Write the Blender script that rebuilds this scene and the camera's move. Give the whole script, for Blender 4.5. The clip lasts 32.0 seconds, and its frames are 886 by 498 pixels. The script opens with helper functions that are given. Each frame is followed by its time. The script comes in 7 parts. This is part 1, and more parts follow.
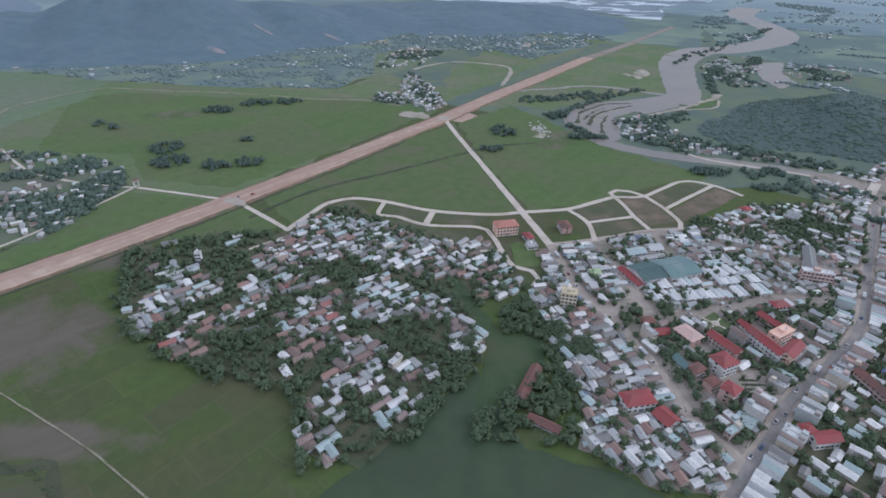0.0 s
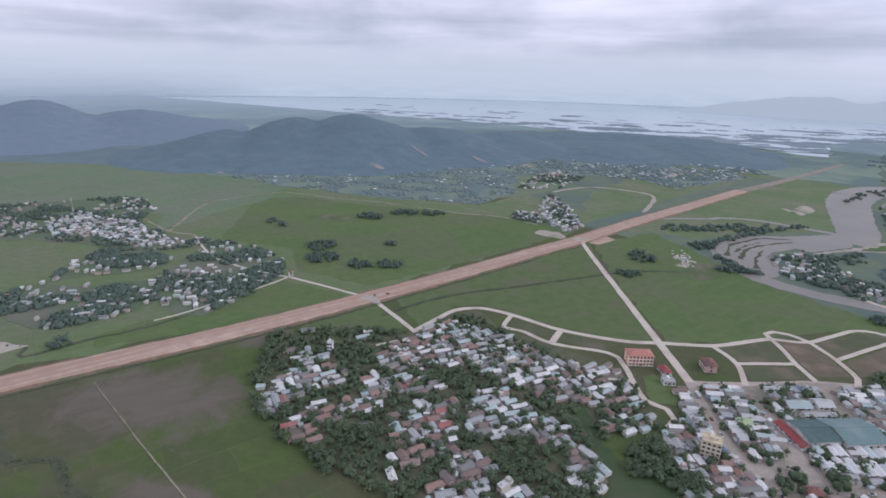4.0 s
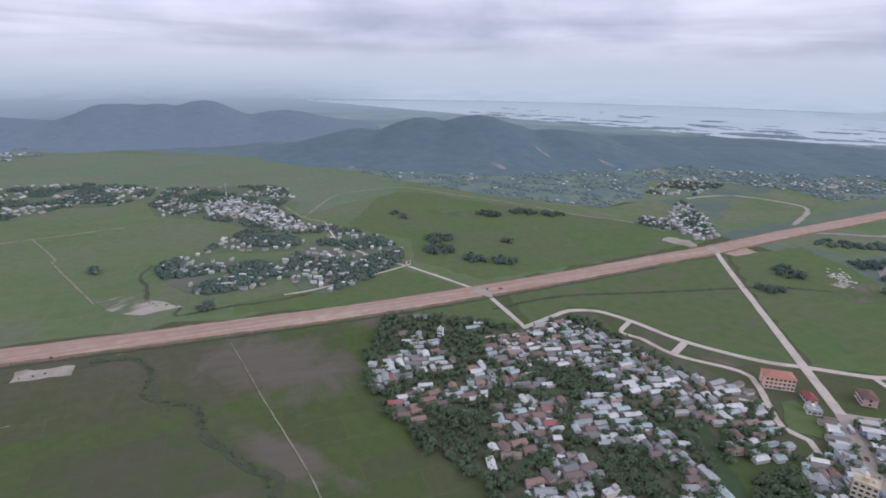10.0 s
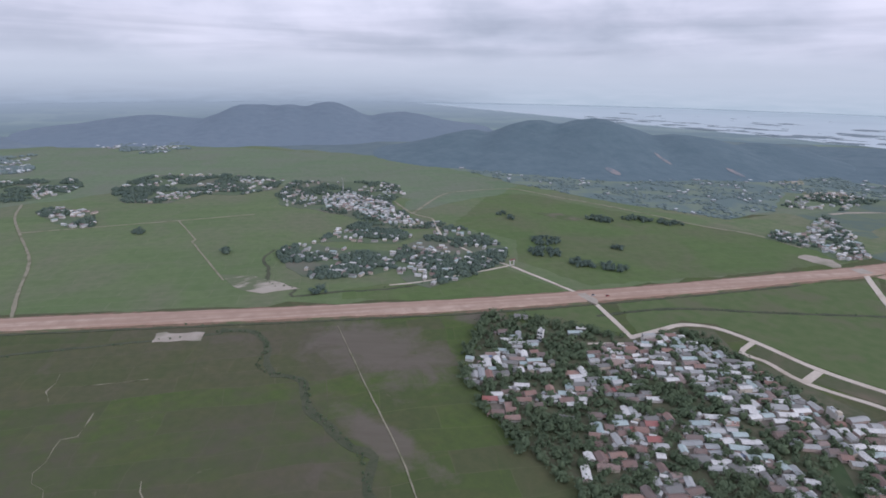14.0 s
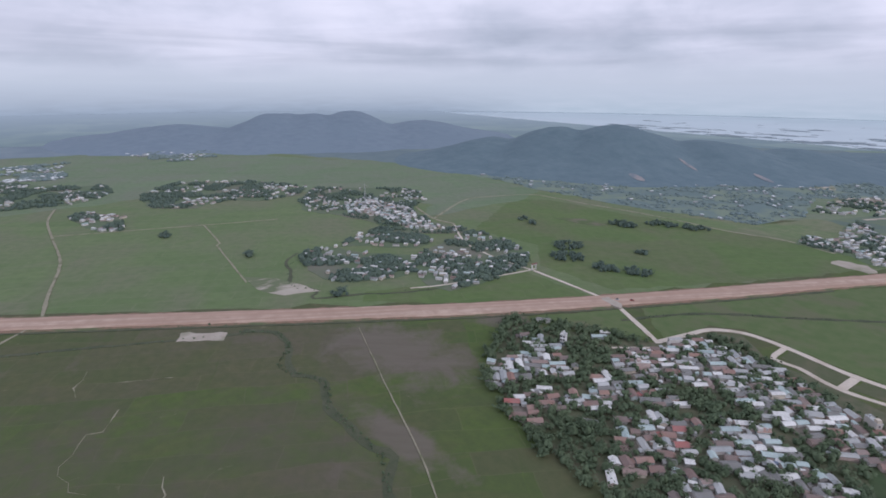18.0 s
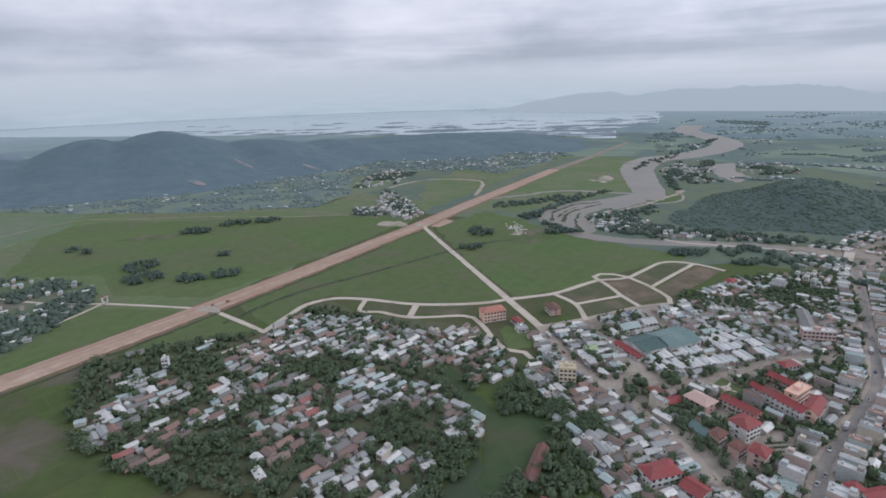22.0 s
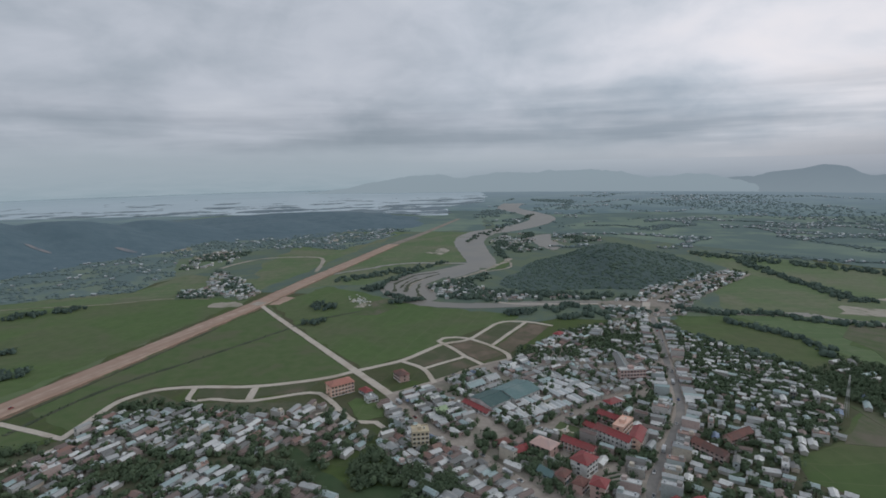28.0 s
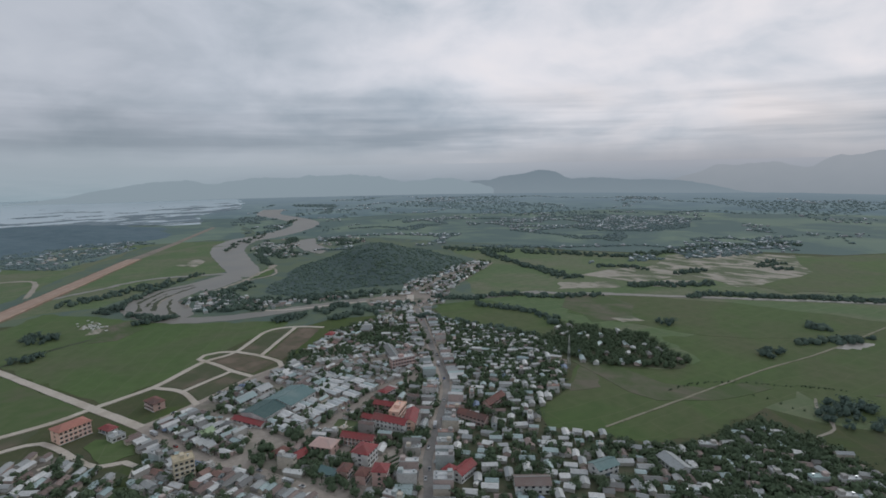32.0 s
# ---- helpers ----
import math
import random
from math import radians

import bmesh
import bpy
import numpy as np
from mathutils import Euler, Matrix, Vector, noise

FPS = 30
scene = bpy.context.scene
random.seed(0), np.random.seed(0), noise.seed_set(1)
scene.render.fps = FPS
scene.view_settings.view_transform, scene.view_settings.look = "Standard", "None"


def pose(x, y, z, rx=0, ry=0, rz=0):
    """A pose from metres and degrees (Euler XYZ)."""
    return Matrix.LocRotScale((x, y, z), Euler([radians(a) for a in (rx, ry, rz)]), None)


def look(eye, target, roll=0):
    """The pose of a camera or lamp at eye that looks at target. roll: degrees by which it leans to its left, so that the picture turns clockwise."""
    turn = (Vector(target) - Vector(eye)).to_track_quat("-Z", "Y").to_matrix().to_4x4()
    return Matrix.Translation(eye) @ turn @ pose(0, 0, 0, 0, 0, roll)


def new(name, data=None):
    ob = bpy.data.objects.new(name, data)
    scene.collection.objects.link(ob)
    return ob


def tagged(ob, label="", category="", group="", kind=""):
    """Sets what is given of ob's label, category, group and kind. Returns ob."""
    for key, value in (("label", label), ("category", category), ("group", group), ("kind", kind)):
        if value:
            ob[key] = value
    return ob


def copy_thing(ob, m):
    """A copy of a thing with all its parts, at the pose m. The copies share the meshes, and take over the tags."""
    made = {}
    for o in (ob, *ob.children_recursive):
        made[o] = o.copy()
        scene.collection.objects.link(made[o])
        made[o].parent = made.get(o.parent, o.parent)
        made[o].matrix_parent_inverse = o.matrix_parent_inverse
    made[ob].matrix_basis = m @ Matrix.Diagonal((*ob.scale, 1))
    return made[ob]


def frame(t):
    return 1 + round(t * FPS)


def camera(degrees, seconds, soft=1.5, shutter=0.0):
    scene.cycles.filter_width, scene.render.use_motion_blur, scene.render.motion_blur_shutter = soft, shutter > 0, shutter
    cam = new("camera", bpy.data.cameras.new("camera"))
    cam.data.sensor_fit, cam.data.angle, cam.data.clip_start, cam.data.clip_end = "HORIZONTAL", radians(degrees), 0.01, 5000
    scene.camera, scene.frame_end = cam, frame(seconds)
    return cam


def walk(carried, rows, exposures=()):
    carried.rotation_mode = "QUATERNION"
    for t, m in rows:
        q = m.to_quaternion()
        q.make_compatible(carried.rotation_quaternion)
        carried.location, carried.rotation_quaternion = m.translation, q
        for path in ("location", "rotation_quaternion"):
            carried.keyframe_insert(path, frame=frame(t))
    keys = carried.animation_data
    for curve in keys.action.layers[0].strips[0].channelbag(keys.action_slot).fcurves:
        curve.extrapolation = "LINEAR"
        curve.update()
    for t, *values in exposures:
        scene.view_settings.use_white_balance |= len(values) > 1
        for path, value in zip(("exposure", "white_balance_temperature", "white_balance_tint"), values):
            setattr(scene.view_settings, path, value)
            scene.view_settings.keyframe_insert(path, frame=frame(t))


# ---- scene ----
# the camera: a drone that sinks from 250 m to 190 m and turns
cam = camera(79.67, 32.0, 1.7)
PATH = [
    (0.0, pose(0.02, -0.07, 250.06, 0, 0, -0.131) @ pose(0, 0, 0, 59.147, 0, 0) @ pose(0, 0, 0, 0, 0, 1.512)),
    (0.5, pose(-0.06, -0.31, 249.98, 0, 0, 0.658) @ pose(0, 0, 0, 58.998, 0, 0) @ pose(0, 0, 0, 0, 0, 1.556)),
    (1.0, pose(-0.09, -0.51, 249.81, 0, 0, 1.711) @ pose(0, 0, 0, 59.000, 0, 0) @ pose(0, 0, 0, 0, 0, 1.436)),
    (1.5, pose(-0.09, -0.64, 249.49, 0, 0, 3.363) @ pose(0, 0, 0, 59.116, 0, 0) @ pose(0, 0, 0, 0, 0, 1.407)),
    (2.0, pose(-0.04, -0.71, 249.00, 0, 0, 5.995) @ pose(0, 0, 0, 61.035, 0, 0) @ pose(0, 0, 0, 0, 0, 1.436)),
    (2.5, pose(0.03, -0.71, 248.36, 0, 0, 9.026) @ pose(0, 0, 0, 64.108, 0, 0) @ pose(0, 0, 0, 0, 0, 1.424)),
    (3.0, pose(0.10, -0.65, 247.58, 0, 0, 12.035) @ pose(0, 0, 0, 68.380, 0, 0) @ pose(0, 0, 0, 0, 0, 1.443)),
    (3.5, pose(0.18, -0.58, 246.72, 0, 0, 14.016) @ pose(0, 0, 0, 71.159, 0, 0) @ pose(0, 0, 0, 0, 0, 1.470)),
    (5.5, pose(1.05, -0.47, 242.49, 0, 0, 17.551) @ pose(0, 0, 0, 71.368, 0, 0) @ pose(0, 0, 0, 0, 0, 1.326)),
    (6.0, pose(1.26, -0.44, 241.46, 0, 0, 18.753) @ pose(0, 0, 0, 71.344, 0, 0) @ pose(0, 0, 0, 0, 0, 1.309)),
    (6.5, pose(1.48, -0.41, 240.44, 0, 0, 20.125) @ pose(0, 0, 0, 71.363, 0, 0) @ pose(0, 0, 0, 0, 0, 1.264)),
    (7.0, pose(1.69, -0.39, 239.44, 0, 0, 21.783) @ pose(0, 0, 0, 71.353, 0, 0) @ pose(0, 0, 0, 0, 0, 1.088)),
    (7.5, pose(1.85, -0.40, 238.46, 0, 0, 23.502) @ pose(0, 0, 0, 71.361, 0, 0) @ pose(0, 0, 0, 0, 0, 1.027)),
    (8.0, pose(1.98, -0.40, 237.46, 0, 0, 25.071) @ pose(0, 0, 0, 71.371, 0, 0) @ pose(0, 0, 0, 0, 0, 1.008)),
    (8.5, pose(2.07, -0.37, 236.47, 0, 0, 26.234) @ pose(0, 0, 0, 71.429, 0, 0) @ pose(0, 0, 0, 0, 0, 0.984)),
    (9.0, pose(2.10, -0.30, 235.49, 0, 0, 27.308) @ pose(0, 0, 0, 71.494, 0, 0) @ pose(0, 0, 0, 0, 0, 0.967)),
    (9.5, pose(2.06, -0.24, 234.52, 0, 0, 28.054) @ pose(0, 0, 0, 71.551, 0, 0) @ pose(0, 0, 0, 0, 0, 0.924)),
    (10.0, pose(2.00, -0.18, 233.57, 0, 0, 28.509) @ pose(0, 0, 0, 71.613, 0, 0) @ pose(0, 0, 0, 0, 0, 0.886)),
    (10.5, pose(1.95, -0.12, 232.68, 0, 0, 28.814) @ pose(0, 0, 0, 71.643, 0, 0) @ pose(0, 0, 0, 0, 0, 0.886)),
    (11.0, pose(1.92, -0.05, 231.80, 0, 0, 29.961) @ pose(0, 0, 0, 71.666, 0, 0) @ pose(0, 0, 0, 0, 0, 0.812)),
    (11.5, pose(1.93, 0.06, 230.89, 0, 0, 31.559) @ pose(0, 0, 0, 71.686, 0, 0) @ pose(0, 0, 0, 0, 0, 0.846)),
    (12.0, pose(1.97, 0.13, 229.97, 0, 0, 33.164) @ pose(0, 0, 0, 71.711, 0, 0) @ pose(0, 0, 0, 0, 0, 0.853)),
    (12.5, pose(2.01, 0.17, 229.02, 0, 0, 34.815) @ pose(0, 0, 0, 71.749, 0, 0) @ pose(0, 0, 0, 0, 0, 0.828)),
    (13.0, pose(2.02, 0.21, 228.05, 0, 0, 36.367) @ pose(0, 0, 0, 71.831, 0, 0) @ pose(0, 0, 0, 0, 0, 0.843)),
    (13.5, pose(1.99, 0.32, 227.03, 0, 0, 38.223) @ pose(0, 0, 0, 71.878, 0, 0) @ pose(0, 0, 0, 0, 0, 0.825)),
    (14.0, pose(1.91, 0.53, 225.96, 0, 0, 40.348) @ pose(0, 0, 0, 71.927, 0, 0) @ pose(0, 0, 0, 0, 0, 0.804)),
    (14.5, pose(1.74, 0.83, 224.90, 0, 0, 42.615) @ pose(0, 0, 0, 71.965, 0, 0) @ pose(0, 0, 0, 0, 0, 0.845)),
    (15.0, pose(1.55, 1.14, 223.91, 0, 0, 44.866) @ pose(0, 0, 0, 72.001, 0, 0) @ pose(0, 0, 0, 0, 0, 0.864)),
    (15.5, pose(1.36, 1.41, 222.97, 0, 0, 46.842) @ pose(0, 0, 0, 72.060, 0, 0) @ pose(0, 0, 0, 0, 0, 0.888)),
    (17.5, pose(1.54, 1.05, 219.91, 0, 0, 48.922) @ pose(0, 0, 0, 72.748, 0, 0) @ pose(0, 0, 0, 0, 0, 0.721)),
    (18.0, pose(1.16, 0.66, 218.79, 0, 0, 42.707) @ pose(0, 0, 0, 72.881, 0, 0) @ pose(0, 0, 0, 0, 0, 0.292)),
    (18.5, pose(0.73, 0.30, 217.58, 0, 0, 30.238) @ pose(0, 0, 0, 73.012, 0, 0) @ pose(0, 0, 0, 0, 0, -0.407)),
    (19.0, pose(0.25, 0.01, 216.30, 0, 0, 18.000) @ pose(0, 0, 0, 72.998, 0, 0) @ pose(0, 0, 0, 0, 0, -0.901)),
    (19.5, pose(-0.24, -0.20, 214.97, 0, 0, 7.910) @ pose(0, 0, 0, 72.957, 0, 0) @ pose(0, 0, 0, 0, 0, -1.346)),
    (20.0, pose(-0.69, -0.32, 213.64, 0, 0, 3.173) @ pose(0, 0, 0, 72.947, 0, 0) @ pose(0, 0, 0, 0, 0, -1.520)),
    (20.5, pose(-1.00, -0.39, 212.43, 0, 0, 2.038) @ pose(0, 0, 0, 72.942, 0, 0) @ pose(0, 0, 0, 0, 0, -1.577)),
    (21.0, pose(-1.19, -0.53, 211.45, 0, 0, 1.090) @ pose(0, 0, 0, 72.951, 0, 0) @ pose(0, 0, 0, 0, 0, -1.552)),
    (21.5, pose(-1.31, -0.76, 210.65, 0, 0, -0.474) @ pose(0, 0, 0, 72.926, 0, 0) @ pose(0, 0, 0, 0, 0, -1.649)),
    (22.0, pose(-1.37, -1.03, 209.97, 0, 0, -2.257) @ pose(0, 0, 0, 72.911, 0, 0) @ pose(0, 0, 0, 0, 0, -1.667)),
    (22.5, pose(-1.46, -1.32, 209.30, 0, 0, -4.129) @ pose(0, 0, 0, 72.876, 0, 0) @ pose(0, 0, 0, 0, 0, -1.755)),
    (23.0, pose(-1.59, -1.60, 208.60, 0, 0, -6.048) @ pose(0, 0, 0, 72.958, 0, 0) @ pose(0, 0, 0, 0, 0, -1.776)),
    (23.5, pose(-1.72, -1.88, 207.79, 0, 0, -7.717) @ pose(0, 0, 0, 74.960, 0, 0) @ pose(0, 0, 0, 0, 0, -1.754)),
    (24.0, pose(-1.85, -2.19, 206.88, 0, 0, -9.401) @ pose(0, 0, 0, 77.406, 0, 0) @ pose(0, 0, 0, 0, 0, -1.646)),
    (24.5, pose(-1.95, -2.51, 205.94, 0, 0, -11.172) @ pose(0, 0, 0, 78.907, 0, 0) @ pose(0, 0, 0, 0, 0, -1.453)),
    (25.0, pose(-2.02, -2.80, 205.02, 0, 0, -13.198) @ pose(0, 0, 0, 78.858, 0, 0) @ pose(0, 0, 0, 0, 0, -1.458)),
    (25.5, pose(-2.09, -3.05, 204.12, 0, 0, -15.302) @ pose(0, 0, 0, 78.793, 0, 0) @ pose(0, 0, 0, 0, 0, -1.381)),
    (27.5, pose(-2.60, -2.99, 199.81, 0, 0, -18.584) @ pose(0, 0, 0, 80.231, 0, 0) @ pose(0, 0, 0, 0, 0, -0.921)),
    (28.0, pose(-2.87, -3.33, 198.96, 0, 0, -19.753) @ pose(0, 0, 0, 81.123, 0, 0) @ pose(0, 0, 0, 0, 0, -0.927)),
    (28.5, pose(-3.14, -3.70, 198.15, 0, 0, -21.294) @ pose(0, 0, 0, 81.559, 0, 0) @ pose(0, 0, 0, 0, 0, -0.897)),
    (29.0, pose(-3.39, -4.00, 197.35, 0, 0, -23.771) @ pose(0, 0, 0, 81.542, 0, 0) @ pose(0, 0, 0, 0, 0, -0.895)),
    (29.5, pose(-3.57, -4.13, 196.53, 0, 0, -26.829) @ pose(0, 0, 0, 81.526, 0, 0) @ pose(0, 0, 0, 0, 0, -0.855)),
    (30.0, pose(-3.68, -4.01, 195.69, 0, 0, -31.287) @ pose(0, 0, 0, 81.517, 0, 0) @ pose(0, 0, 0, 0, 0, -1.018)),
    (30.5, pose(-3.66, -3.61, 194.81, 0, 0, -37.728) @ pose(0, 0, 0, 81.383, 0, 0) @ pose(0, 0, 0, 0, 0, -1.157)),
    (31.0, pose(-3.62, -3.11, 193.92, 0, 0, -42.531) @ pose(0, 0, 0, 81.356, 0, 0) @ pose(0, 0, 0, 0, 0, -1.125)),
    (31.5, pose(-3.56, -2.57, 193.01, 0, 0, -44.229) @ pose(0, 0, 0, 81.361, 0, 0) @ pose(0, 0, 0, 0, 0, -0.994)),
    (32.0, pose(-3.52, -2.03, 192.09, 0, 0, -44.965) @ pose(0, 0, 0, 81.383, 0, 0) @ pose(0, 0, 0, 0, 0, -0.843)),
]
from mathutils.geometry import tessellate_polygon

EXPOSURES = [(0.0, 0.26, 5520, 12), (3.0, 0.25, 5800, 17), (17.5, 0.17, 5820, 17), (22.0, 0.12, 5950, 11), (25.0, -0.13, 6000, 8), (28.0, -0.42, 5980, 5), (32.0, -0.46, 5980, 5)]
walk(cam, PATH, EXPOSURES)

# ---- light: an overcast afternoon, the brighter sky towards the east-north-east ----
SUN_AZ, SUN_EL = 86.0, 32.0
world = bpy.data.worlds.new("world")
scene.world = world
world.use_nodes = True


class Nodes:
    """Short calls to build a node tree."""

    def __init__(self, tree):
        self.tree, self.nodes, self.links = tree, tree.nodes, tree.links

    def put(self, target, value):
        if isinstance(value, bpy.types.NodeSocket):
            self.links.new(value, target)
        elif value is not None:
            target.default_value = value

    def math(self, op, a, b=None, c=None, clamp=False):
        n = self.nodes.new("ShaderNodeMath")
        n.operation, n.use_clamp = op, clamp
        for i, v in enumerate((a, b, c)):
            self.put(n.inputs[i], v)
        return n.outputs[0]

    def mix(self, fac, a, b, blend="MIX"):
        n = self.nodes.new("ShaderNodeMix")
        n.data_type, n.blend_type = "RGBA", blend
        self.put(n.inputs[0], fac)
        self.put(n.inputs[6], a if isinstance(a, bpy.types.NodeSocket) else (*a[:3], 1))
        self.put(n.inputs[7], b if isinstance(b, bpy.types.NodeSocket) else (*b[:3], 1))
        return n.outputs[2]

    def noise(self, vector, scale, detail=3.0, rough=0.55, distortion=0.0):
        n = self.nodes.new("ShaderNodeTexNoise")
        self.put(n.inputs["Vector"], vector)
        n.inputs["Scale"].default_value = scale
        n.inputs["Detail"].default_value = detail
        n.inputs["Roughness"].default_value = rough
        n.inputs["Distortion"].default_value = distortion
        return n.outputs[0]

    def ramp(self, fac, stops, interpolation="LINEAR"):
        n = self.nodes.new("ShaderNodeValToRGB")
        n.color_ramp.interpolation = interpolation
        e = n.color_ramp.elements
        while len(e) < len(stops):
            e.new(0.5)
        for k, (p, c) in zip(e, stops):
            k.position = p
            k.color = (*c, 1) if len(c) == 3 else c
        self.put(n.inputs[0], fac)
        return n.outputs[0]

    def grey(self, fac, stops):
        return self.ramp(fac, [(p, (v, v, v)) for p, v in stops])

    def mapping(self, vector, scale=(1, 1, 1), rot=(0, 0, 0), loc=(0, 0, 0)):
        n = self.nodes.new("ShaderNodeMapping")
        self.put(n.inputs[0], vector)
        n.inputs["Scale"].default_value, n.inputs["Rotation"].default_value, n.inputs["Location"].default_value = scale, rot, loc
        return n.outputs[0]


def build_sky():
    n = Nodes(world.node_tree)
    n.nodes.clear()
    sky = n.nodes.new("ShaderNodeTexSky")
    sky.sky_type, sky.sun_disc = "NISHITA", False
    sky.sun_elevation, sky.sun_rotation = radians(SUN_EL), radians(SUN_AZ)
    co = n.nodes.new("ShaderNodeTexCoord").outputs["Generated"]
    sep = n.nodes.new("ShaderNodeSeparateXYZ")
    n.put(sep.inputs[0], co)
    x, y, z = sep.outputs
    # a flat cloud deck seen in perspective
    depth = n.math("ADD", n.math("MAXIMUM", z, 0.0), 0.17)
    flat = n.nodes.new("ShaderNodeCombineXYZ")
    n.put(flat.inputs[0], n.math("DIVIDE", x, depth))
    n.put(flat.inputs[1], n.math("DIVIDE", y, depth))
    big = n.noise(flat.outputs[0], 0.42, 2.5, 0.45, 0.2)
    fine = n.noise(n.mapping(flat.outputs[0], (1, 1, 1), (0, 0, 0.7), (3.1, 1.7, 0)), 1.3, 3.0, 0.5, 0.2)
    puff = n.noise(n.mapping(co, (1, 1, 1.7), (0, 0, 0.3), (1.3, 0.4, 0)), 3.8, 5.0, 0.55, 0.5)
    wisp = n.noise(n.mapping(co, (1, 1, 2.2), (0.2, 0, 1.1), (0.3, 2.4, 0)), 8.5, 5.0, 0.55, 0.6)
    puff = n.math("ADD", puff, n.math("MULTIPLY", n.math("SUBTRACT", wisp, 0.5), 0.45))
    body = n.math("ADD", n.math("ADD", n.math("MULTIPLY", big, 0.44), n.math("MULTIPLY", fine, 0.25)), n.math("MULTIPLY", puff, 0.31))
    # towards the sun the deck thins
    sx, sy = math.sin(radians(SUN_AZ)), math.cos(radians(SUN_AZ))
    to_sun = n.math("ADD", n.math("MULTIPLY", x, sx), n.math("MULTIPLY", y, sy))
    glow = n.grey(to_sun, [(0.0, 0.0), (0.45, 0.0), (0.75, 0.6), (1.0, 1.0)])
    cloud = n.ramp(body, CLOUD)
    cloud = n.mix(n.math("MULTIPLY", glow, n.grey(body, [(0.38, 0.0), (0.6, 1.0)])), cloud, (0.92, 0.80, 0.77))
    lift = n.math("ADD", 1.0, n.math("MULTIPLY", n.grey(to_sun, [(0.3, 0.0), (0.78, 1.0)]), 0.34))
    # dark cloud base low down, a lighter hazy strip over the horizon
    wob = n.noise(n.mapping(co, (3, 3, 0.5)), 1.6, 4.0, 0.5)
    low = n.math("ADD", z, n.math("MULTIPLY", n.math("SUBTRACT", wob, 0.5), 0.05))
    base = n.grey(low, [(0.014, 0.0), (0.042, 1.0), (0.075, 0.75), (0.145, 0.0)])
    # torn into long streaks
    streak = n.noise(n.mapping(co, (1.0, 1.0, 15.0), (0, 0, 0.4)), 2.1, 4.0, 0.5, 0.3)
    base = n.math("MULTIPLY", base, n.grey(streak, [(0.36, 0.15), (0.60, 1.0)]))
    east = n.grey(to_sun, [(0.0, 0.50), (0.35, 0.60), (0.75, 0.85)])
    cloud = n.mix(n.math("MULTIPLY", base, east), cloud, (0.225, 0.26, 0.305))
    haze = n.grey(low, [(0.0, 1.0), (0.018, 0.80), (0.045, 0.25), (0.085, 0.0)])
    cloud = n.mix(haze, cloud, n.mix(n.grey(to_sun, [(0.3, 0.0), (0.95, 1.0)]), HAZE, (0.37, 0.36, 0.385)))
    scaled = n.nodes.new("ShaderNodeVectorMath")
    scaled.operation = "SCALE"
    n.put(scaled.inputs[0], cloud)
    n.put(scaled.inputs["Scale"], n.math("MULTIPLY", lift, 1.0 / SKY))
    color = n.mix(0.985, sky.outputs[0], scaled.outputs[0])
    bg = n.nodes.new("ShaderNodeBackground")
    bg.inputs["Strength"].default_value = SKY
    n.put(bg.inputs["Color"], color)
    n.put(n.nodes.new("ShaderNodeOutputWorld").inputs[0], bg.outputs[0])


SKY = 0.1
HAZE = (0.495, 0.53, 0.565)
CLOUD = [(0.30, (0.33, 0.36, 0.41)), (0.42, (0.51, 0.53, 0.58)), (0.54, (0.71, 0.70, 0.75)), (0.68, (0.84, 0.81, 0.845))]
build_sky()
lamp = bpy.data.lights.new("sun", "SUN")
lamp.energy, lamp.angle, lamp.color = 0.7, radians(25), (1.0, 0.94, 0.88)
sun = new("sun", lamp)
sun.matrix_world = look((math.sin(radians(SUN_AZ)) * math.cos(radians(SUN_EL)) * 1500, math.cos(radians(SUN_AZ)) * math.cos(radians(SUN_EL)) * 1500, 1500 * math.sin(radians(SUN_EL))), (0, 0, 0))


# ---- materials ----
def material(name, build, rough=0.8, metal=0.0, bump=None, spec=0.3):
    """build(n, co) gives the colour; bump(n, co) gives (height, strength, distance)."""
    m = bpy.data.materials.new(name)
    m.use_nodes = True
    n = Nodes(m.node_tree)
    p = n.nodes["Principled BSDF"]
    co = n.nodes.new("ShaderNodeNewGeometry").outputs["Position"]
    n.put(p.inputs["Base Color"], build(n, co))
    r = rough(n, co) if callable(rough) else rough
    n.put(p.inputs["Roughness"], r)
    p.inputs["Metallic"].default_value = metal
    p.inputs["Specular IOR Level"].default_value = spec
    if bump:
        b = n.nodes.new("ShaderNodeBump")
        h, s, d = bump(n, co)
        n.put(b.inputs["Height"], h)
        b.inputs["Strength"].default_value, b.inputs["Distance"].default_value = s, d
        n.put(p.inputs["Normal"], b.outputs[0])
    return m


def mottled(a, b, small=0.6, large=0.05, c=None):
    """Colour a to b by grain and by larger stains, with patches of c."""
    def build(n, co):
        col = n.mix(n.grey(n.noise(co, small, 4.0), [(0.35, 0), (0.65, 1)]), a, b)
        if c:
            col = n.mix(n.grey(n.noise(co, large, 3.0), [(0.5, 0), (0.66, 1)]), col, c)
        return col
    return build


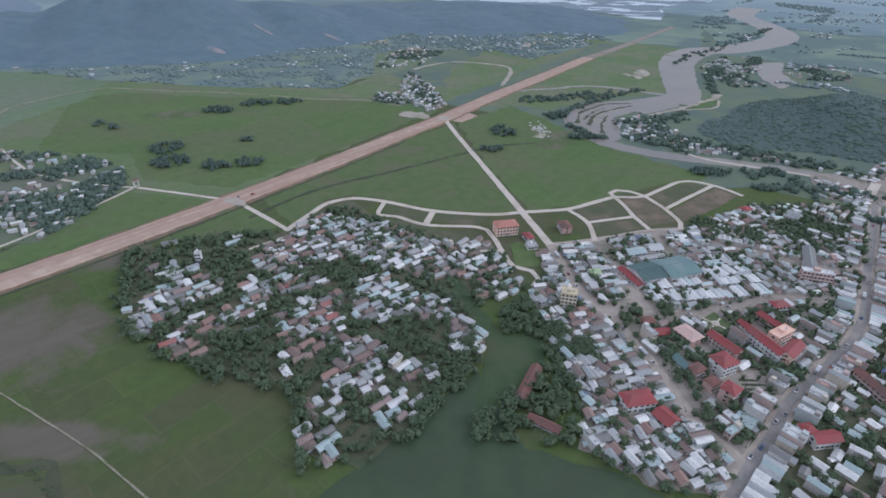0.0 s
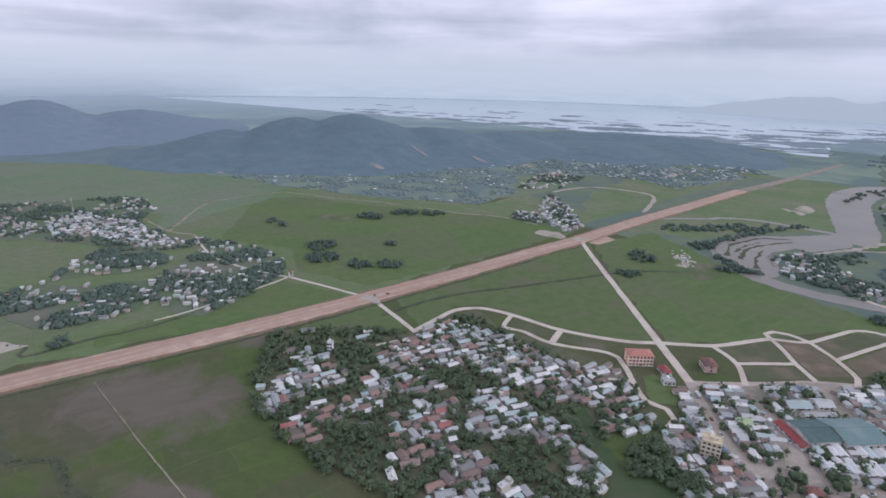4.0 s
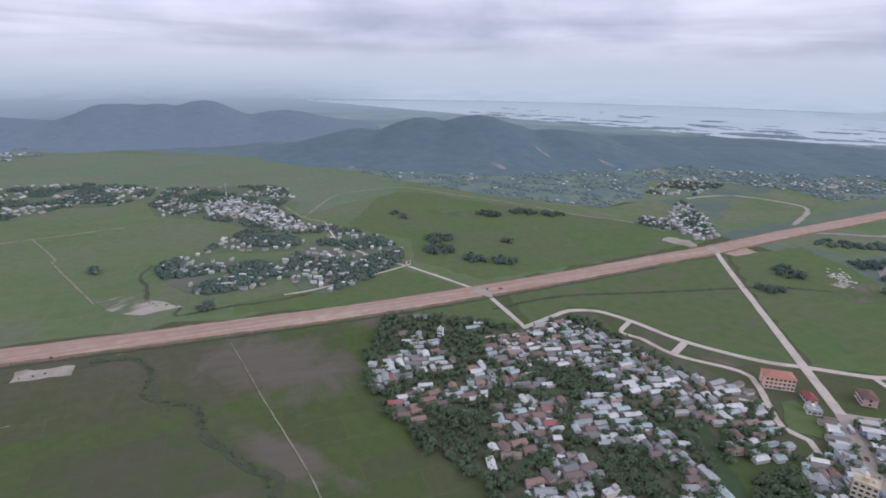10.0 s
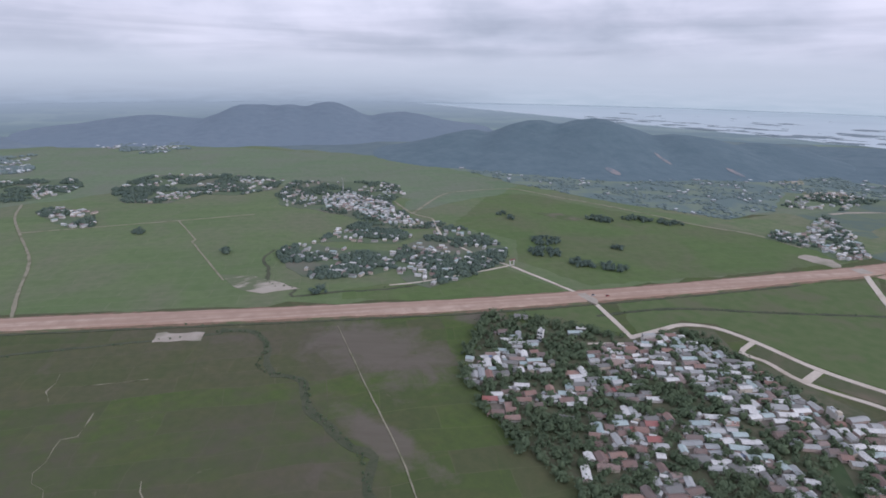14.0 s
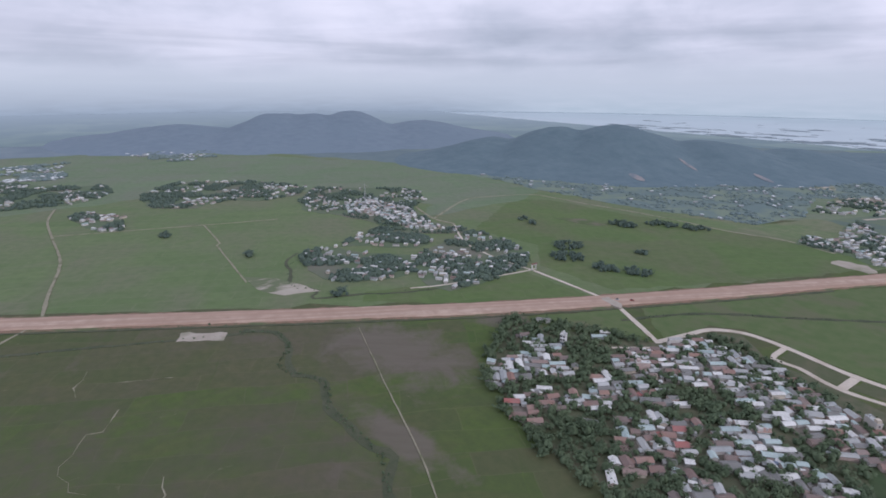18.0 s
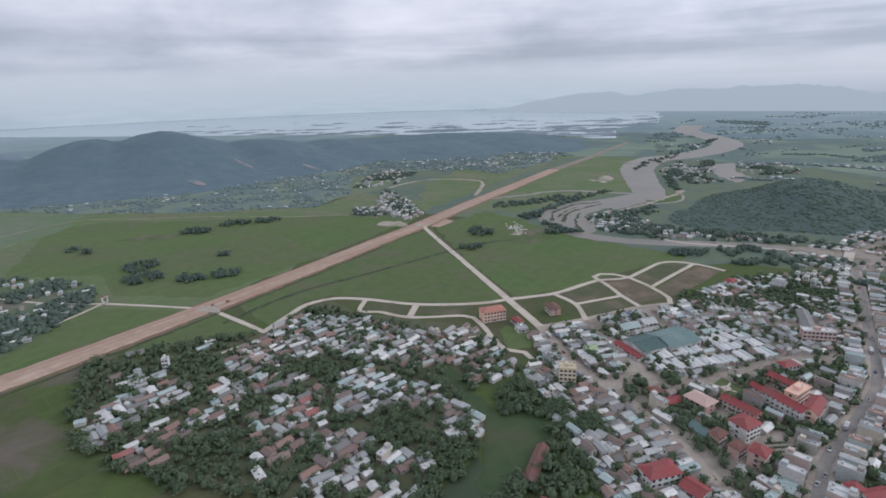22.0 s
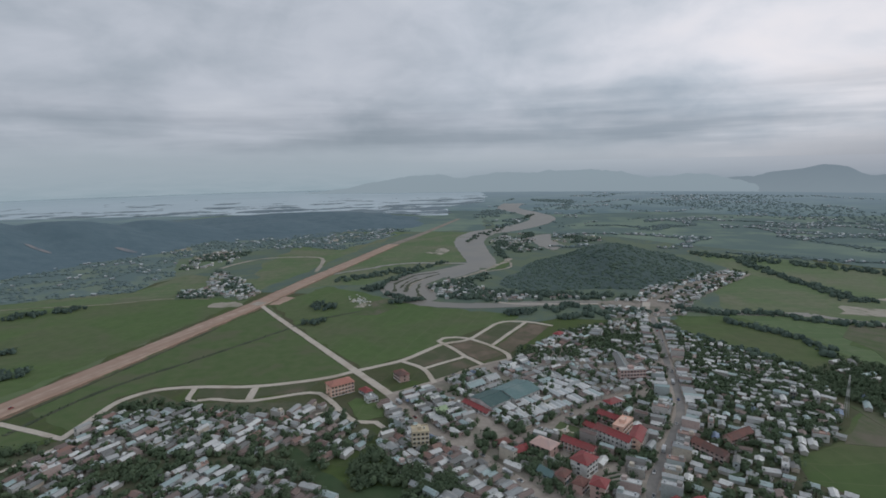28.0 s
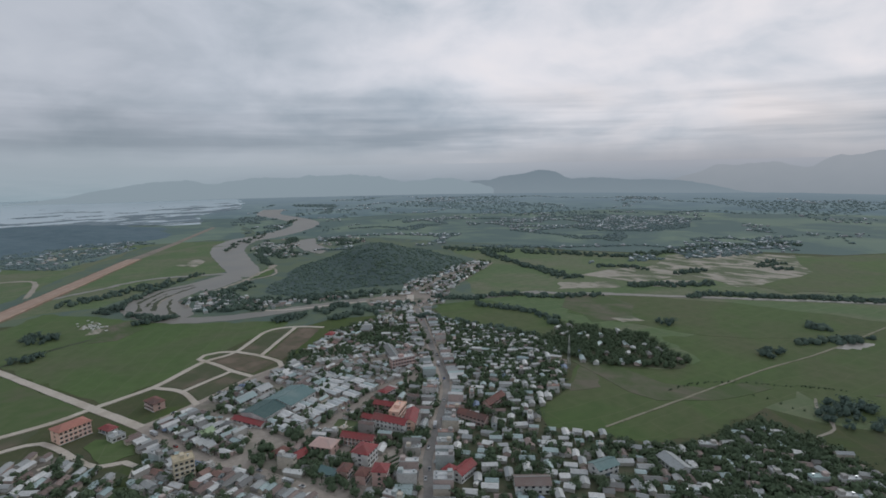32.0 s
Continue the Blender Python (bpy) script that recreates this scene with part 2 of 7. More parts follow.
def parcels(n, co, width, height, turn=-52, bund=0.45):
    """Field parcels in rows: a random tint for each, and the bunds between them."""
    turned = n.mapping(co, (1, 1, 1), (0, 0, radians(turn)))
    warp, w2 = n.nodes.new("ShaderNodeVectorMath"), n.nodes.new("ShaderNodeVectorMath")
    warp.operation, w2.operation = "ADD", "SCALE"
    n.put(warp.inputs[0], turned)
    nz = n.nodes.new("ShaderNodeTexNoise")
    n.put(nz.inputs["Vector"], co)
    nz.inputs["Scale"].default_value = 0.012
    n.put(w2.inputs[0], nz.outputs["Color"])
    w2.inputs["Scale"].default_value = 26.0
    n.put(warp.inputs[1], w2.outputs[0])
    b = n.nodes.new("ShaderNodeTexBrick")
    n.put(b.inputs["Vector"], warp.outputs[0])
    b.inputs["Color1"].default_value, b.inputs["Color2"].default_value, b.inputs["Mortar"].default_value = (0, 0, 0, 1), (1, 1, 1, 1), (0.5, 0.5, 0.5, 1)
    b.inputs["Scale"].default_value, b.inputs["Mortar Size"].default_value = 1.0, bund
    b.inputs["Brick Width"].default_value, b.inputs["Row Height"].default_value = width, height
    return b.outputs["Color"], b.outputs["Fac"]


def paddies(a, b, c, turn=-52):
    """Paddy parcels from colour a to b, duller patches c."""
    def build(n, co):
        tint, bund = parcels(n, co, 62.0, 21.0, turn)
        tint2, _ = parcels(n, co, 170.0, 84.0, turn)
        f = n.math("ADD", n.math("MULTIPLY", tint, 0.45), n.math("MULTIPLY", tint2, 0.55))
        col = n.mix(f, a, b)
        col = n.mix(n.grey(n.noise(co, 0.009, 4.0, 0.55, 0.5), [(0.42, 0), (0.64, 0.9)]), col, c)
        col = n.mix(n.grey(n.noise(co, 0.09, 4.0), [(0.4, 0), (0.7, 0.45)]), col, tuple(v * 0.78 for v in a))
        return n.mix(n.math("MULTIPLY", bund, 0.4), col, tuple(v * 1.25 for v in c))
    return build


def lowland(wood, field, pale, size):
    """Far fields in strips of three tones, with soft dark woods between."""
    def build(n, co):
        tint, _ = parcels(n, co, 3.0 * size, size, 20)
        col = n.mix(tint, field, pale)
        return n.mix(n.grey(n.noise(n.mapping(co, (1, 1, 1), (0, 0, 0.5)), 0.0042, 5.0, 0.6, 0.4), [(0.42, 0), (0.54, 0.92)]), col, wood)
    return build


def rough_bump(scale, strength, distance):
    return lambda n, co: (n.noise(co, scale, 4.0), strength, distance)


def by_piece(stops, island=False):
    """One of some colours for each object, or for each loose piece, with stains and fading."""
    def build(n, co):
        if island:
            r = n.nodes.new("ShaderNodeNewGeometry").outputs["Random Per Island"]
        else:
            r = n.nodes.new("ShaderNodeObjectInfo").outputs["Random"]
        col = n.ramp(r, stops, "CONSTANT")
        col = n.mix(n.grey(n.noise(co, 0.9, 4.0), [(0.5, 0), (0.78, 0.5)]), col, (0.18, 0.145, 0.12))
        return n.mix(n.grey(n.noise(co, 0.11, 3.0), [(0.3, 0.25), (0.6, 0)]), col, (0.24, 0.25, 0.25))
    return build


TIN = [(0.0, (0.64, 0.64, 0.62)), (0.14, (0.48, 0.49, 0.48)), (0.28, (0.34, 0.36, 0.36)), (0.38, (0.72, 0.72, 0.69)), (0.47, (0.43, 0.52, 0.505)), (0.54, (0.20, 0.20, 0.19)),
       (0.68, (0.38, 0.39, 0.38)), (0.80, (0.20, 0.145, 0.125)), (0.88, (0.28, 0.21, 0.185)), (0.93, (0.36, 0.45, 0.445)), (0.985, (0.16, 0.22, 0.34))]
TILE = [(0.0, (0.27, 0.165, 0.135)), (0.3, (0.21, 0.14, 0.12)), (0.55, (0.30, 0.195, 0.16)), (0.78, (0.19, 0.15, 0.135)), (0.95, (0.34, 0.13, 0.115))]
WALL = [(0.0, (0.58, 0.56, 0.53)), (0.2, (0.48, 0.46, 0.42)), (0.38, (0.58, 0.52, 0.43)), (0.52, (0.46, 0.51, 0.50)), (0.66, (0.54, 0.43, 0.39)), (0.8, (0.36, 0.345, 0.325)), (0.9, (0.66, 0.66, 0.64))]


def corrugated(n, co):
    w = n.nodes.new("ShaderNodeTexWave")
    n.put(w.inputs["Vector"], co)
    w.inputs["Scale"].default_value, w.inputs["Distortion"].default_value = 1.2, 0.4
    return w.outputs[0], 0.35, 0.08


M_TIN = material("tin_sheet", by_piece(TIN), 0.5, 0.15, corrugated)
M_PALETIN = material("pale_tin_sheet", by_piece([(0, (0.66, 0.66, 0.64)), (0.4, (0.54, 0.57, 0.57)), (0.65, (0.72, 0.72, 0.70)), (0.9, (0.50, 0.58, 0.57))]), 0.5, 0.1, corrugated)
M_TIN_ALL = material("tin_sheet_far", by_piece(TIN, True), 0.5, 0.15)
M_TILE = material("clay_tile", by_piece(TILE), 0.8, 0, corrugated)
M_WALL = material("rendered_wall", by_piece(WALL), 0.85, 0, rough_bump(2.0, 0.3, 0.05))
M_WALL_ALL = material("rendered_wall_far", by_piece(WALL, True), 0.85)
M_FLAT = material("concrete_roof", by_piece([(0, (0.62, 0.63, 0.62)), (0.3, (0.48, 0.49, 0.48)), (0.5, (0.70, 0.70, 0.68)), (0.72, (0.46, 0.58, 0.56)), (0.9, (0.46, 0.32, 0.27))]), 0.85, 0, rough_bump(1.5, 0.3, 0.05))
M_RED = material("red_roof_sheet", mottled((0.31, 0.066, 0.066), (0.26, 0.060, 0.060), 0.5, 0.06, (0.24, 0.085, 0.078)), 0.55, 0, corrugated)
M_TEAL = material("teal_roof_sheet", mottled((0.13, 0.21, 0.205), (0.155, 0.235, 0.23), 0.3, 0.05, (0.19, 0.26, 0.25)), 0.5, 0.1, corrugated)
M_DARKTEAL = material("dark_teal_roof_sheet", mottled((0.065, 0.115, 0.11), (0.085, 0.14, 0.13), 0.3, 0.05, (0.10, 0.15, 0.14)), 0.55, 0.1, corrugated)
M_ORANGE = material("orange_render", mottled((0.84, 0.58, 0.46), (0.79, 0.54, 0.42), 0.7, 0.1, (0.72, 0.52, 0.43)), 0.85)
M_YELLOW = material("yellow_render", mottled((0.66, 0.57, 0.40), (0.60, 0.52, 0.37), 0.7, 0.1, (0.52, 0.46, 0.36)), 0.85)
M_PINK = material("pink_render", mottled((0.60, 0.42, 0.36), (0.54, 0.38, 0.34), 0.7, 0.1, (0.48, 0.36, 0.33)), 0.85)
M_WHITE = material("white_render", mottled((0.74, 0.74, 0.72), (0.66, 0.66, 0.64), 0.7, 0.1, (0.52, 0.52, 0.50)), 0.85)
M_BRICKRED = material("old_red_tile", mottled((0.23, 0.115, 0.095), (0.18, 0.095, 0.08), 0.8, 0.1, (0.15, 0.10, 0.088)), 0.85)
M_GLASS = material("window_dark", lambda n, co: n.mix(n.noise(co, 0.7), (0.03, 0.035, 0.04), (0.07, 0.08, 0.09)), 0.15, 0, None, 0.5)
M_DOOR = material("painted_door", by_piece([(0, (0.16, 0.13, 0.10)), (0.4, (0.12, 0.18, 0.22)), (0.7, (0.25, 0.25, 0.24))]), 0.6)
M_TANK = material("steel_tank", mottled((0.62, 0.63, 0.64), (0.5, 0.52, 0.54), 1.0), 0.3, 0.8)
M_DIRT = material("red_laterite", lambda n, co: n.mix(n.grey(n.noise(co, 0.09, 5.0, 0.6, 0.3), [(0.38, 0), (0.66, 0.7)]),
                  n.mix(n.grey(n.noise(n.mapping(n.mapping(co, (1, 1, 1), (0, 0, radians(-51))), (0.03, 1, 1)), 0.20, 4.0), [(0.4, 0), (0.62, 1)]), (0.365, 0.255, 0.195), (0.475, 0.365, 0.290)), (0.330, 0.232, 0.180)), 0.95, 0, rough_bump(0.12, 0.2, 0.2))
M_BANK = material("raw_earth_bank", mottled((0.25, 0.155, 0.115), (0.16, 0.13, 0.085), 0.25, 0.03, (0.11, 0.13, 0.065)), 0.95, 0, rough_bump(0.4, 0.6, 0.4))
M_CONCRETE = material("pale_concrete", mottled((0.57, 0.51, 0.435), (0.48, 0.43, 0.365), 0.5, 0.04, (0.42, 0.365, 0.295)), 0.9)
M_STREET = material("dusty_street", mottled((0.42, 0.365, 0.31), (0.35, 0.305, 0.26), 0.4, 0.04, (0.29, 0.255, 0.215)), 0.95)
M_ASPHALT = material("worn_asphalt", mottled((0.275, 0.258, 0.240), (0.225, 0.212, 0.198), 0.6, 0.05, (0.315, 0.290, 0.262)), 0.9)
# Cut earth greyed and blued: distance haze in the colour.
M_CUT = material("hazed_cut", mottled((0.30, 0.275, 0.27), (0.24, 0.235, 0.24), 0.1, 0.03, (0.17, 0.20, 0.225)), 0.95)
M_DULLROAD = material("dull_earth_road", mottled((0.29, 0.245, 0.205), (0.24, 0.21, 0.175), 0.2, 0.02, (0.22, 0.20, 0.165)), 0.95)
M_YARD = material("trodden_earth", mottled((0.215, 0.19, 0.16), (0.155, 0.14, 0.115), 0.18, 0.022, (0.095, 0.11, 0.065)), 0.95, 0, rough_bump(0.4, 0.4, 0.2))
M_PAVED = material("town_yard", mottled((0.33, 0.29, 0.25), (0.26, 0.23, 0.195), 0.2, 0.025, (0.17, 0.165, 0.125)), 0.95, 0, rough_bump(0.4, 0.4, 0.1))
M_GROVE = material("grove_floor", mottled((0.085, 0.10, 0.055), (0.12, 0.115, 0.075), 0.15, 0.03, (0.07, 0.09, 0.045)), 0.95, 0, rough_bump(0.4, 0.6, 0.5))
M_SAND = material("bare_sand", mottled((0.40, 0.36, 0.305), (0.33, 0.295, 0.245), 0.1, 0.02, (0.22, 0.22, 0.155)), 0.95)
M_PATH = material("trodden_path", mottled((0.29, 0.27, 0.20), (0.22, 0.21, 0.145), 0.4, 0.06, (0.14, 0.15, 0.085)), 0.95)
# Western plain: distance haze put into the colour as pale blue.
M_PLAINW = material("hazed_western_lowland", lowland((0.150, 0.198, 0.236), (0.176, 0.226, 0.256), (0.200, 0.250, 0.272), 110.0), 0.95)
M_MEADOW = material("scrub_meadow", mottled((0.084, 0.126, 0.046), (0.106, 0.138, 0.058), 0.08, 0.02, (0.116, 0.126, 0.068)), 0.95, 0, rough_bump(0.3, 0.4, 0.3))
M_LUSH = material("lush_paddy", paddies((0.084, 0.136, 0.044), (0.110, 0.158, 0.054), (0.120, 0.132, 0.070)), 0.92, 0, rough_bump(0.5, 0.3, 0.2))
# Western paddies, paler than the near ones: painted haze lifts their colour.
M_PALEPADDY = material("hazed_paddy", paddies((0.106, 0.158, 0.064), (0.136, 0.184, 0.080), (0.150, 0.162, 0.100)), 0.92, 0, rough_bump(0.3, 0.3, 0.2))
M_WESTFAR = material("hazed_far_paddy", paddies((0.120, 0.174, 0.094), (0.150, 0.202, 0.116), (0.160, 0.182, 0.130)), 0.92)
M_POND = material("weedy_pond", mottled((0.042, 0.066, 0.034), (0.054, 0.080, 0.040), 0.08, 0.02, (0.046, 0.062, 0.037)), 0.6)
M_RIVER = material("muddy_water", mottled((0.235, 0.220, 0.190), (0.212, 0.200, 0.174), 0.02, 0.006, (0.200, 0.194, 0.176)), 0.4, 0, rough_bump(0.328, 0.041, 0.082), 0.14)
M_BAY = material("lagoon_water", mottled((0.44, 0.53, 0.57), (0.40, 0.49, 0.535), 0.004, 0.0012, (0.36, 0.45, 0.49)), 0.3)
# Mangrove banks in blue-grey: far haze put into their colour.
M_MUD = material("mangrove_bank", mottled((0.185, 0.235, 0.260), (0.215, 0.262, 0.285), 0.01, 0.003, (0.17, 0.22, 0.25)), 0.95)
M_STREAM = material("overgrown_ditch", mottled((0.06, 0.075, 0.04), (0.085, 0.09, 0.055), 0.2, 0.05, (0.05, 0.065, 0.035)), 0.8, 0, rough_bump(0.5, 0.6, 0.5))
M_BARK = material("bark", mottled((0.12, 0.095, 0.07), (0.08, 0.065, 0.05), 3.0), 0.95)


def foliage(stops, island=True):
    def build(n, co):
        g = n.nodes.new("ShaderNodeNewGeometry").outputs["Random Per Island"] if island else n.nodes.new("ShaderNodeObjectInfo").outputs["Random"]
        col = n.ramp(n.noise(co, 0.035, 3.0, 0.6), stops)
        return n.mix(n.math("MULTIPLY", g, 0.55), col, n.mix(0.5, col, (0.15, 0.19, 0.10)))
    return build


M_LEAF = material("leaves", foliage([(0.3, (0.080, 0.113, 0.070)), (0.5, (0.094, 0.130, 0.080)), (0.7, (0.114, 0.150, 0.090))]), 0.9, 0, None, 0.06)
# Far leaves, roofs and walls: distance haze mixed into the base colours.
M_FARLEAF = material("far_hazed_leaves", foliage([(0.3, (0.092, 0.134, 0.120)), (0.5, (0.100, 0.142, 0.126)), (0.7, (0.110, 0.153, 0.130))]), 0.85, 0, None, 0.1)
M_MIDLEAF = material("mid_hazed_leaves", foliage([(0.3, (0.084, 0.120, 0.106)), (0.5, (0.094, 0.132, 0.114)), (0.7, (0.108, 0.146, 0.120))]), 0.85, 0, None, 0.1)
M_FOOTLEAF = material("foothill_hazed_leaves", foliage([(0.3, (0.160, 0.215, 0.226)), (0.5, (0.176, 0.232, 0.238)), (0.7, (0.196, 0.250, 0.248))]), 0.9, 0, None, 0.05)
M_HAZELEAF = material("distant_hazed_leaves", foliage([(0.3, (0.172, 0.224, 0.236)), (0.5, (0.186, 0.240, 0.248)), (0.7, (0.204, 0.256, 0.256))]), 0.95, 0, None, 0.0)
M_HAZEROOF = material("distant_hazed_roofs", by_piece([(0, (0.60, 0.64, 0.65)), (0.3, (0.40, 0.45, 0.47)), (0.55, (0.72, 0.74, 0.74)), (0.85, (0.40, 0.38, 0.38))], True), 0.9)
M_HAZEWALL = material("distant_hazed_walls", by_piece([(0, (0.30, 0.32, 0.33)), (0.5, (0.26, 0.28, 0.29))], True), 0.9)
# Knoll wood, lifted and blued a little: painted haze.
M_WOOD = material("wooded_slope", mottled((0.090, 0.128, 0.118), (0.100, 0.138, 0.124), 0.05, 0.006, (0.084, 0.118, 0.112)), 0.95, 0, rough_bump(0.08, 1.0, 4.0))


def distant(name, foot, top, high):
    """Distant slopes with mist painted in: glowing backdrop colours, from foot to top."""
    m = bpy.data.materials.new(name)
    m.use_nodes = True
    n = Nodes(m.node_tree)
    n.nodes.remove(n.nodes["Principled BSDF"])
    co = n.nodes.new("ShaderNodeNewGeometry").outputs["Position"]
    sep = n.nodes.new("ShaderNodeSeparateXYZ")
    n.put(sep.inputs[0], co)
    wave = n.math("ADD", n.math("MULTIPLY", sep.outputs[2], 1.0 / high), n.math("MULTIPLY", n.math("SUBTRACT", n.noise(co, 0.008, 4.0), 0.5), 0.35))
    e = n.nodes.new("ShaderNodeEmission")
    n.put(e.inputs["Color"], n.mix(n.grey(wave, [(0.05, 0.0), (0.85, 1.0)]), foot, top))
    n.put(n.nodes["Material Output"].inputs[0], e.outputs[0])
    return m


# These hills glow by emission, tinted with painted haze.
M_HAZEHILL = distant("glowing_hazed_mountain", (0.300, 0.340, 0.375), (0.265, 0.305, 0.345), 200.0)
M_SHORE = distant("glowing_hazed_shore_hills", (0.362, 0.410, 0.446), (0.372, 0.420, 0.457), 170.0)
M_RIDGE = distant("glowing_hazed_ridge", (0.365, 0.38, 0.41), (0.445, 0.447, 0.475), 260.0)
# Woods on far hills: haze painted into the colour, paler and bluer farther off.
M_HAZEWOOD = material("hazed_western_ridge", mottled((0.150, 0.200, 0.245), (0.172, 0.222, 0.266), 0.03, 0.004, (0.160, 0.212, 0.256)), 0.95, 0, rough_bump(0.03, 0.5, 5.0))
M_FARWOOD = material("hazed_wooded_slope", mottled((0.106, 0.158, 0.184), (0.130, 0.184, 0.208), 0.03, 0.004, (0.116, 0.168, 0.194)), 0.95, 0, rough_bump(0.03, 0.8, 6.0))


def ground_colour(n, co):
    tint, bund = parcels(n, co, 75.0, 24.0)
    tint2, _ = parcels(n, co, 210.0, 96.0)
    wide = n.noise(co, 0.0035, 3.0, 0.5)
    soft = n.noise(co, 0.011, 4.0, 0.6, 0.6)
    f = n.math("ADD", n.math("ADD", n.math("MULTIPLY", tint, 0.13), n.math("MULTIPLY", tint2, 0.19)), n.math("ADD", n.math("MULTIPLY", wide, 0.34), n.math("MULTIPLY", soft, 0.34)))
    col = n.ramp(f, [(0.30, (0.068, 0.108, 0.032)), (0.42, (0.086, 0.122, 0.038)), (0.50, (0.078, 0.102, 0.042)), (0.58, (0.096, 0.102, 0.054)), (0.68, (0.112, 0.104, 0.070))])
    # brown-olive streaks along the rows, grass tufts, and the pale bunds
    streak = n.noise(n.mapping(n.mapping(co, (1, 1, 1), (0, 0, radians(-52))), (0.3, 1, 1)), 0.05, 5.0, 0.62, 0.6)
    col = n.mix(n.grey(streak, [(0.48, 0), (0.70, 0.55)]), col, (0.112, 0.110, 0.056))
    col = n.mix(n.grey(n.noise(co, 0.13, 5.0, 0.65), [(0.36, 0.45), (0.62, 0)]), col, (0.062, 0.082, 0.038))
    col = n.mix(n.math("MULTIPLY", bund, 0.22), col, (0.15, 0.145, 0.09))
    blot = n.math("MULTIPLY", n.grey(n.noise(co, 0.0068, 5.0, 0.6, 0.7), [(0.50, 0), (0.64, 1)]), n.grey(n.noise(co, 0.06, 4.0, 0.65), [(0.3, 0.15), (0.62, 0.7)]))
    col = n.mix(blot, col, (0.104, 0.092, 0.072))
    # grey mud: one broad smear from the highway to the stream, one strip along the highway's foot
    for cx, cy, ra, rb, turn in ((-308, 276, 92, 50, 53), (-282, 392, 80, 22, 51), (-215, 200, 60, 16, -25)):
        away_from = n.nodes.new("ShaderNodeVectorMath")
        away_from.operation = "LENGTH"
        n.put(away_from.inputs[0], n.mapping(n.mapping(co, (1, 1, 1), (0, 0, 0), (-cx, -cy, 0)), (1 / ra, 1 / rb, 1), (0, 0, radians(-turn))))
        ragged = n.math("ADD", away_from.outputs["Value"], n.math("MULTIPLY", n.math("SUBTRACT", n.noise(co, 0.03, 6.0, 0.65, 0.4), 0.5), 2.4))
        mud = n.mix(n.noise(n.mapping(n.mapping(co, (1, 1, 1), (0, 0, radians(-38))), (0.2, 1, 1)), 0.12, 5.0, 0.6), (0.112, 0.098, 0.078), (0.168, 0.148, 0.122))
        col = n.mix(n.grey(ragged, [(0.45, 0.9), (1.0, 0.0)]), col, mud)
    # grey mud shows through in wet corners, and pale worn spots
    col = n.mix(n.grey(n.noise(co, 0.021, 5.0, 0.6, 0.5), [(0.60, 0), (0.72, 0.6)]), col, (0.128, 0.112, 0.088))
    return n.mix(n.grey(n.noise(co, 0.045, 6.0, 0.7, 0.8), [(0.66, 0), (0.74, 0.5)]), col, (0.185, 0.168, 0.118))


M_GROUND = material("paddy_fields", ground_colour, 0.92, 0, rough_bump(0.25, 0.4, 0.3), 0.15)
# Far lowland tinted blue-green: haze is part of this base colour.
M_FARLAND = material("hazed_lowland", lowland((0.110, 0.162, 0.152), (0.152, 0.212, 0.172), (0.194, 0.252, 0.184), 55.0), 0.95)
M_FARGROVE = material("far_grove_floor", mottled((0.094, 0.136, 0.076), (0.112, 0.148, 0.088), 0.05, 0.012, (0.150, 0.150, 0.118)), 0.95)
M_EASTPADDY = material("dark_lush_paddy", paddies((0.076, 0.122, 0.038), (0.100, 0.142, 0.048), (0.112, 0.122, 0.060), 20), 0.92, 0, rough_bump(0.4, 0.3, 0.2))
# Foothill, valley and far-wood floors: bluish haze put into the colours.
M_FOOT = material("hazed_foothill_floor", lambda n, co: n.mix(n.grey(n.noise(co, 0.011, 6.0, 0.66, 0.5), [(0.44, 0), (0.58, 1)]), n.mix(n.noise(co, 0.05, 4.0), (0.118, 0.170, 0.168), (0.138, 0.190, 0.180)), n.mix(n.noise(co, 0.03, 3.0), (0.152, 0.206, 0.156), (0.190, 0.230, 0.172))), 0.95)
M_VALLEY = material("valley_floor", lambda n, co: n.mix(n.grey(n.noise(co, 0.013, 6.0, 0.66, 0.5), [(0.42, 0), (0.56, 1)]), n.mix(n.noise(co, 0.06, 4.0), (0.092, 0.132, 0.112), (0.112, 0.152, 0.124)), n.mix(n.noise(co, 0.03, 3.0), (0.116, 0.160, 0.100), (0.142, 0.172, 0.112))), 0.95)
M_WOODFLOOR = material("hazed_wood_floor", mottled((0.118, 0.165, 0.182), (0.134, 0.182, 0.194), 0.02, 0.005, (0.150, 0.200, 0.196)), 0.95)
M_FLATS = material("sandy_flats", lambda n, co: n.mix(n.grey(n.noise(n.mapping(co, (1, 0.45, 1), (0, 0, 0.4)), 0.035, 5.0, 0.6, 0.6), [(0.46, 0), (0.56, 1)]), (0.130, 0.155, 0.088), n.mix(n.noise(co, 0.05, 4.0), (0.30, 0.27, 0.215), (0.46, 0.42, 0.36))), 0.95)
M_HOLLOW = material("damp_grass", mottled((0.046, 0.078, 0.033), (0.060, 0.092, 0.041), 0.1, 0.02, (0.072, 0.088, 0.046)), 0.9, 0, rough_bump(0.5, 0.4, 0.2))
M_PLAZA = material("dusty_court", mottled((0.40, 0.35, 0.30), (0.33, 0.29, 0.25), 0.3, 0.04, (0.27, 0.25, 0.205)), 0.95, 0, rough_bump(0.5, 0.3, 0.08))
M_EASTMIX = material("mixed_fields", paddies((0.102, 0.156, 0.064), (0.134, 0.182, 0.082), (0.178, 0.180, 0.118), 20), 0.92, 0, rough_bump(0.4, 0.3, 0.2))
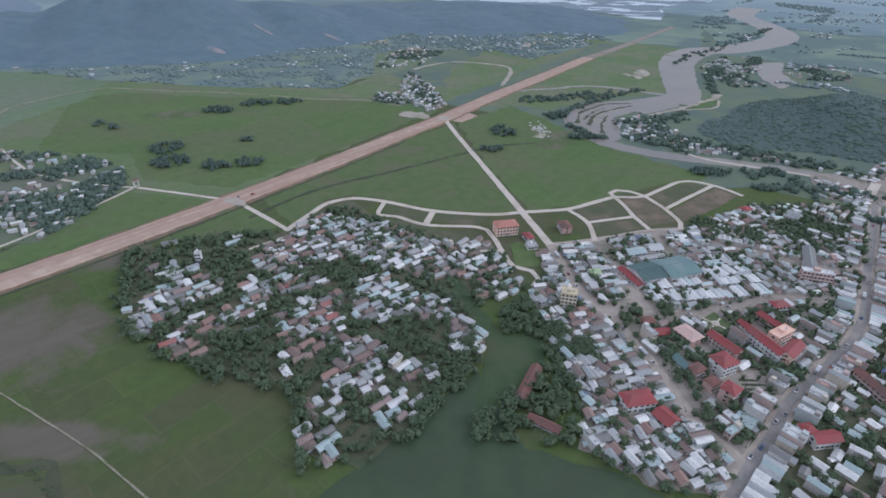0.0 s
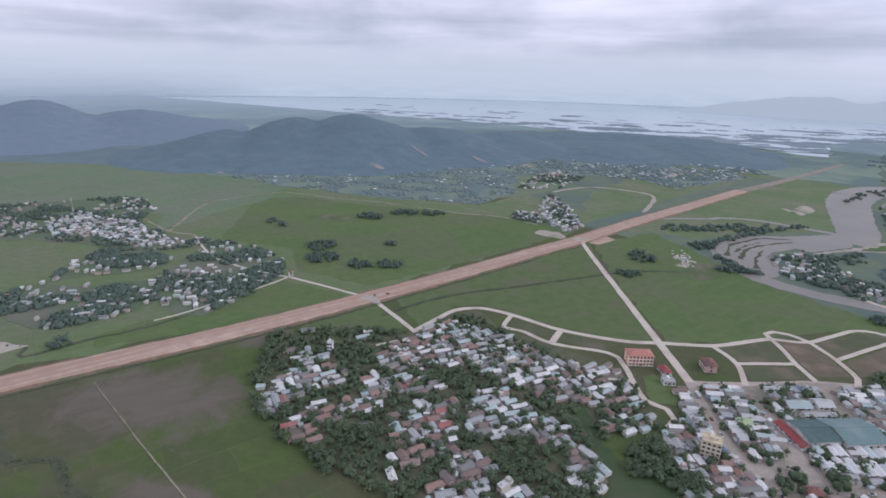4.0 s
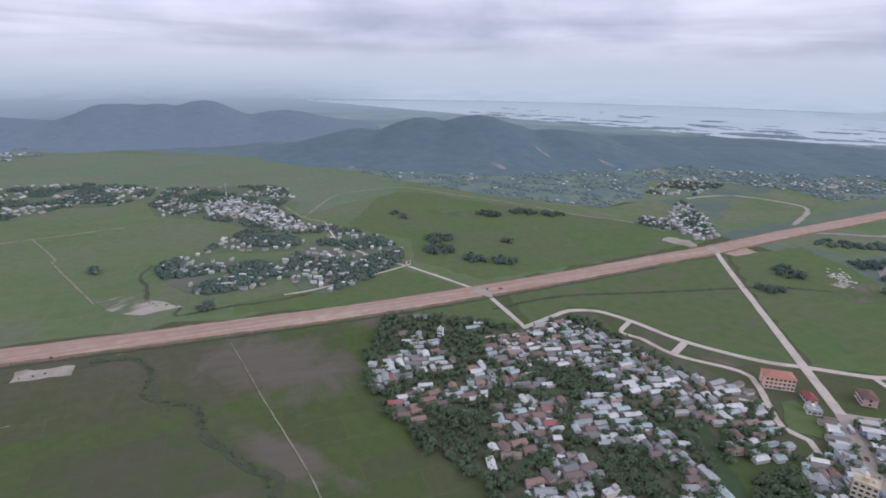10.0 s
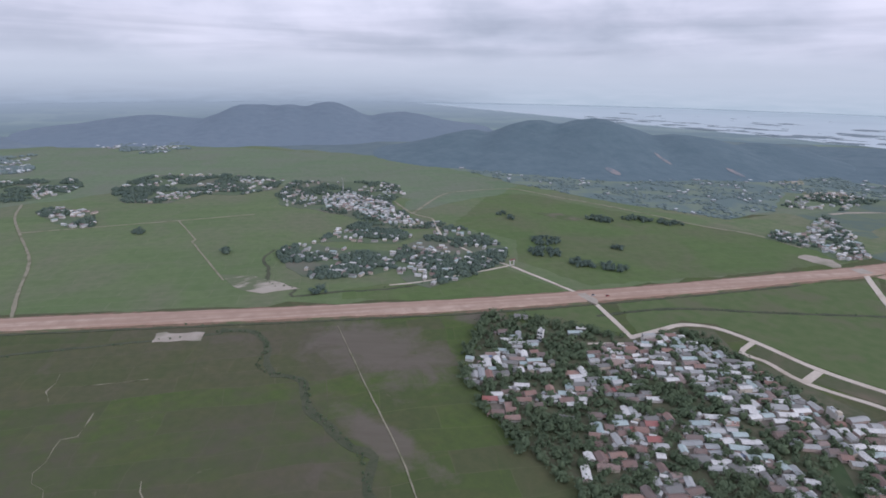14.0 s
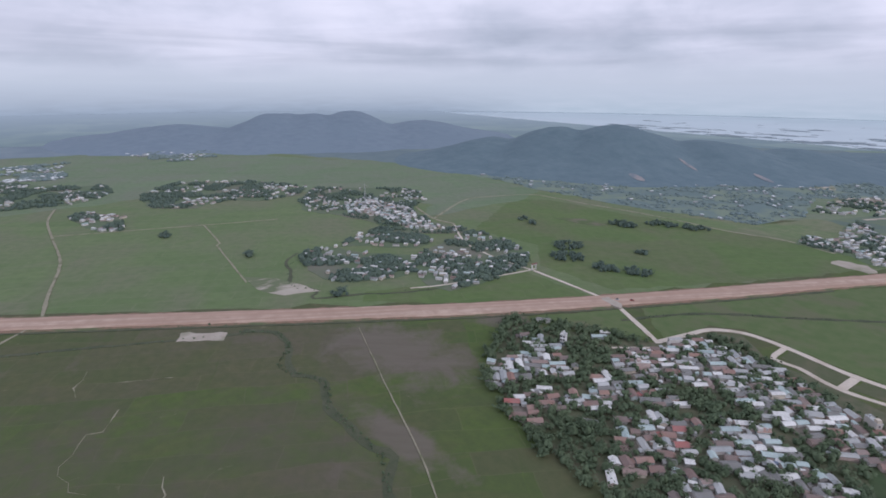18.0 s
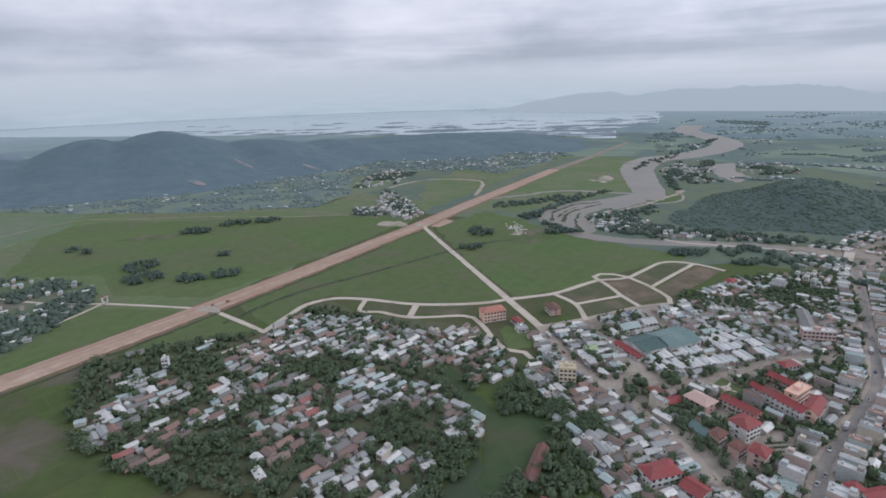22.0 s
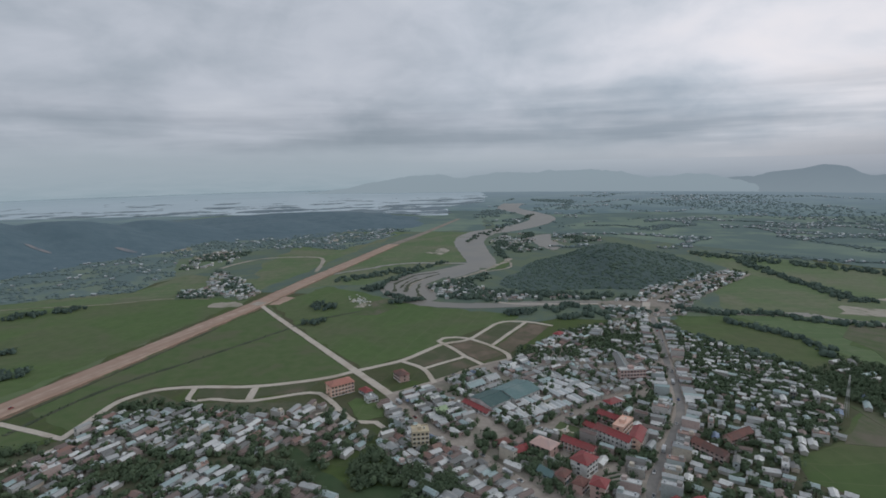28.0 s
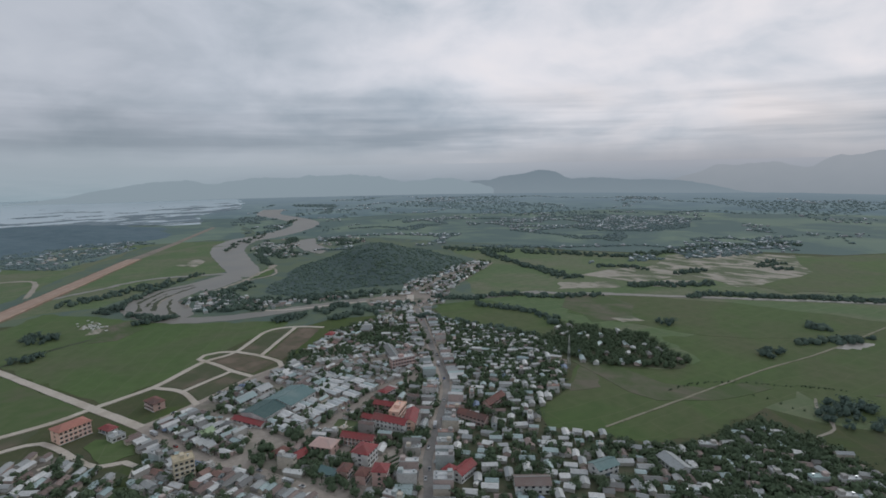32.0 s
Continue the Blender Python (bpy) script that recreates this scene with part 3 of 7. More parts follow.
M_SMEAR = material("half_bare_paddy", lambda n, co: n.mix(n.grey(n.noise(n.mapping(co, (1, 0.6, 1), (0, 0, 0.6)), 0.028, 6.0, 0.62, 0.4), [(0.42, 0), (0.64, 1)]), (0.084, 0.118, 0.047), n.mix(n.noise(co, 0.12, 4.0), (0.125, 0.116, 0.078), (0.185, 0.165, 0.126))), 0.95, 0, rough_bump(0.4, 0.3, 0.2))
M_EARTHPLOT = material("earth_plot", mottled((0.150, 0.120, 0.088), (0.110, 0.104, 0.064), 0.1, 0.03, (0.205, 0.158, 0.120)), 0.95, 0, rough_bump(0.3, 0.4, 0.2))
M_PLOT = material("bare_plot", mottled((0.096, 0.104, 0.060), (0.078, 0.096, 0.046), 0.12, 0.03, (0.150, 0.126, 0.090)), 0.95, 0, rough_bump(0.3, 0.4, 0.2))


# ---- helpers of the builder ----
def mesh_of(name, verts, faces, mats, index=None, smooth=False):
    me = bpy.data.meshes.new(name)
    me.from_pydata([tuple(v) for v in verts], [], [tuple(f) for f in faces])
    for m in mats if isinstance(mats, (list, tuple)) else [mats]:
        me.materials.append(m)
    if index is not None:
        me.polygons.foreach_set("material_index", np.asarray(index, dtype=np.int32))
    if smooth:
        me.polygons.foreach_set("use_smooth", np.ones(len(me.polygons), dtype=bool))
    me.update()
    return me


def part(name, me, parent, label="", m=None):
    ob = new(name, me)
    ob.parent = parent
    if m is not None:
        ob.matrix_basis = m
    if label:
        ob["label"] = label
    return ob


def thing(name, label, category, group="", x=0.0, y=0.0, turn=0.0, z=0.0):
    ob = new(name)
    ob.empty_display_size = 1
    ob.matrix_basis = pose(x, y, z, 0, 0, turn)
    return tagged(ob, label, category, group)


def smooth_line(pts, step=8.0):
    """Points along a smooth line through pts."""
    p = [Vector((*q, 0)) for q in pts]
    p = [2 * p[0] - p[1], *p, 2 * p[-1] - p[-2]]
    out = []
    for i in range(1, len(p) - 2):
        k = max(1, int((p[i + 1] - p[i]).length / step))
        for j in range(k):
            u = j / k
            a, b, c, d = p[i - 1:i + 3]
            out.append(0.5 * (2 * b + (c - a) * u + (2 * a - 5 * b + 4 * c - d) * u * u + (3 * b - a - 3 * c + d) * u ** 3))
    out.append(p[-2])
    return out


def offsets(line):
    res = []
    for i, q in enumerate(line):
        d = (line[min(i + 1, len(line) - 1)] - line[max(i - 1, 0)]).normalized()
        res.append(Vector((-d.y, d.x, 0)))
    return res


LINES = []


def ribbon(name, pts, width, top, mat, label, category="road", wobble=0.0, keep=True, slope=0.0, bottom=-0.3):
    """A slab along a line, with sides down into the ground."""
    line = smooth_line(pts)
    side = offsets(line)
    rng = random.Random(name + str(pts[0]))
    vs, fs = [], []
    for i, (q, s) in enumerate(zip(line, side)):
        w = width[0] + (width[1] - width[0]) * i / max(1, len(line) - 1) if isinstance(width, tuple) else width
        a, b = w / 2 + rng.uniform(-wobble, wobble), w / 2 + rng.uniform(-wobble, wobble)
        vs += [q + s * (a + slope) + Vector((0, 0, bottom)), q + s * a + Vector((0, 0, top)), q - s * b + Vector((0, 0, top)), q - s * (b + slope) + Vector((0, 0, bottom))]
        if i:
            k = 4 * i
            for j in range(3):
                fs.append((k - 4 + j, k + j, k + j + 1, k - 3 + j))
    ob = new(name, mesh_of(name, vs, [f[::-1] for f in fs], mat))
    if keep:
        LINES.append(([(q.x, q.y) for q in line], (max(width) if isinstance(width, tuple) else width) / 2))
    return tagged(ob, label, category, kind="structure")


def patch(name, pts, top, mat, label, category="field", rag=0.0, bottom=-0.3):
    """A flat area with an uneven outline."""
    closed = list(pts) + [pts[0]]
    rng = random.Random(name + str(pts[0]))
    ring = []
    for a, b in zip(closed, closed[1:]):
        k = max(1, int(math.dist(a, b) / max(6.0, 3.2 * rag))) if rag else 1
        for j in range(k):
            u = j / k
            r = rag if j else 0
            ring.append((a[0] + (b[0] - a[0]) * u + rng.uniform(-r, r), a[1] + (b[1] - a[1]) * u + rng.uniform(-r, r)))
    if sum(a[0] * b[1] - b[0] * a[1] for a, b in zip(ring, ring[1:] + ring[:1])) < 0:
        ring.reverse()
    n = len(ring)
    vs = [(x, y, top) for x, y in ring] + [(x, y, bottom) for x, y in ring]
    fs = []
    for a, b, c in tessellate_polygon([[Vector((x, y, 0)) for x, y in ring]]):
        (ax, ay), (bx, by), (cx, cy) = ring[a], ring[b], ring[c]
        fs.append((a, b, c) if (bx - ax) * (cy - ay) - (by - ay) * (cx - ax) > 0 else (a, c, b))
    fs += [(i, n + i, n + (i + 1) % n, (i + 1) % n) for i in range(n)]
    return tagged(new(name, mesh_of(name, vs, fs, mat)), label, category, kind="structure")


def inside(x, y, poly):
    hit = False
    for (ax, ay), (bx, by) in zip(poly, poly[1:] + poly[:1]):
        if (ay > y) != (by > y) and x < (bx - ax) * (y - ay) / (by - ay) + ax:
            hit = not hit
    return hit


def near_line(x, y, gap):
    for pts, half in LINES:
        for px, py in pts:
            if abs(px - x) < half + gap + 5 and abs(py - y) < half + gap + 5 and math.hypot(px - x, py - y) < half + gap + 1:
                return True
    return False


class Taken:
    """Which ground is already built on: circles in a grid."""

    def __init__(self):
        self.cells = {}

    def free(self, x, y, r):
        i, j = int(x // 20), int(y // 20)
        for a in range(i - 1, i + 2):
            for b in range(j - 1, j + 2):
                for px, py, pr in self.cells.get((a, b), ()):
                    if math.hypot(px - x, py - y) < pr + r:
                        return False
        return True

    def add(self, x, y, r):
        self.cells.setdefault((int(x // 20), int(y // 20)), []).append((x, y, r))

    def block(self, x, y, w, d, turn):
        """A rectangle, as circles."""
        c, s = math.cos(radians(turn)), math.sin(radians(turn))
        r = min(w, d) / 2
        k = max(1, int(max(w, d) / max(r, 3.0)))
        for i in range(k + 1):
            u = (i / k - 0.5) * (max(w, d) - 2 * r) if k else 0
            ux, uy = (u, 0) if w >= d else (0, u)
            self.add(x + c * ux - s * uy, y + s * ux + c * uy, min(r, 11))


BUILT = Taken()

# ---- the land ----
def build_ground():
    vs, fs = [(0.0, 0.0, 0.0)], []
    rings, sect = [60, 150, 300, 500, 800, 1200, 1700, 2300, 3000, 3800, 4880], 72
    for r in rings:
        vs += [(r * math.cos(2 * math.pi * k / sect), r * math.sin(2 * math.pi * k / sect), 0) for k in range(sect)]
    for k in range(sect):
        fs.append((0, 1 + k, 1 + (k + 1) % sect))
    for i in range(len(rings) - 1):
        a, b = 1 + i * sect, 1 + (i + 1) * sect
        for k in range(sect):
            j = (k + 1) % sect
            fs.append((a + k, b + k, b + j, a + j))
    tagged(new("ground", mesh_of("ground", vs, fs, M_GROUND)), "flat green plain of paddy parcels, brown in places", "ground", kind="structure")


build_ground()


# Land colour with haze blended in, for the glowing backdrop and plain.
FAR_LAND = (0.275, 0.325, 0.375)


# Emissive wall: land and water colours fade upward into painted haze.
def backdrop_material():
    m = bpy.data.materials.new("painted_haze_backdrop")
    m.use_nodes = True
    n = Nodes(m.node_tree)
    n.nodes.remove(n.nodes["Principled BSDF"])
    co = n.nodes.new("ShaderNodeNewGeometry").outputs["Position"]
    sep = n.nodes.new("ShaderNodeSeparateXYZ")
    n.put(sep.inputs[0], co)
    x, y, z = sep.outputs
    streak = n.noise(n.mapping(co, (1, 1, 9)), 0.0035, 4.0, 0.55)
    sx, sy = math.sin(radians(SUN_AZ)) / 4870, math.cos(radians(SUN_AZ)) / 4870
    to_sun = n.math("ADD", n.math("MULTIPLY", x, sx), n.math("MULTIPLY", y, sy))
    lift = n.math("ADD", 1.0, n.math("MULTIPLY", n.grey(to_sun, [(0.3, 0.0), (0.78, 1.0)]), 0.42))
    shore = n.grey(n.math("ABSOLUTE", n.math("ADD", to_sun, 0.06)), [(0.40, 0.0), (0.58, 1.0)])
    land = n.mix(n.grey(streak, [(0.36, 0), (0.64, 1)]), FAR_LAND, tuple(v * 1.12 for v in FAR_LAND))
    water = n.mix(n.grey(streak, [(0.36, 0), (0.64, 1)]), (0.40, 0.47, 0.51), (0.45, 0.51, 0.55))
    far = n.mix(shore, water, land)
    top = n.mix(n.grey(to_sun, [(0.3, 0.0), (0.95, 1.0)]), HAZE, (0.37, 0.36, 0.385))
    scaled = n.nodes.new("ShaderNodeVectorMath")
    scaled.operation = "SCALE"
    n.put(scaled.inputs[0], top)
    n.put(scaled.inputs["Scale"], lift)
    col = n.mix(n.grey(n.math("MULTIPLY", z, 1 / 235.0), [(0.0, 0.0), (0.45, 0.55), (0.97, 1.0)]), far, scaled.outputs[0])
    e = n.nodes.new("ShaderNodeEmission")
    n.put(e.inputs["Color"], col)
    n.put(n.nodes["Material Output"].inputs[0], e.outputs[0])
    return m


def build_backdrop():
    vs, fs = [], []
    for k in range(97):
        a = radians(-50 + 250 * k / 96)
        vs += [(4870 * math.cos(a), 4870 * math.sin(a), -3), (4870 * math.cos(a), 4870 * math.sin(a), 235)]
        if k:
            fs.append((2 * k - 2, 2 * k, 2 * k + 1, 2 * k - 1))
    tagged(new("backdrop", mesh_of("backdrop", vs, [f[::-1] for f in fs], backdrop_material())), "glowing backdrop of lowland and lagoon with painted haze", "backdrop", kind="structure")


build_backdrop()


def hill(name, peaks, label, mat, cell=16.0, rough=5.0):
    """Rounded hills: peaks are (x, y, height, radius along, radius across, turn)."""
    x0 = min(p[0] - 1.3 * max(p[3], p[4]) for p in peaks)
    x1 = max(p[0] + 1.3 * max(p[3], p[4]) for p in peaks)
    y0 = min(p[1] - 1.3 * max(p[3], p[4]) for p in peaks)
    y1 = max(p[1] + 1.3 * max(p[3], p[4]) for p in peaks)
    nx, ny = int((x1 - x0) / cell) + 1, int((y1 - y0) / cell) + 1
    gx, gy = np.meshgrid(x0 + cell * np.arange(nx), y0 + cell * np.arange(ny))
    h = np.zeros_like(gx)
    for px, py, ph, ra, rb, turn in peaks:
        c, s = math.cos(radians(turn)), math.sin(radians(turn))
        u, v = ((gx - px) * c + (gy - py) * s) / ra, (-(gx - px) * s + (gy - py) * c) / rb
        h = np.maximum(h, ph * np.exp(-1.9 * (u * u + v * v)) * 1.08 - ph * 0.10)
    wood = np.array([[noise.fractal(Vector((a * 0.006, b * 0.006, 3.0)), 1.0, 2.0, 4) for a, b in zip(ra, rb)] for ra, rb in zip(gx, gy)])
    z = np.where(h > 0.5, h * (1 + 0.11 * wood) + rough * 0.5 * wood, h * 0 - 4)
    z = np.maximum(z, -4)
    vs = np.stack([gx, gy, z], -1).reshape(-1, 3)
    fs = [(j * nx + i, j * nx + i + 1, (j + 1) * nx + i + 1, (j + 1) * nx + i) for j in range(ny - 1) for i in range(nx - 1)
          if max(z[j, i], z[j, i + 1], z[j + 1, i], z[j + 1, i + 1]) > -3.9]
    tagged(new(name, mesh_of(name, vs.tolist(), fs, mat, smooth=True)), label, "hill", kind="structure")

    def height(x, y):
        u, v = (x - x0) / cell, (y - y0) / cell
        i, j = int(u), int(v)
        if not (0 <= i < nx - 1 and 0 <= j < ny - 1):
            return -4.0
        u, v = u - i, v - j
        return float((z[j, i] * (1 - u) + z[j, i + 1] * u) * (1 - v) + (z[j + 1, i] * (1 - u) + z[j + 1, i + 1] * u) * v)
    return height


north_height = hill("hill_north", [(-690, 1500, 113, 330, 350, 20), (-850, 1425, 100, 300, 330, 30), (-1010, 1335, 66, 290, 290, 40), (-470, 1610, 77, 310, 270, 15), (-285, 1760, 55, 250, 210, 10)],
                    "long wooded hill, painted blue-green for distance haze", M_FARWOOD, 14.0, 3.0)
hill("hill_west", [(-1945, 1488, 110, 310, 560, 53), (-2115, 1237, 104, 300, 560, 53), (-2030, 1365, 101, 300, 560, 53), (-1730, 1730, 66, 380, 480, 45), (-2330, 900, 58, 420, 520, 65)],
     "broad wooded ridge, painted pale blue for haze", M_HAZEWOOD, 24.0, 3.0)
hill("hill_far_wood", [(60, 1870, 22, 300, 310, 0), (300, 1960, 26, 230, 330, 30), (130, 2200, 24, 400, 260, 0), (450, 2080, 14, 130, 210, 35)], "low wooded rise before the lagoon, painted haze blue-green", M_FARWOOD, 20.0, 6.0)
knoll_height = hill("hill_knoll", [(630, 822, 50, 165, 145, 18), (535, 800, 22, 150, 85, 15), (712, 798, 30, 105, 100, 10)],
                    "low dark wooded knoll beside the river", M_WOOD, 11.0, 4.0)
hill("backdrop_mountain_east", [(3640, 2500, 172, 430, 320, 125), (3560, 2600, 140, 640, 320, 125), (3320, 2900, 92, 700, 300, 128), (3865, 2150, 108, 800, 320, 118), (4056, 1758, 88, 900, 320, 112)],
     "distant mountain over the plain, glowing in painted haze blue", M_HAZEHILL, 40.0, 10.0)
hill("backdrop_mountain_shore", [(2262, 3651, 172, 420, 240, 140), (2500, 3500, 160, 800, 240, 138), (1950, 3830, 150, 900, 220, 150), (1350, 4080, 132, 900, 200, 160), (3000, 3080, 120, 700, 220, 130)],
     "hills across the lagoon, painted faint with haze", M_SHORE, 40.0, 8.0)
hill("backdrop_mountain_south", [(4420, 1150, 215, 900, 320, 105), (4450, 450, 285, 700, 300, 90), (4380, -300, 250, 800, 300, 80)], "high ridge painted to fade upward into haze", M_RIDGE, 50.0, 12.0)


def bare_cut(x, y, a, b, turn):
    """A bare earth cut that follows the slope."""
    vs, fs = [], []
    for i in range(7):
        for j in range(7):
            u, v = (i / 3 - 1), (j / 3 - 1)
            k = 1 / max(1.0, math.hypot(u, v)) * (1 + 0.5 * noise.noise(Vector((3 * u + x, 3 * v + y, 1.0))))
            u, v = u * a * k, v * b * k
            px, py = x + u * math.cos(turn) - v * math.sin(turn), y + u * math.sin(turn) + v * math.cos(turn)
            vs.append((px, py, max(0.4, north_height(px, py) + 0.9)))
            if i and j:
                fs.append((7 * i + j - 8, 7 * i + j - 1, 7 * i + j, 7 * i + j - 7))
    tagged(new("bare_cut", mesh_of("bare_cut", vs, [f[::-1] for f in fs] if vs[7][0] < vs[0][0] else fs, M_CUT)), "bare earth cut in the wooded slope", "ground", kind="structure")


bare_cut(-512, 1232, 26, 10, -0.45)
bare_cut(-456, 1402, 34, 6, -0.5)
bare_cut(-292, 1440, 30, 7, -0.55)


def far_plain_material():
    """The outermost plain, a glowing backdrop of dim fields and woods, haze painted in."""
    m = bpy.data.materials.new("glowing_hazed_plain")
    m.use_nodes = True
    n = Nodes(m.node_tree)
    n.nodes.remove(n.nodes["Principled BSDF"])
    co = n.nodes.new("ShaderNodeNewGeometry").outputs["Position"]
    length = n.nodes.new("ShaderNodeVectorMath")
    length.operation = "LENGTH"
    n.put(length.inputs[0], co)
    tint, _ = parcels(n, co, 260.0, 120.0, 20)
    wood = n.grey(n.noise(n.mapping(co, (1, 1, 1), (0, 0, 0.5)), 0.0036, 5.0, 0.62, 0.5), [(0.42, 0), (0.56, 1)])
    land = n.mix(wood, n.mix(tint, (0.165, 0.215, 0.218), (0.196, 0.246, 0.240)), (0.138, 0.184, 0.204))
    # Painted haze: fades with distance from the origin.
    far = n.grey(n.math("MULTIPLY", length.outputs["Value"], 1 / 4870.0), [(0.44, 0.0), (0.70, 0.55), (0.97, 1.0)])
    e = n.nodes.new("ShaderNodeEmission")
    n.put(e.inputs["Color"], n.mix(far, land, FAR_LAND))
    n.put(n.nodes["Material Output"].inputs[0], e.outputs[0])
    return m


M_FARPLAIN = far_plain_material()


def far_plain():
    """The outer ring of the plain, glowing in painted haze colours."""
    vs, fs = [], []
    for k in range(121):
        a = radians(-60 + 260 * k / 120)
        for i, r in enumerate((2350 + 110 * math.sin(5 * a) + 70 * math.sin(17 * a), 3300, 4860)):
            vs.append((r * math.cos(a), r * math.sin(a), 0.145))
        if k:
            for i in range(2):
                fs.append((3 * k - 3 + i, 3 * k - 2 + i, 3 * k + 1 + i, 3 * k + i))
    tagged(new("backdrop_plain", mesh_of("backdrop_plain", vs, fs, M_FARPLAIN)), "far plain, glowing in painted blue-grey haze", "backdrop", kind="structure")


far_plain()
patch("foothill_ground", [(-151, 1467), (-327, 1285), (-611, 1110), (-885, 1095), (-1267, 1045), (-1648, 923), (-1982, 611), (-2633, 870), (-2750, 1662), (-1579, 2262), (-300, 2478), (95, 1877)], 0.126, M_WOODFLOOR, "foot of the wooded hills, painted haze blue", "ground", rag=20)

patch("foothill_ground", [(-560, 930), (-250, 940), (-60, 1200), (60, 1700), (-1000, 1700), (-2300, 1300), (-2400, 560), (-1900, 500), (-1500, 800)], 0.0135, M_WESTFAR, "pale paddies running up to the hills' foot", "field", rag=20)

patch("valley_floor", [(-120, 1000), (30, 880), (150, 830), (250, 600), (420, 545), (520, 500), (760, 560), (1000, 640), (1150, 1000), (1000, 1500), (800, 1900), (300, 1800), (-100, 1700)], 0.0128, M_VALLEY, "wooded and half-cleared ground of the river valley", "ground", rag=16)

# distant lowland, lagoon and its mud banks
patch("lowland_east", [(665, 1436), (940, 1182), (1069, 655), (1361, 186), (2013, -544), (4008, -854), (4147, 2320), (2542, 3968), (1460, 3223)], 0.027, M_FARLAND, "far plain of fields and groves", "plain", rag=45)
patch("lowland_north", [(56, 1730), (403, 1592), (664, 1490), (1460, 3223), (871, 2628), (292, 2469), (-498, 2675), (-986, 2311), (-496, 2021)], 0.044, M_FARLAND, "wooded lowland before the lagoon, haze painted in", "plain", rag=14)
LAGOON = [(-3273, 3462), (-1484, 2911), (-498, 2655), (95, 2418), (409, 2350), (672, 2059), (756, 2032), (805, 2141), (867, 2423), (1180, 2662), (1450, 3200), (1740, 3980), (1690, 4350), (1472, 4540), (493, 4806), (-501, 4814), (-1491, 4576), (-2382, 4162)]
patch("lagoon_water", LAGOON, 0.2, M_BAY,
      "pale grey lagoon with mud banks", "water", rag=18)


def mud_banks():
    """Low mangrove banks: wherever an uneven field rises over the water, denser towards the shore."""
    cell, vs, fs, at = 15.0, [], [], {}
    x0, y0, nx, ny = -1500.0, 2120.0, 200, 120

    def rise(x, y):
        n = noise.fractal(Vector((x * 0.0044, y * 0.0085, 2.0)), 0.75, 2.1, 5)
        return n * 0.55 + 0.06 - (y - 2450 - 0.10 * abs(x - 500)) * 0.00042

    def vert(i, j):
        if (i, j) not in at:
            x, y = x0 + cell * i, y0 + cell * j
            h = rise(x, y)
            at[i, j] = len(vs)
            vs.append((x + 5 * noise.noise(Vector((x, y, 1.0))), y + 5 * noise.noise(Vector((x, y, 4.0))), max(-0.2, min(1.8, 0.25 + 14 * h))))
        return at[i, j]

    for j in range(ny):
        for i in range(nx):
            x, y = x0 + cell * (i + 0.5), y0 + cell * (j + 0.5)
            if inside(x, y, LAGOON) and rise(x, y) > -0.02:
                fs.append((vert(i, j), vert(i + 1, j), vert(i + 1, j + 1), vert(i, j + 1)))
    tagged(new("mangrove_banks", mesh_of("mangrove_banks", vs, fs, M_MUD)), "low dark mangrove banks in the pale lagoon", "bank", kind="stuff")


mud_banks()

# the river, its bars and the side channels
ribbon("river", [(1284, 2481), (1123, 2222), (1080, 1948), (1030, 1755), (926, 1615), (761, 1490), (650, 1444), (573, 1359)], (105, 84), 0.30, M_RIVER, "wide brown silty river", "river", 2.5)
ribbon("river", [(573, 1359), (528, 1271), (494, 1172), (459, 1057), (436, 985), (403, 943)], (84, 58), 0.32, M_RIVER, "wide brown silty river", "river", 2.0)
ribbon("river", [(426, 985), (388, 963), (328, 933), (267, 914), (222, 870), (202, 832), (202, 780), (217, 735), (248, 702), (303, 674), (389, 650), (444, 633), (479, 609), (529, 561), (598, 505), (672, 463)], (34, 19), 0.34, M_RIVER, "muddy river bend between green banks", "river", 2.0)
patch("river_channel", [(199, 855), (229, 917), (300, 942), (373, 940), (420, 960), (400, 915), (332, 868), (314, 880), (270, 843), (262, 765), (250, 735), (228, 722), (207, 760), (188, 793)], 0.36, M_RIVER, "muddy shallows inside the river bend", "river", rag=2)
for bar, w in (([(204, 808), (220, 863), (242, 888), (276, 920), (322, 928)], (5, 2.5)), ([(221, 798), (236, 840), (258, 869), (285, 891), (318, 914)], (7, 3)), ([(233, 762), (239, 797), (251, 828), (262, 850)], (6, 3)), ([(220, 829), (241, 867), (269, 895)], (3, 2))):
    ribbon("reed_bar", bar, w, 0.8, M_STREAM, "thin reed bar in the shallow river bend", "bank", 2.2)
ribbon("sand_bar", [(228, 815), (246, 850), (275, 880)], (3, 2), 0.66, M_SAND, "thin sand bar in the river bend", "bank", 1.5)
ribbon("sand_bar", [(512, 1007), (475, 965), (427, 926), (389, 897), (345, 868)], (12, 6), 0.6, M_SAND, "pale sand bar on the river's inner side", "bank", 3.0)
ribbon("side_channel", [(420, 985), (392, 1000), (307, 1043), (246, 1041), (219, 1025), (161, 1006), (112, 985)], (15, 7), 0.28, M_RIVER, "silty side channel among scrub", "river", 2.0)
ribbon("canal", [(672, 463), (692, 420), (731, 374), (770, 312), (804, 260), (839, 203), (901, 106), (966, -20), (1000, -109)], (14, 9), 0.38, M_RIVER, "straight muddy canal with tree lines", "river", 1.5)

# field and ground areas
patch("scrub_field", [(-203, 497), (-170, 468), (-153, 454), (-188, 430), (-230, 412), (-259, 422)], 0.109, M_MEADOW, "dark scrub plot between road and village", "field", rag=2)
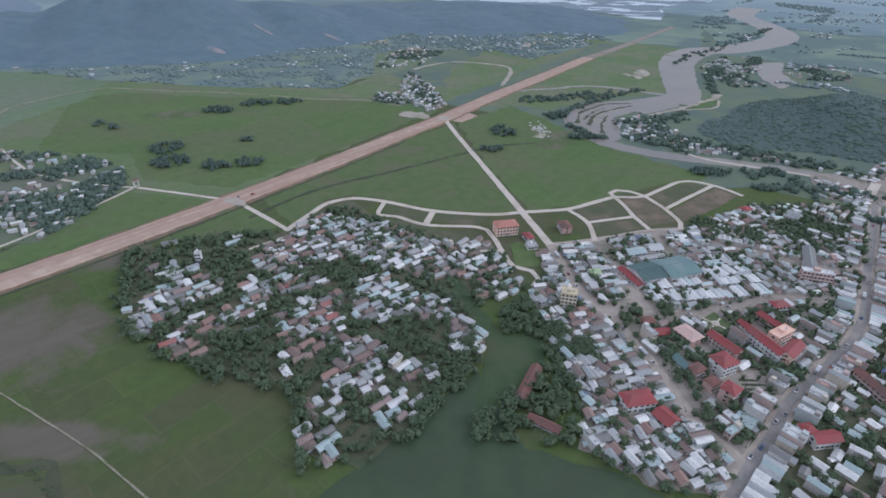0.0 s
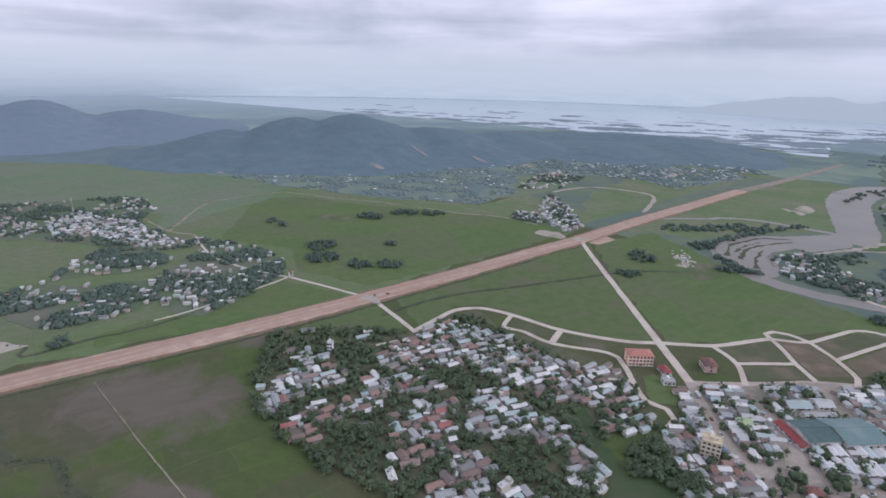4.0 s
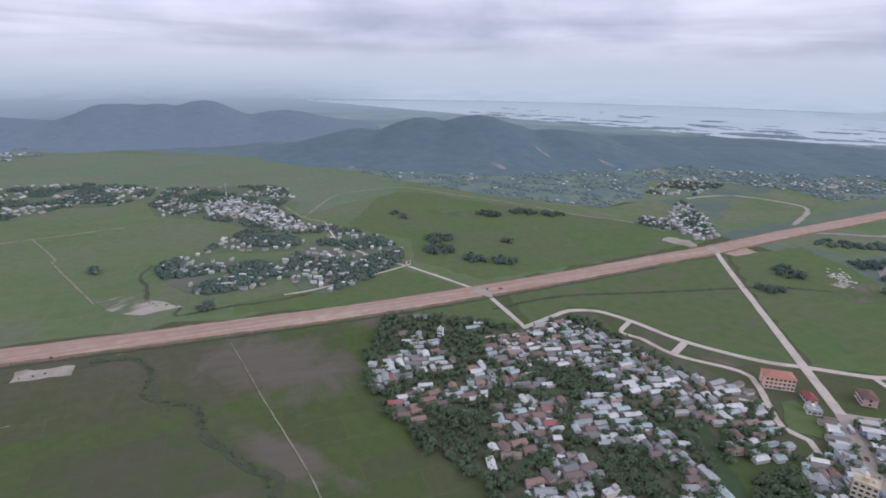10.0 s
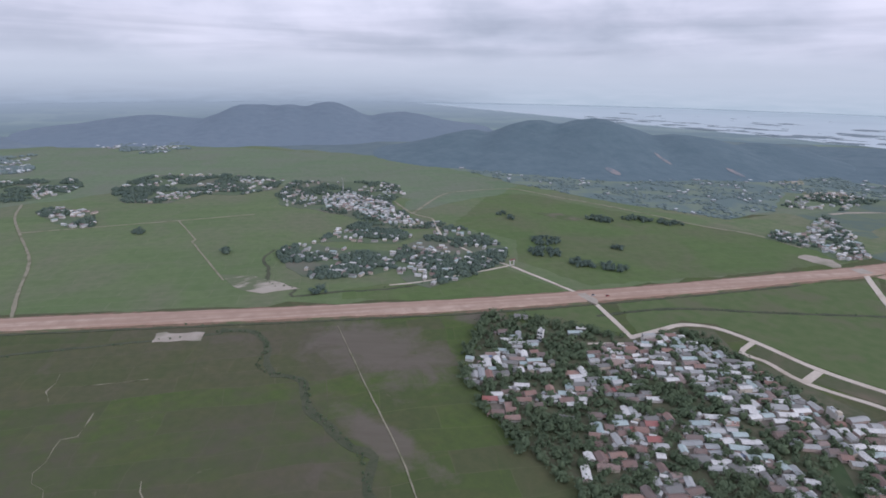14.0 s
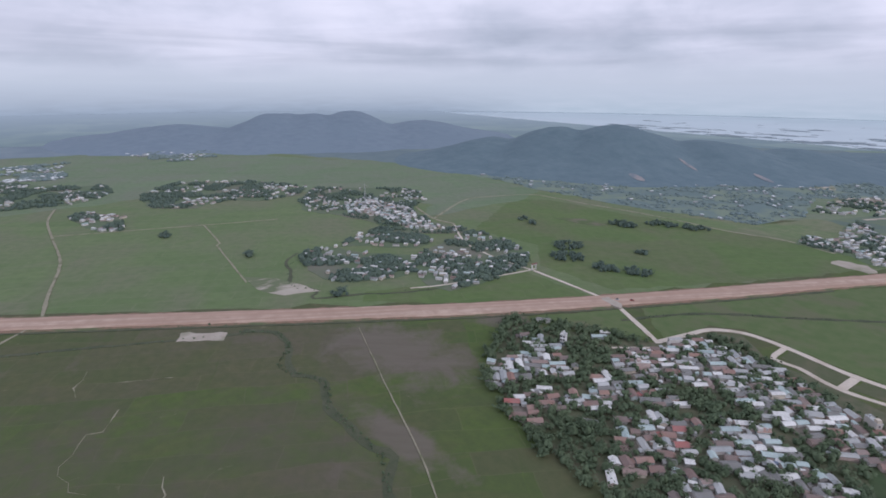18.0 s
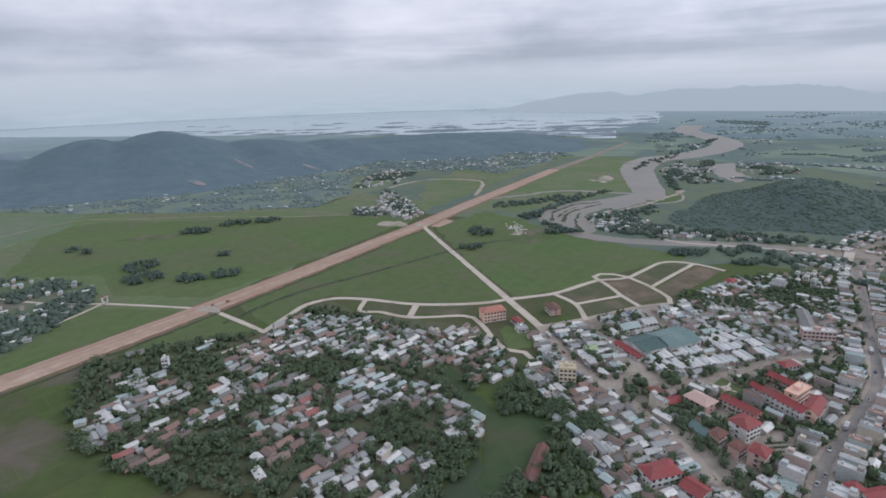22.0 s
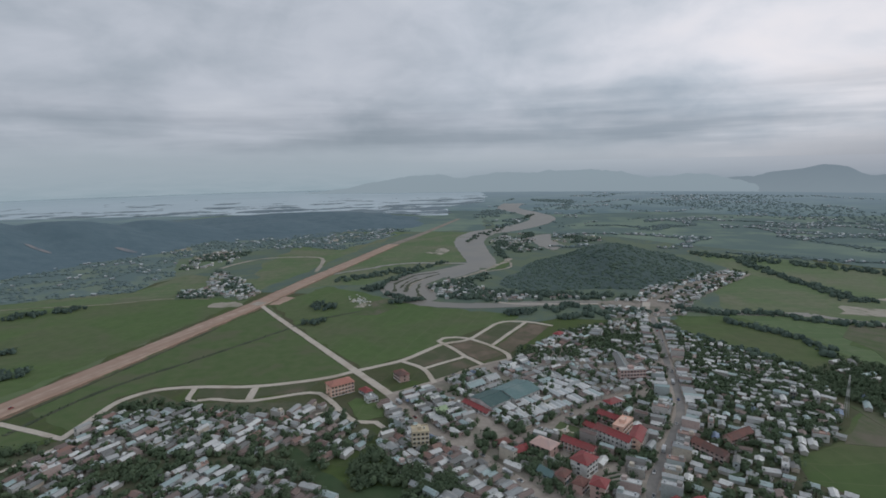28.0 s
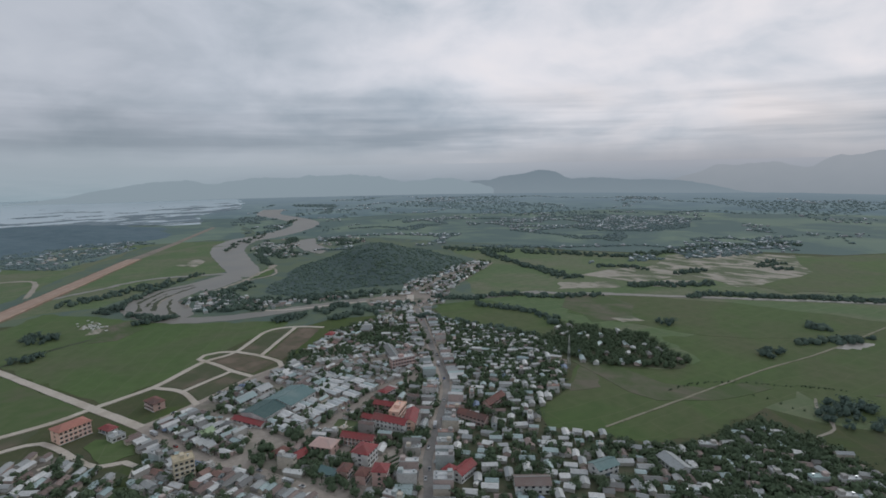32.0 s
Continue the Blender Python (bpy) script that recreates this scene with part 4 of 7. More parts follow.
patch("scrub_field", [(-193, 513), (-60, 699), (14, 799), (40, 640), (80, 501), (48, 491), (-11, 501), (-65, 520), (-99, 530), (-127, 517), (-148, 459)], 0.096, M_MEADOW, "green meadow inside the crossing roads", "field", rag=3)
patch("lush_field", [(19, 799), (50, 640), (90, 500), (134, 514), (183, 527), (213, 552), (258, 580), (296, 584), (325, 613), (246, 682), (197, 739), (158, 825), (108, 895)], 0.103, M_LUSH, "lush green paddy by the river", "field", rag=4)
patch("lush_field", [(-233, 542), (-90, 738), (-1, 878), (-120, 901), (-278, 907), (-415, 904), (-553, 916), (-612, 866), (-514, 631), (-396, 633), (-342, 555)], 0.110, M_LUSH, "wide lush paddy north of the highway", "field", rag=4)
patch("lush_field", [(-238, 502), (-331, 396), (-414, 326), (-434, 345), (-381, 435), (-342, 525)], 0.117, M_LUSH, "bright paddy strip beside the highway", "field", rag=3)
patch("hollow", [(27, 221), (43, 242), (70, 270), (75, 294), (59, 302), (43, 300), (35, 324), (23, 352), (11, 386), (5, 380), (13, 347), (23, 320), (34, 284), (29, 264), (22, 240)], 0.304, M_HOLLOW, "damp green hollow between village and town", "field", rag=3)
patch("pond", [(-60, 168), (-10, 225), (26, 264), (50, 200), (85, 190), (120, 172), (110, 120), (20, 120)], 0.151, M_POND, "dark weed-covered wetland below the town", "pond", rag=3)
patch("lush_field", [(468, 480), (487, 338), (543, 313), (580, 389), (580, 486), (515, 532)], 0.138, M_EASTPADDY, "bright green paddy behind the houses", "field", rag=4)
patch("lush_field", [(598, 369), (617, 195), (690, 89), (816, 60), (798, 212), (744, 346), (690, 424)], 0.145, M_EASTPADDY, "green paddy beyond the tree line", "field", rag=5)
patch("lush_field", [(905, 192), (1069, 22), (1278, -178), (1521, 49), (1196, 308), (1018, 358)], 0.232, M_LUSH, "wide green paddies far across the canal", "field", rag=6)
patch("bare_sand", [(831, 484), (981, 428), (1130, 455), (1270, 419), (1300, 254), (1120, 190), (1011, 215), (905, 250), (952, 348), (835, 385)], 0.279, M_FLATS, "patchy sandy flats beside the canal", "bank", rag=16)
patch("lagoon_pond", [(822, 350), (850, 366), (893, 352), (908, 318), (888, 294), (868, 322), (846, 318)], 0.30, M_SAND, "pale sandy pond among trees", "bank", rag=4)
patch("flooded_plot", [(690, 410), (731, 368), (742, 378), (700, 424)], 0.31, M_RIVER, "shallow pale pond beside the canal", "water", rag=2)
patch("bare_sand", [(612, 312), (639, 297), (628, 276), (605, 292)], 0.29, M_FLATS, "bare lot at the hamlet's edge", "ground", rag=4)
patch("bare_sand", [(708, 453), (789, 383), (816, 411), (753, 480)], 0.286, M_FLATS, "patchy sandy ground by the canal", "bank", rag=5)
patch("bare_sand", [(-575, 276), (-544, 300), (-512, 307), (-470, 313), (-488, 278), (-531, 267)], 0.213, M_FLATS, "pale sandy plot among the paddies", "bank", rag=4)
patch("bare_sand", [(-476, 163), (-446, 193), (-433, 183), (-462, 153)], 0.220, M_SAND, "sandy lot beside the highway works", "bank", rag=2)
for k, plot in enumerate(([(126, 738), (138, 760), (150, 752), (140, 734)], [(124, 768), (136, 790), (152, 798), (150, 776)], [(140, 752), (150, 770), (158, 764)])):
    patch("graveyard", plot, 0.249 + 0.002 * k, M_FLATS, "small pale graveyard clearing in the paddy", "ground", rag=5)
patch("bare_sand", [(8, 806), (26, 797), (52, 832), (38, 848), (22, 838)], 0.254, M_DIRT, "graded earth platform beside the highway", "ground", rag=2)
patch("bare_sand", [(-73, 824), (-32, 808), (-24, 818), (-36, 845), (-67, 846)], 0.261, M_SAND, "graded pale earth at the crossroads", "ground", rag=3)
patch("bare_sand", [(661, 89), (698, 79), (707, 58), (674, 66)], 0.268, M_RIVER, "shallow flooded plot reflecting the sky", "water", rag=2)
patch("fallow_field", [(381, 230), (438, 254), (431, 233), (407, 215)], 0.225, M_SMEAR, "bare brown field edge behind the houses", "field", rag=3)

patch("paddy", [(-968, -286), (-646, 59), (-343, 388), (-222, 534), (-100, 723), (-9, 866), (-140, 926), (-415, 977), (-885, 1066), (-1647, 927), (-1981, 621), (-2116, -8), (-1435, -391)], 0.020, M_PALEPADDY, "wide green paddies west of the highway", "field", rag=9)
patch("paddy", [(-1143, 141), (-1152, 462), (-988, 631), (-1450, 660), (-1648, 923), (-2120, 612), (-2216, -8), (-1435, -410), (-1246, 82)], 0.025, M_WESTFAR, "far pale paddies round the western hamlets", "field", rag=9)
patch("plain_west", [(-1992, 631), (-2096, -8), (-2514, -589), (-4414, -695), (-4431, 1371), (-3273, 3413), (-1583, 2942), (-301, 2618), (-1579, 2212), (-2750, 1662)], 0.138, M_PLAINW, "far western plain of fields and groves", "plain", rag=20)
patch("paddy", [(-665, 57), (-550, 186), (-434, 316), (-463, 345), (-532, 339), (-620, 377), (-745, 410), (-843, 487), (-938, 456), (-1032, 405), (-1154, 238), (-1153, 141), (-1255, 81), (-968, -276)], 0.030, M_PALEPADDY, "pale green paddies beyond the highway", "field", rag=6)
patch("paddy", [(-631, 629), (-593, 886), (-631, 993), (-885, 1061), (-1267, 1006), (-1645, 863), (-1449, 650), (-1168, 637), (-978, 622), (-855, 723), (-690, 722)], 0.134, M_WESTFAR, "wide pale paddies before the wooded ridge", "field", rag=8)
patch("paddy", [(617, 205), (816, 60), (939, -137), (852, -394), (581, -287), (450, -57), (487, 61)], 0.036, M_EASTPADDY, "green paddies east of the town", "field", rag=6)
patch("paddy", [(314, 207), (331, 177), (340, 149), (374, 120), (459, 100), (617, 60), (626, 200), (580, 234), (532, 175), (487, 189), (449, 236), (440, 258), (381, 234), (340, 234)], 0.042, M_EASTPADDY, "green paddies behind the town's gardens", "field", rag=4)
patch("paddy", [(487, 333), (459, 61), (544, -269), (1112, -477), (1962, -506), (1345, 177), (1052, 646), (921, 955), (833, 733), (671, 627), (580, 505), (506, 489)], 0.015, M_EASTMIX, "mixed fields and fallow along the canal", "field", rag=12)
patch("paddy", [(24, 878), (147, 1051), (324, 1316), (501, 1554), (656, 1436), (518, 1218), (416, 1014), (235, 938), (172, 878), (108, 900)], 0.017, M_EASTMIX, "rough meadow between highway and river", "field", rag=9)
patch("paddy", [(-11, 898), (107, 1073), (291, 1353), (473, 1582), (65, 1730), (106, 1406), (8, 1144)], 0.019, M_EASTMIX, "rough fields beside the highway", "field", rag=9)
patch("paddy", [(-632, 920), (-415, 914), (-120, 921), (-1, 886), (9, 996), (-130, 1103), (-189, 994), (-415, 982), (-632, 1003)], 0.0175, M_EASTMIX, "rough fields below the foothill groves", "field", rag=7)
patch("meadow", [(280, 720), (411, 680), (543, 702), (816, 754), (939, 944), (852, 1161), (631, 1242), (511, 1059), (414, 871), (313, 787)], 0.0165, M_VALLEY, "rough green ground round the wooded knoll", "field", rag=9)
patch("fallow_field", [(446, 270), (463, 232), (452, 178), (470, 140), (520, 120), (505, 105), (447, 132), (413, 168), (429, 227)], 0.233, M_SMEAR, "half-bare brown smear in the green paddy", "field", rag=9)
patch("fallow_field", [(580, 321), (626, 291), (690, 319), (726, 385), (672, 416), (617, 388)], 0.236, M_SMEAR, "half-bare paddy beside the canal trees", "field", rag=10)
patch("fallow_field", [(543, 41), (617, 12), (672, -55), (599, -55)], 0.239, M_SMEAR, "half-bare brown paddy corner", "field", rag=9)
patch("fallow_field", [(-465, 790), (-425, 820), (-376, 811), (-396, 786)], 0.243, M_SMEAR, "small bare patch in the lush paddy", "field", rag=4)
patch("fallow_field", [(119, 698), (148, 756), (182, 769), (187, 715), (148, 687)], 0.246, M_SMEAR, "rough half-bare corner of the river paddy", "field", rag=7)
# village and town ground
V1 = [(-270, 391), (-228, 303), (-185, 277), (-152, 258), (-86, 241), (-73, 194), (-42, 184), (-20, 211), (-7, 238), (1, 266), (21, 264), (25, 302), (21, 348), (41, 354), (75, 365), (61, 391), (36, 439), (-13, 460), (-65, 476), (-100, 518), (-130, 485), (-152, 443), (-186, 430), (-225, 408)]
patch("village_ground", V1, 0.262, M_GROVE, "trodden earth and gardens of the village", "ground", rag=3)
TOWN_W = [(104, 425), (145, 439), (204, 464), (238, 466), (316, 517), (342, 526), (421, 531), (468, 534), (397, 426), (340, 353), (304, 312), (241, 260), (185, 212), (163, 190), (150, 172), (118, 176), (80, 201), (91, 239), (81, 282), (72, 349), (85, 373)]
patch("town_ground", TOWN_W, 0.279, M_PAVED, "bare earth, yards and lanes of the town", "ground", rag=2)
TOWN_E = [(160, 172), (200, 205), (254, 257), (316, 308), (354, 353), (411, 428), (475, 519), (465, 452), (485, 328), (440, 272), (381, 234), (336, 232), (307, 208), (329, 173), (333, 146), (364, 112), (392, 106), (428, 93), (418, 56), (397, 19), (326, 12), (240, 60), (170, 110), (130, 150)]
patch("town_ground", TOWN_E, 0.286, M_GROVE, "earth yards and gardens east of the main street", "ground", rag=2)
GROVE_E = [(491, 330), (554, 343), (561, 297), (572, 264), (566, 238), (534, 206), (526, 181), (496, 181), (477, 210), (451, 247), (459, 284), (440, 296)]
patch("village_ground", GROVE_E, 0.273, M_GROVE, "shaded ground of a wooded hamlet", "ground", rag=3)
BRIDGE_TOWN = [(430, 551), (459, 628), (524, 624), (598, 679), (671, 709), (807, 725), (825, 682), (672, 617), (580, 573), (524, 527), (468, 534)]
patch("town_ground", BRIDGE_TOWN, 0.380, M_PAVED, "built-up ground round the bridge road", "ground", rag=3)
V2_LOW = [(-583, 356), (-608, 382), (-595, 428), (-552, 433), (-487, 477), (-440, 431), (-448, 383), (-480, 342), (-522, 341)]
V2_UP = [(-595, 428), (-623, 480), (-629, 541), (-573, 562), (-516, 540), (-510, 500), (-565, 464)]
V2_EAST = [(-487, 477), (-500, 536), (-513, 628), (-452, 621), (-382, 592), (-348, 529), (-355, 469), (-366, 411), (-397, 406), (-440, 431)]
for k, poly in enumerate((V2_LOW, V2_UP, V2_EAST)):
    patch("village_ground", poly, 0.297 + 0.002 * k, M_FARGROVE, "wooded ground of the village across the highway", "ground", rag=5)
V2B = [(-911, 563), (-997, 666), (-927, 735), (-824, 809), (-729, 739), (-703, 675), (-598, 620), (-530, 635), (-515, 603), (-566, 555), (-630, 554), (-698, 551), (-751, 544), (-819, 521)]
V2B_STREET = [(-824, 612), (-805, 666), (-696, 669), (-629, 617), (-563, 603), (-589, 565), (-692, 584), (-750, 568)]
patch("village_ground", V2B, 0.314, M_FARGROVE, "ground of the dense far village street", "ground", rag=5)
V2C = [(-1186, 370), (-1248, 436), (-1284, 498), (-1176, 605), (-1025, 657), (-954, 597), (-954, 521), (-1008, 469), (-983, 394), (-1040, 339), (-1130, 351)]
patch("village_ground", V2C, 0.321, M_FARGROVE, "ground of a far hamlet under trees", "ground", rag=6)
V3 = [(-1560, 180), (-1447, 260), (-1413, 292), (-1355, 350), (-1257, 342), (-1197, 286), (-1178, 237), (-1194, 191), (-1215, 120), (-1400, 110)]
patch("village_ground", V3, 0.328, M_FARGROVE, "ground of a far hamlet under trees", "ground", rag=6)
V3B = [(-1064, 212), (-1093, 246), (-1004, 280), (-903, 249), (-932, 217)]
patch("village_ground", V3B, 0.332, M_FARGROVE, "ground of a small hamlet under trees", "ground", rag=5)
V4 = [(-73, 1134), (-45, 1056), (-18, 985), (0, 882), (-24, 846), (-58, 880), (-126, 896), (-119, 950), (-80, 965), (-88, 1048)]
patch("village_ground", V4, 0.335, M_FARGROVE, "ground of the roadside village by the highway", "ground", rag=5)
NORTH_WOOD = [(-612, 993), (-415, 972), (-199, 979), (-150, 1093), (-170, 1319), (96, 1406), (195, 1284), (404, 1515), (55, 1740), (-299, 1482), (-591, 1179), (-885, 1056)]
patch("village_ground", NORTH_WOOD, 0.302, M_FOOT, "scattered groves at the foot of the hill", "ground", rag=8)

patch("court", [(163, 301), (178, 312), (196, 300), (221, 272), (214, 256), (196, 236), (180, 229), (166, 253), (158, 281)], 0.306, M_PLAZA, "pale dusty court between the school buildings", "ground", rag=1.0)
patch("court", [(196, 236), (214, 256), (221, 272), (240, 268), (250, 264), (236, 249), (212, 229), (200, 224)], 0.303, M_PLAZA, "pale school yard with planted beds", "ground", rag=1.0)
patch("court", [(116, 353), (131, 323), (150, 323), (166, 331), (163, 356), (157, 396), (150, 400), (150, 362), (134, 346)], 0.316, M_PLAZA, "wide dusty square before the market", "ground", rag=1.0)
patch("court", [(160, 400), (167, 437), (195, 445), (213, 411), (205, 403)], 0.299, M_PLAZA, "market yard of pale earth", "ground", rag=1.0)
# the new highway: a raised laterite bed with raw banks
HIGHWAY = [(-1000, -335), (-800, -128), (-640, 30), (-529, 152), (-471, 216), (-418, 275), (-356, 345), (-300, 410), (-226, 505), (-146, 612), (-70, 721), (-3, 815), (85, 952), (160, 1060), (248, 1190), (335, 1318), (470, 1495), (545, 1600), (640, 1735), (730, 1860)]
ribbon("highway_bank", HIGHWAY[:-4], 34, 0.35, M_BANK, "raw earth banks of the unfinished highway", "embankment", 1.6, slope=2.0)
ribbon("highway", HIGHWAY[15:], (20, 11), 1.4, M_DULLROAD, "far end of the unfinished highway bed", "road", 0.8, slope=1.8)
ribbon("highway", HIGHWAY[:16], 25, 1.5, M_DIRT, "unfinished highway bed of red-brown laterite", "road", 0.8, slope=1.8)
ribbon("ditch", [(p[0] + 16.5, p[1] - 13.0) for p in HIGHWAY[1:11]], 3.2, 0.42, M_STREAM, "overgrown drain along the highway's foot", "ditch", 0.8, keep=False)
patch("crossing", [(-228, 513), (-210, 505), (-205, 493), (-216, 495), (-234, 505)], 1.6, M_SAND, "pale trampled crossing on the highway", "road", rag=1)
patch("crossing", [(-16, 812), (-3, 826), (9, 814), (-3, 800)], 1.6, M_SAND, "pale crossing on the highway", "road", rag=1)

# concrete roads and lanes
ROAD = "pale concrete road between fields and plots"
ribbon("road", [(-206, 495), (-194, 485), (-169, 464), (-147, 445)], 5, 0.5, M_CONCRETE, ROAD, wobble=0.3)
ribbon("road", [(-337, 533), (-287, 522), (-237, 510)], 4, 0.6, M_CONCRETE, "narrow concrete lane to the village gate", wobble=0.2)
ribbon("lane", [(-340, 540), (-347, 516), (-370, 455), (-387, 415), (-405, 387)], 3, 0.33, M_CONCRETE, "narrow concrete village lane", wobble=0.2)
ribbon("road", [(-150, 446), (-136, 478), (-123, 506), (-97, 520), (-62, 514), (-10, 495), (49, 490), (83, 497), (132, 507), (162, 524), (191, 541)], 6, 0.45, M_CONCRETE, "pale concrete ring road round the village", wobble=0.3)
ribbon("road", [(-63, 512), (-66, 484), (-48, 481), (-16, 464), (35, 462), (47, 448), (56, 414), (63, 392), (78, 385), (82, 373), (76, 361)], 4.8, 0.4, M_CONCRETE, ROAD, wobble=0.3)
ribbon("road", [(-10, 494), (-17, 464)], 6.5, 0.38, M_CONCRETE, ROAD, wobble=0.2)
ribbon("lane", [(35, 416), (55, 418)], 3.5, 0.36, M_CONCRETE, ROAD)
ribbon("lane", [(-174, 409), (-160, 422), (-146, 435)], 3, 0.36, M_CONCRETE, ROAD)
ribbon("road", [(191, 541), (189, 551), (198, 559), (212, 557), (226, 545)], 5, 0.43, M_CONCRETE, "pale concrete turning loop", wobble=0.2)
ribbon("road", [(191, 541), (208, 541), (226, 545), (254, 567), (281, 588), (300, 590), (318, 580), (330, 567), (340, 552)], 5, 0.41, M_CONCRETE, ROAD, wobble=0.2)
ribbon("road", [(226, 545), (238, 513), (243, 482), (238, 468)], 5, 0.39, M_CONCRETE, ROAD, wobble=0.2)
ribbon("road", [(238, 513), (278, 547), (318, 580)], 4.6, 0.37, M_CONCRETE, ROAD, wobble=0.2)
ribbon("road", [(191, 541), (196, 519), (199, 494), (206, 466)], 5, 0.35, M_CONCRETE, ROAD, wobble=0.2)
ribbon("road", [(132, 507), (147, 478), (146, 441)], 5, 0.33, M_CONCRETE, ROAD, wobble=0.2)
ribbon("road", [(147, 478), (199, 494)], 4.6, 0.31, M_CONCRETE, ROAD, wobble=0.2)
ribbon("road", [(-1, 812), (19, 732), (41, 652), (83, 497), (101, 431)], (6.5, 8), 0.55, M_CONCRETE, "straight pale road from the highway to town", wobble=0.3)
for plot in ([(-59, 509), (-14, 490), (-20, 470), (-48, 484), (-62, 490)], [(-6, 489), (46, 485), (36, 468), (-12, 470)], [(137, 504), (188, 535), (193, 518), (195, 497), (150, 483)], [(151, 474), (196, 488), (202, 470), (151, 448)],
             [(196, 538), (224, 541), (234, 513), (239, 484), (210, 474), (203, 494)], [(230, 542), (282, 583), (298, 585), (312, 577), (240, 518)], [(242, 510), (318, 574), (334, 551), (300, 522), (248, 486)], [(194, 544), (202, 553), (212, 552), (222, 546)]):
    bare = plot[0] in ((196, 538), (242, 510))
    patch("plot", plot, 0.12, M_EARTHPLOT if bare else M_PLOT, "empty building plot of %s" % ("brown earth and thin grass" if bare else "rough grass"), "plot", rag=1.0)
STREET = "dusty street through the town"
ribbon("street", [(101, 431), (107, 392), (115, 350), (131, 325), (139, 295), (148, 267), (151, 242), (155, 222), (165, 203), (172, 192)], 8, 0.29, M_STREET, STREET, wobble=0.5)
ribbon("street", [(98, 429), (143, 441), (204, 462), (238, 468)], 8, 0.27, M_STREET, STREET, wobble=0.4)
ribbon("street", [(145, 441), (155, 397), (160, 354)], 8, 0.25, M_STREET, STREET, wobble=0.4)
ribbon("street", [(204, 462), (213, 412), (223, 375), (235, 361)], 8, 0.24, M_STREET, STREET, wobble=0.4)
ribbon("street", [(160, 354), (166, 332), (177, 325), (204, 330), (245, 344), (282, 354), (335, 347)], 8, 0.26, M_STREET, STREET, wobble=0.4)
ribbon("street", [(160, 354), (131, 325)], 9, 0.28, M_STREET, STREET, wobble=0.4)
ribbon("street", [(260, 438), (297, 425), (333, 400), (375, 397)], 7, 0.23, M_STREET, STREET, wobble=0.4)
ribbon("pavement", [(95, 95), (130, 145), (150, 168), (169, 188), (197, 214), (221, 240), (247, 260), (282, 287), (313, 313), (345, 352), (375, 395), (411, 442), (449, 494), (481, 539), (498, 567)], 11.5, 0.292, M_STREET,
       "dusty verge along the main street", "pavement", wobble=0.5, keep=False)
ribbon("main_street", [(95, 95), (130, 145), (150, 168), (169, 188), (197, 214), (221, 240), (247, 260), (282, 287), (313, 313), (345, 352), (375, 395), (411, 442), (449, 494), (481, 539), (498, 567)], 6.3, 0.32, M_ASPHALT,
       "worn grey asphalt main street", wobble=0.2)
ribbon("main_street", [(498, 567), (524, 587), (582, 622), (673, 660), (793, 695)], 8, 0.34, M_CONCRETE, "main road past the bridge", wobble=0.3)
ribbon("road", [(498, 567), (487, 599), (429, 629), (350, 663), (324, 690)], 5, 0.36, M_CONCRETE, "riverside road below the knoll", wobble=0.3)
ribbon("lane", [(-600, 82), (-685, 107), (-753, 130), (-816, 146), (-936, 163), (-1053, 182), (-1155, 214)], 3.4, 0.7, M_PATH, "earth track across the paddies", wobble=0.5)
ribbon("lane", [(-594, 77), (-548, 18), (-490, -61)], 2.6, 0.4, M_PATH, "earth track across the paddies", wobble=0.5)
ribbon("lane", [(-946, 165), (-904, 248), (-851, 351), (-801, 455)], 3, 0.3, M_PATH, "earth track across the paddies", wobble=0.4)
ribbon("lane", [(-851, 351), (-731, 321), (-726, 314), (-555, 269)], 2.2, 0.3, M_PATH, "earth track across the paddies", wobble=0.4)
ribbon("lane", [(-700, 684), (-613, 642), (-563, 638), (-560, 606), (-573, 562)], 4.5, 0.345, M_PATH, "pale lane round the village edge", wobble=0.4)
ribbon("lane", [(-613, 642), (-674, 793), (-660, 860), (-610, 935), (-545, 940), (-478, 933), (-408, 933), (-308, 922), (-219, 905), (-146, 908), (-75, 878)], 4.2, 0.3, M_PATH, "pale lane along the paddies' edge", wobble=0.4)
ribbon("lane", [(-343, 534), (-371, 537), (-414, 545), (-470, 564), (-520, 600), (-563, 638)], 3.2, 0.335, M_CONCRETE, "village lane between tree gardens", wobble=0.3)
ribbon("lane", [(-367, 283), (-275, 235), (-196, 195), (-165, 176), (-130, 155)], 1.0, 0.35, M_PATH, "narrow field bank with a footpath", wobble=0.3)
ribbon("lane", [(343, 176), (424, 155), (547, 123), (636, 94), (791, 56)], 2.2, 0.35, M_PATH, "narrow field bank with a footpath", wobble=0.3)
ribbon("lane", [(505, 75), (478, 68), (453, 54), (408, 70)], 2.4, 0.3, M_SAND, "footpath to a hamlet", wobble=0.3)
ribbon("stream", [(-440, 205), (-415, 223), (-382, 218), (-362, 204), (-336, 195), (-315, 205), (-280, 186), (-248, 182), (-231, 178), (-206, 182), (-188, 160), (-150, 150)], 6.5, 0.15, M_STREAM, "winding overgrown stream in the paddies", "stream", 1.2)
ribbon("stream", [(-610, 372), (-590, 343), (-551, 324), (-509, 300), (-477, 311), (-458, 295), (-433, 335), (-405, 368), (-377, 416)], 4.5, 0.15, M_STREAM, "winding overgrown stream by the village", "stream", 1.2)
ribbon("ditch", [(-194, 469), (-141, 540), (-58, 601), (60, 689), (138, 717)], 5, 0.16, M_STREAM, "dark overgrown field drain", "ditch", 1.2)
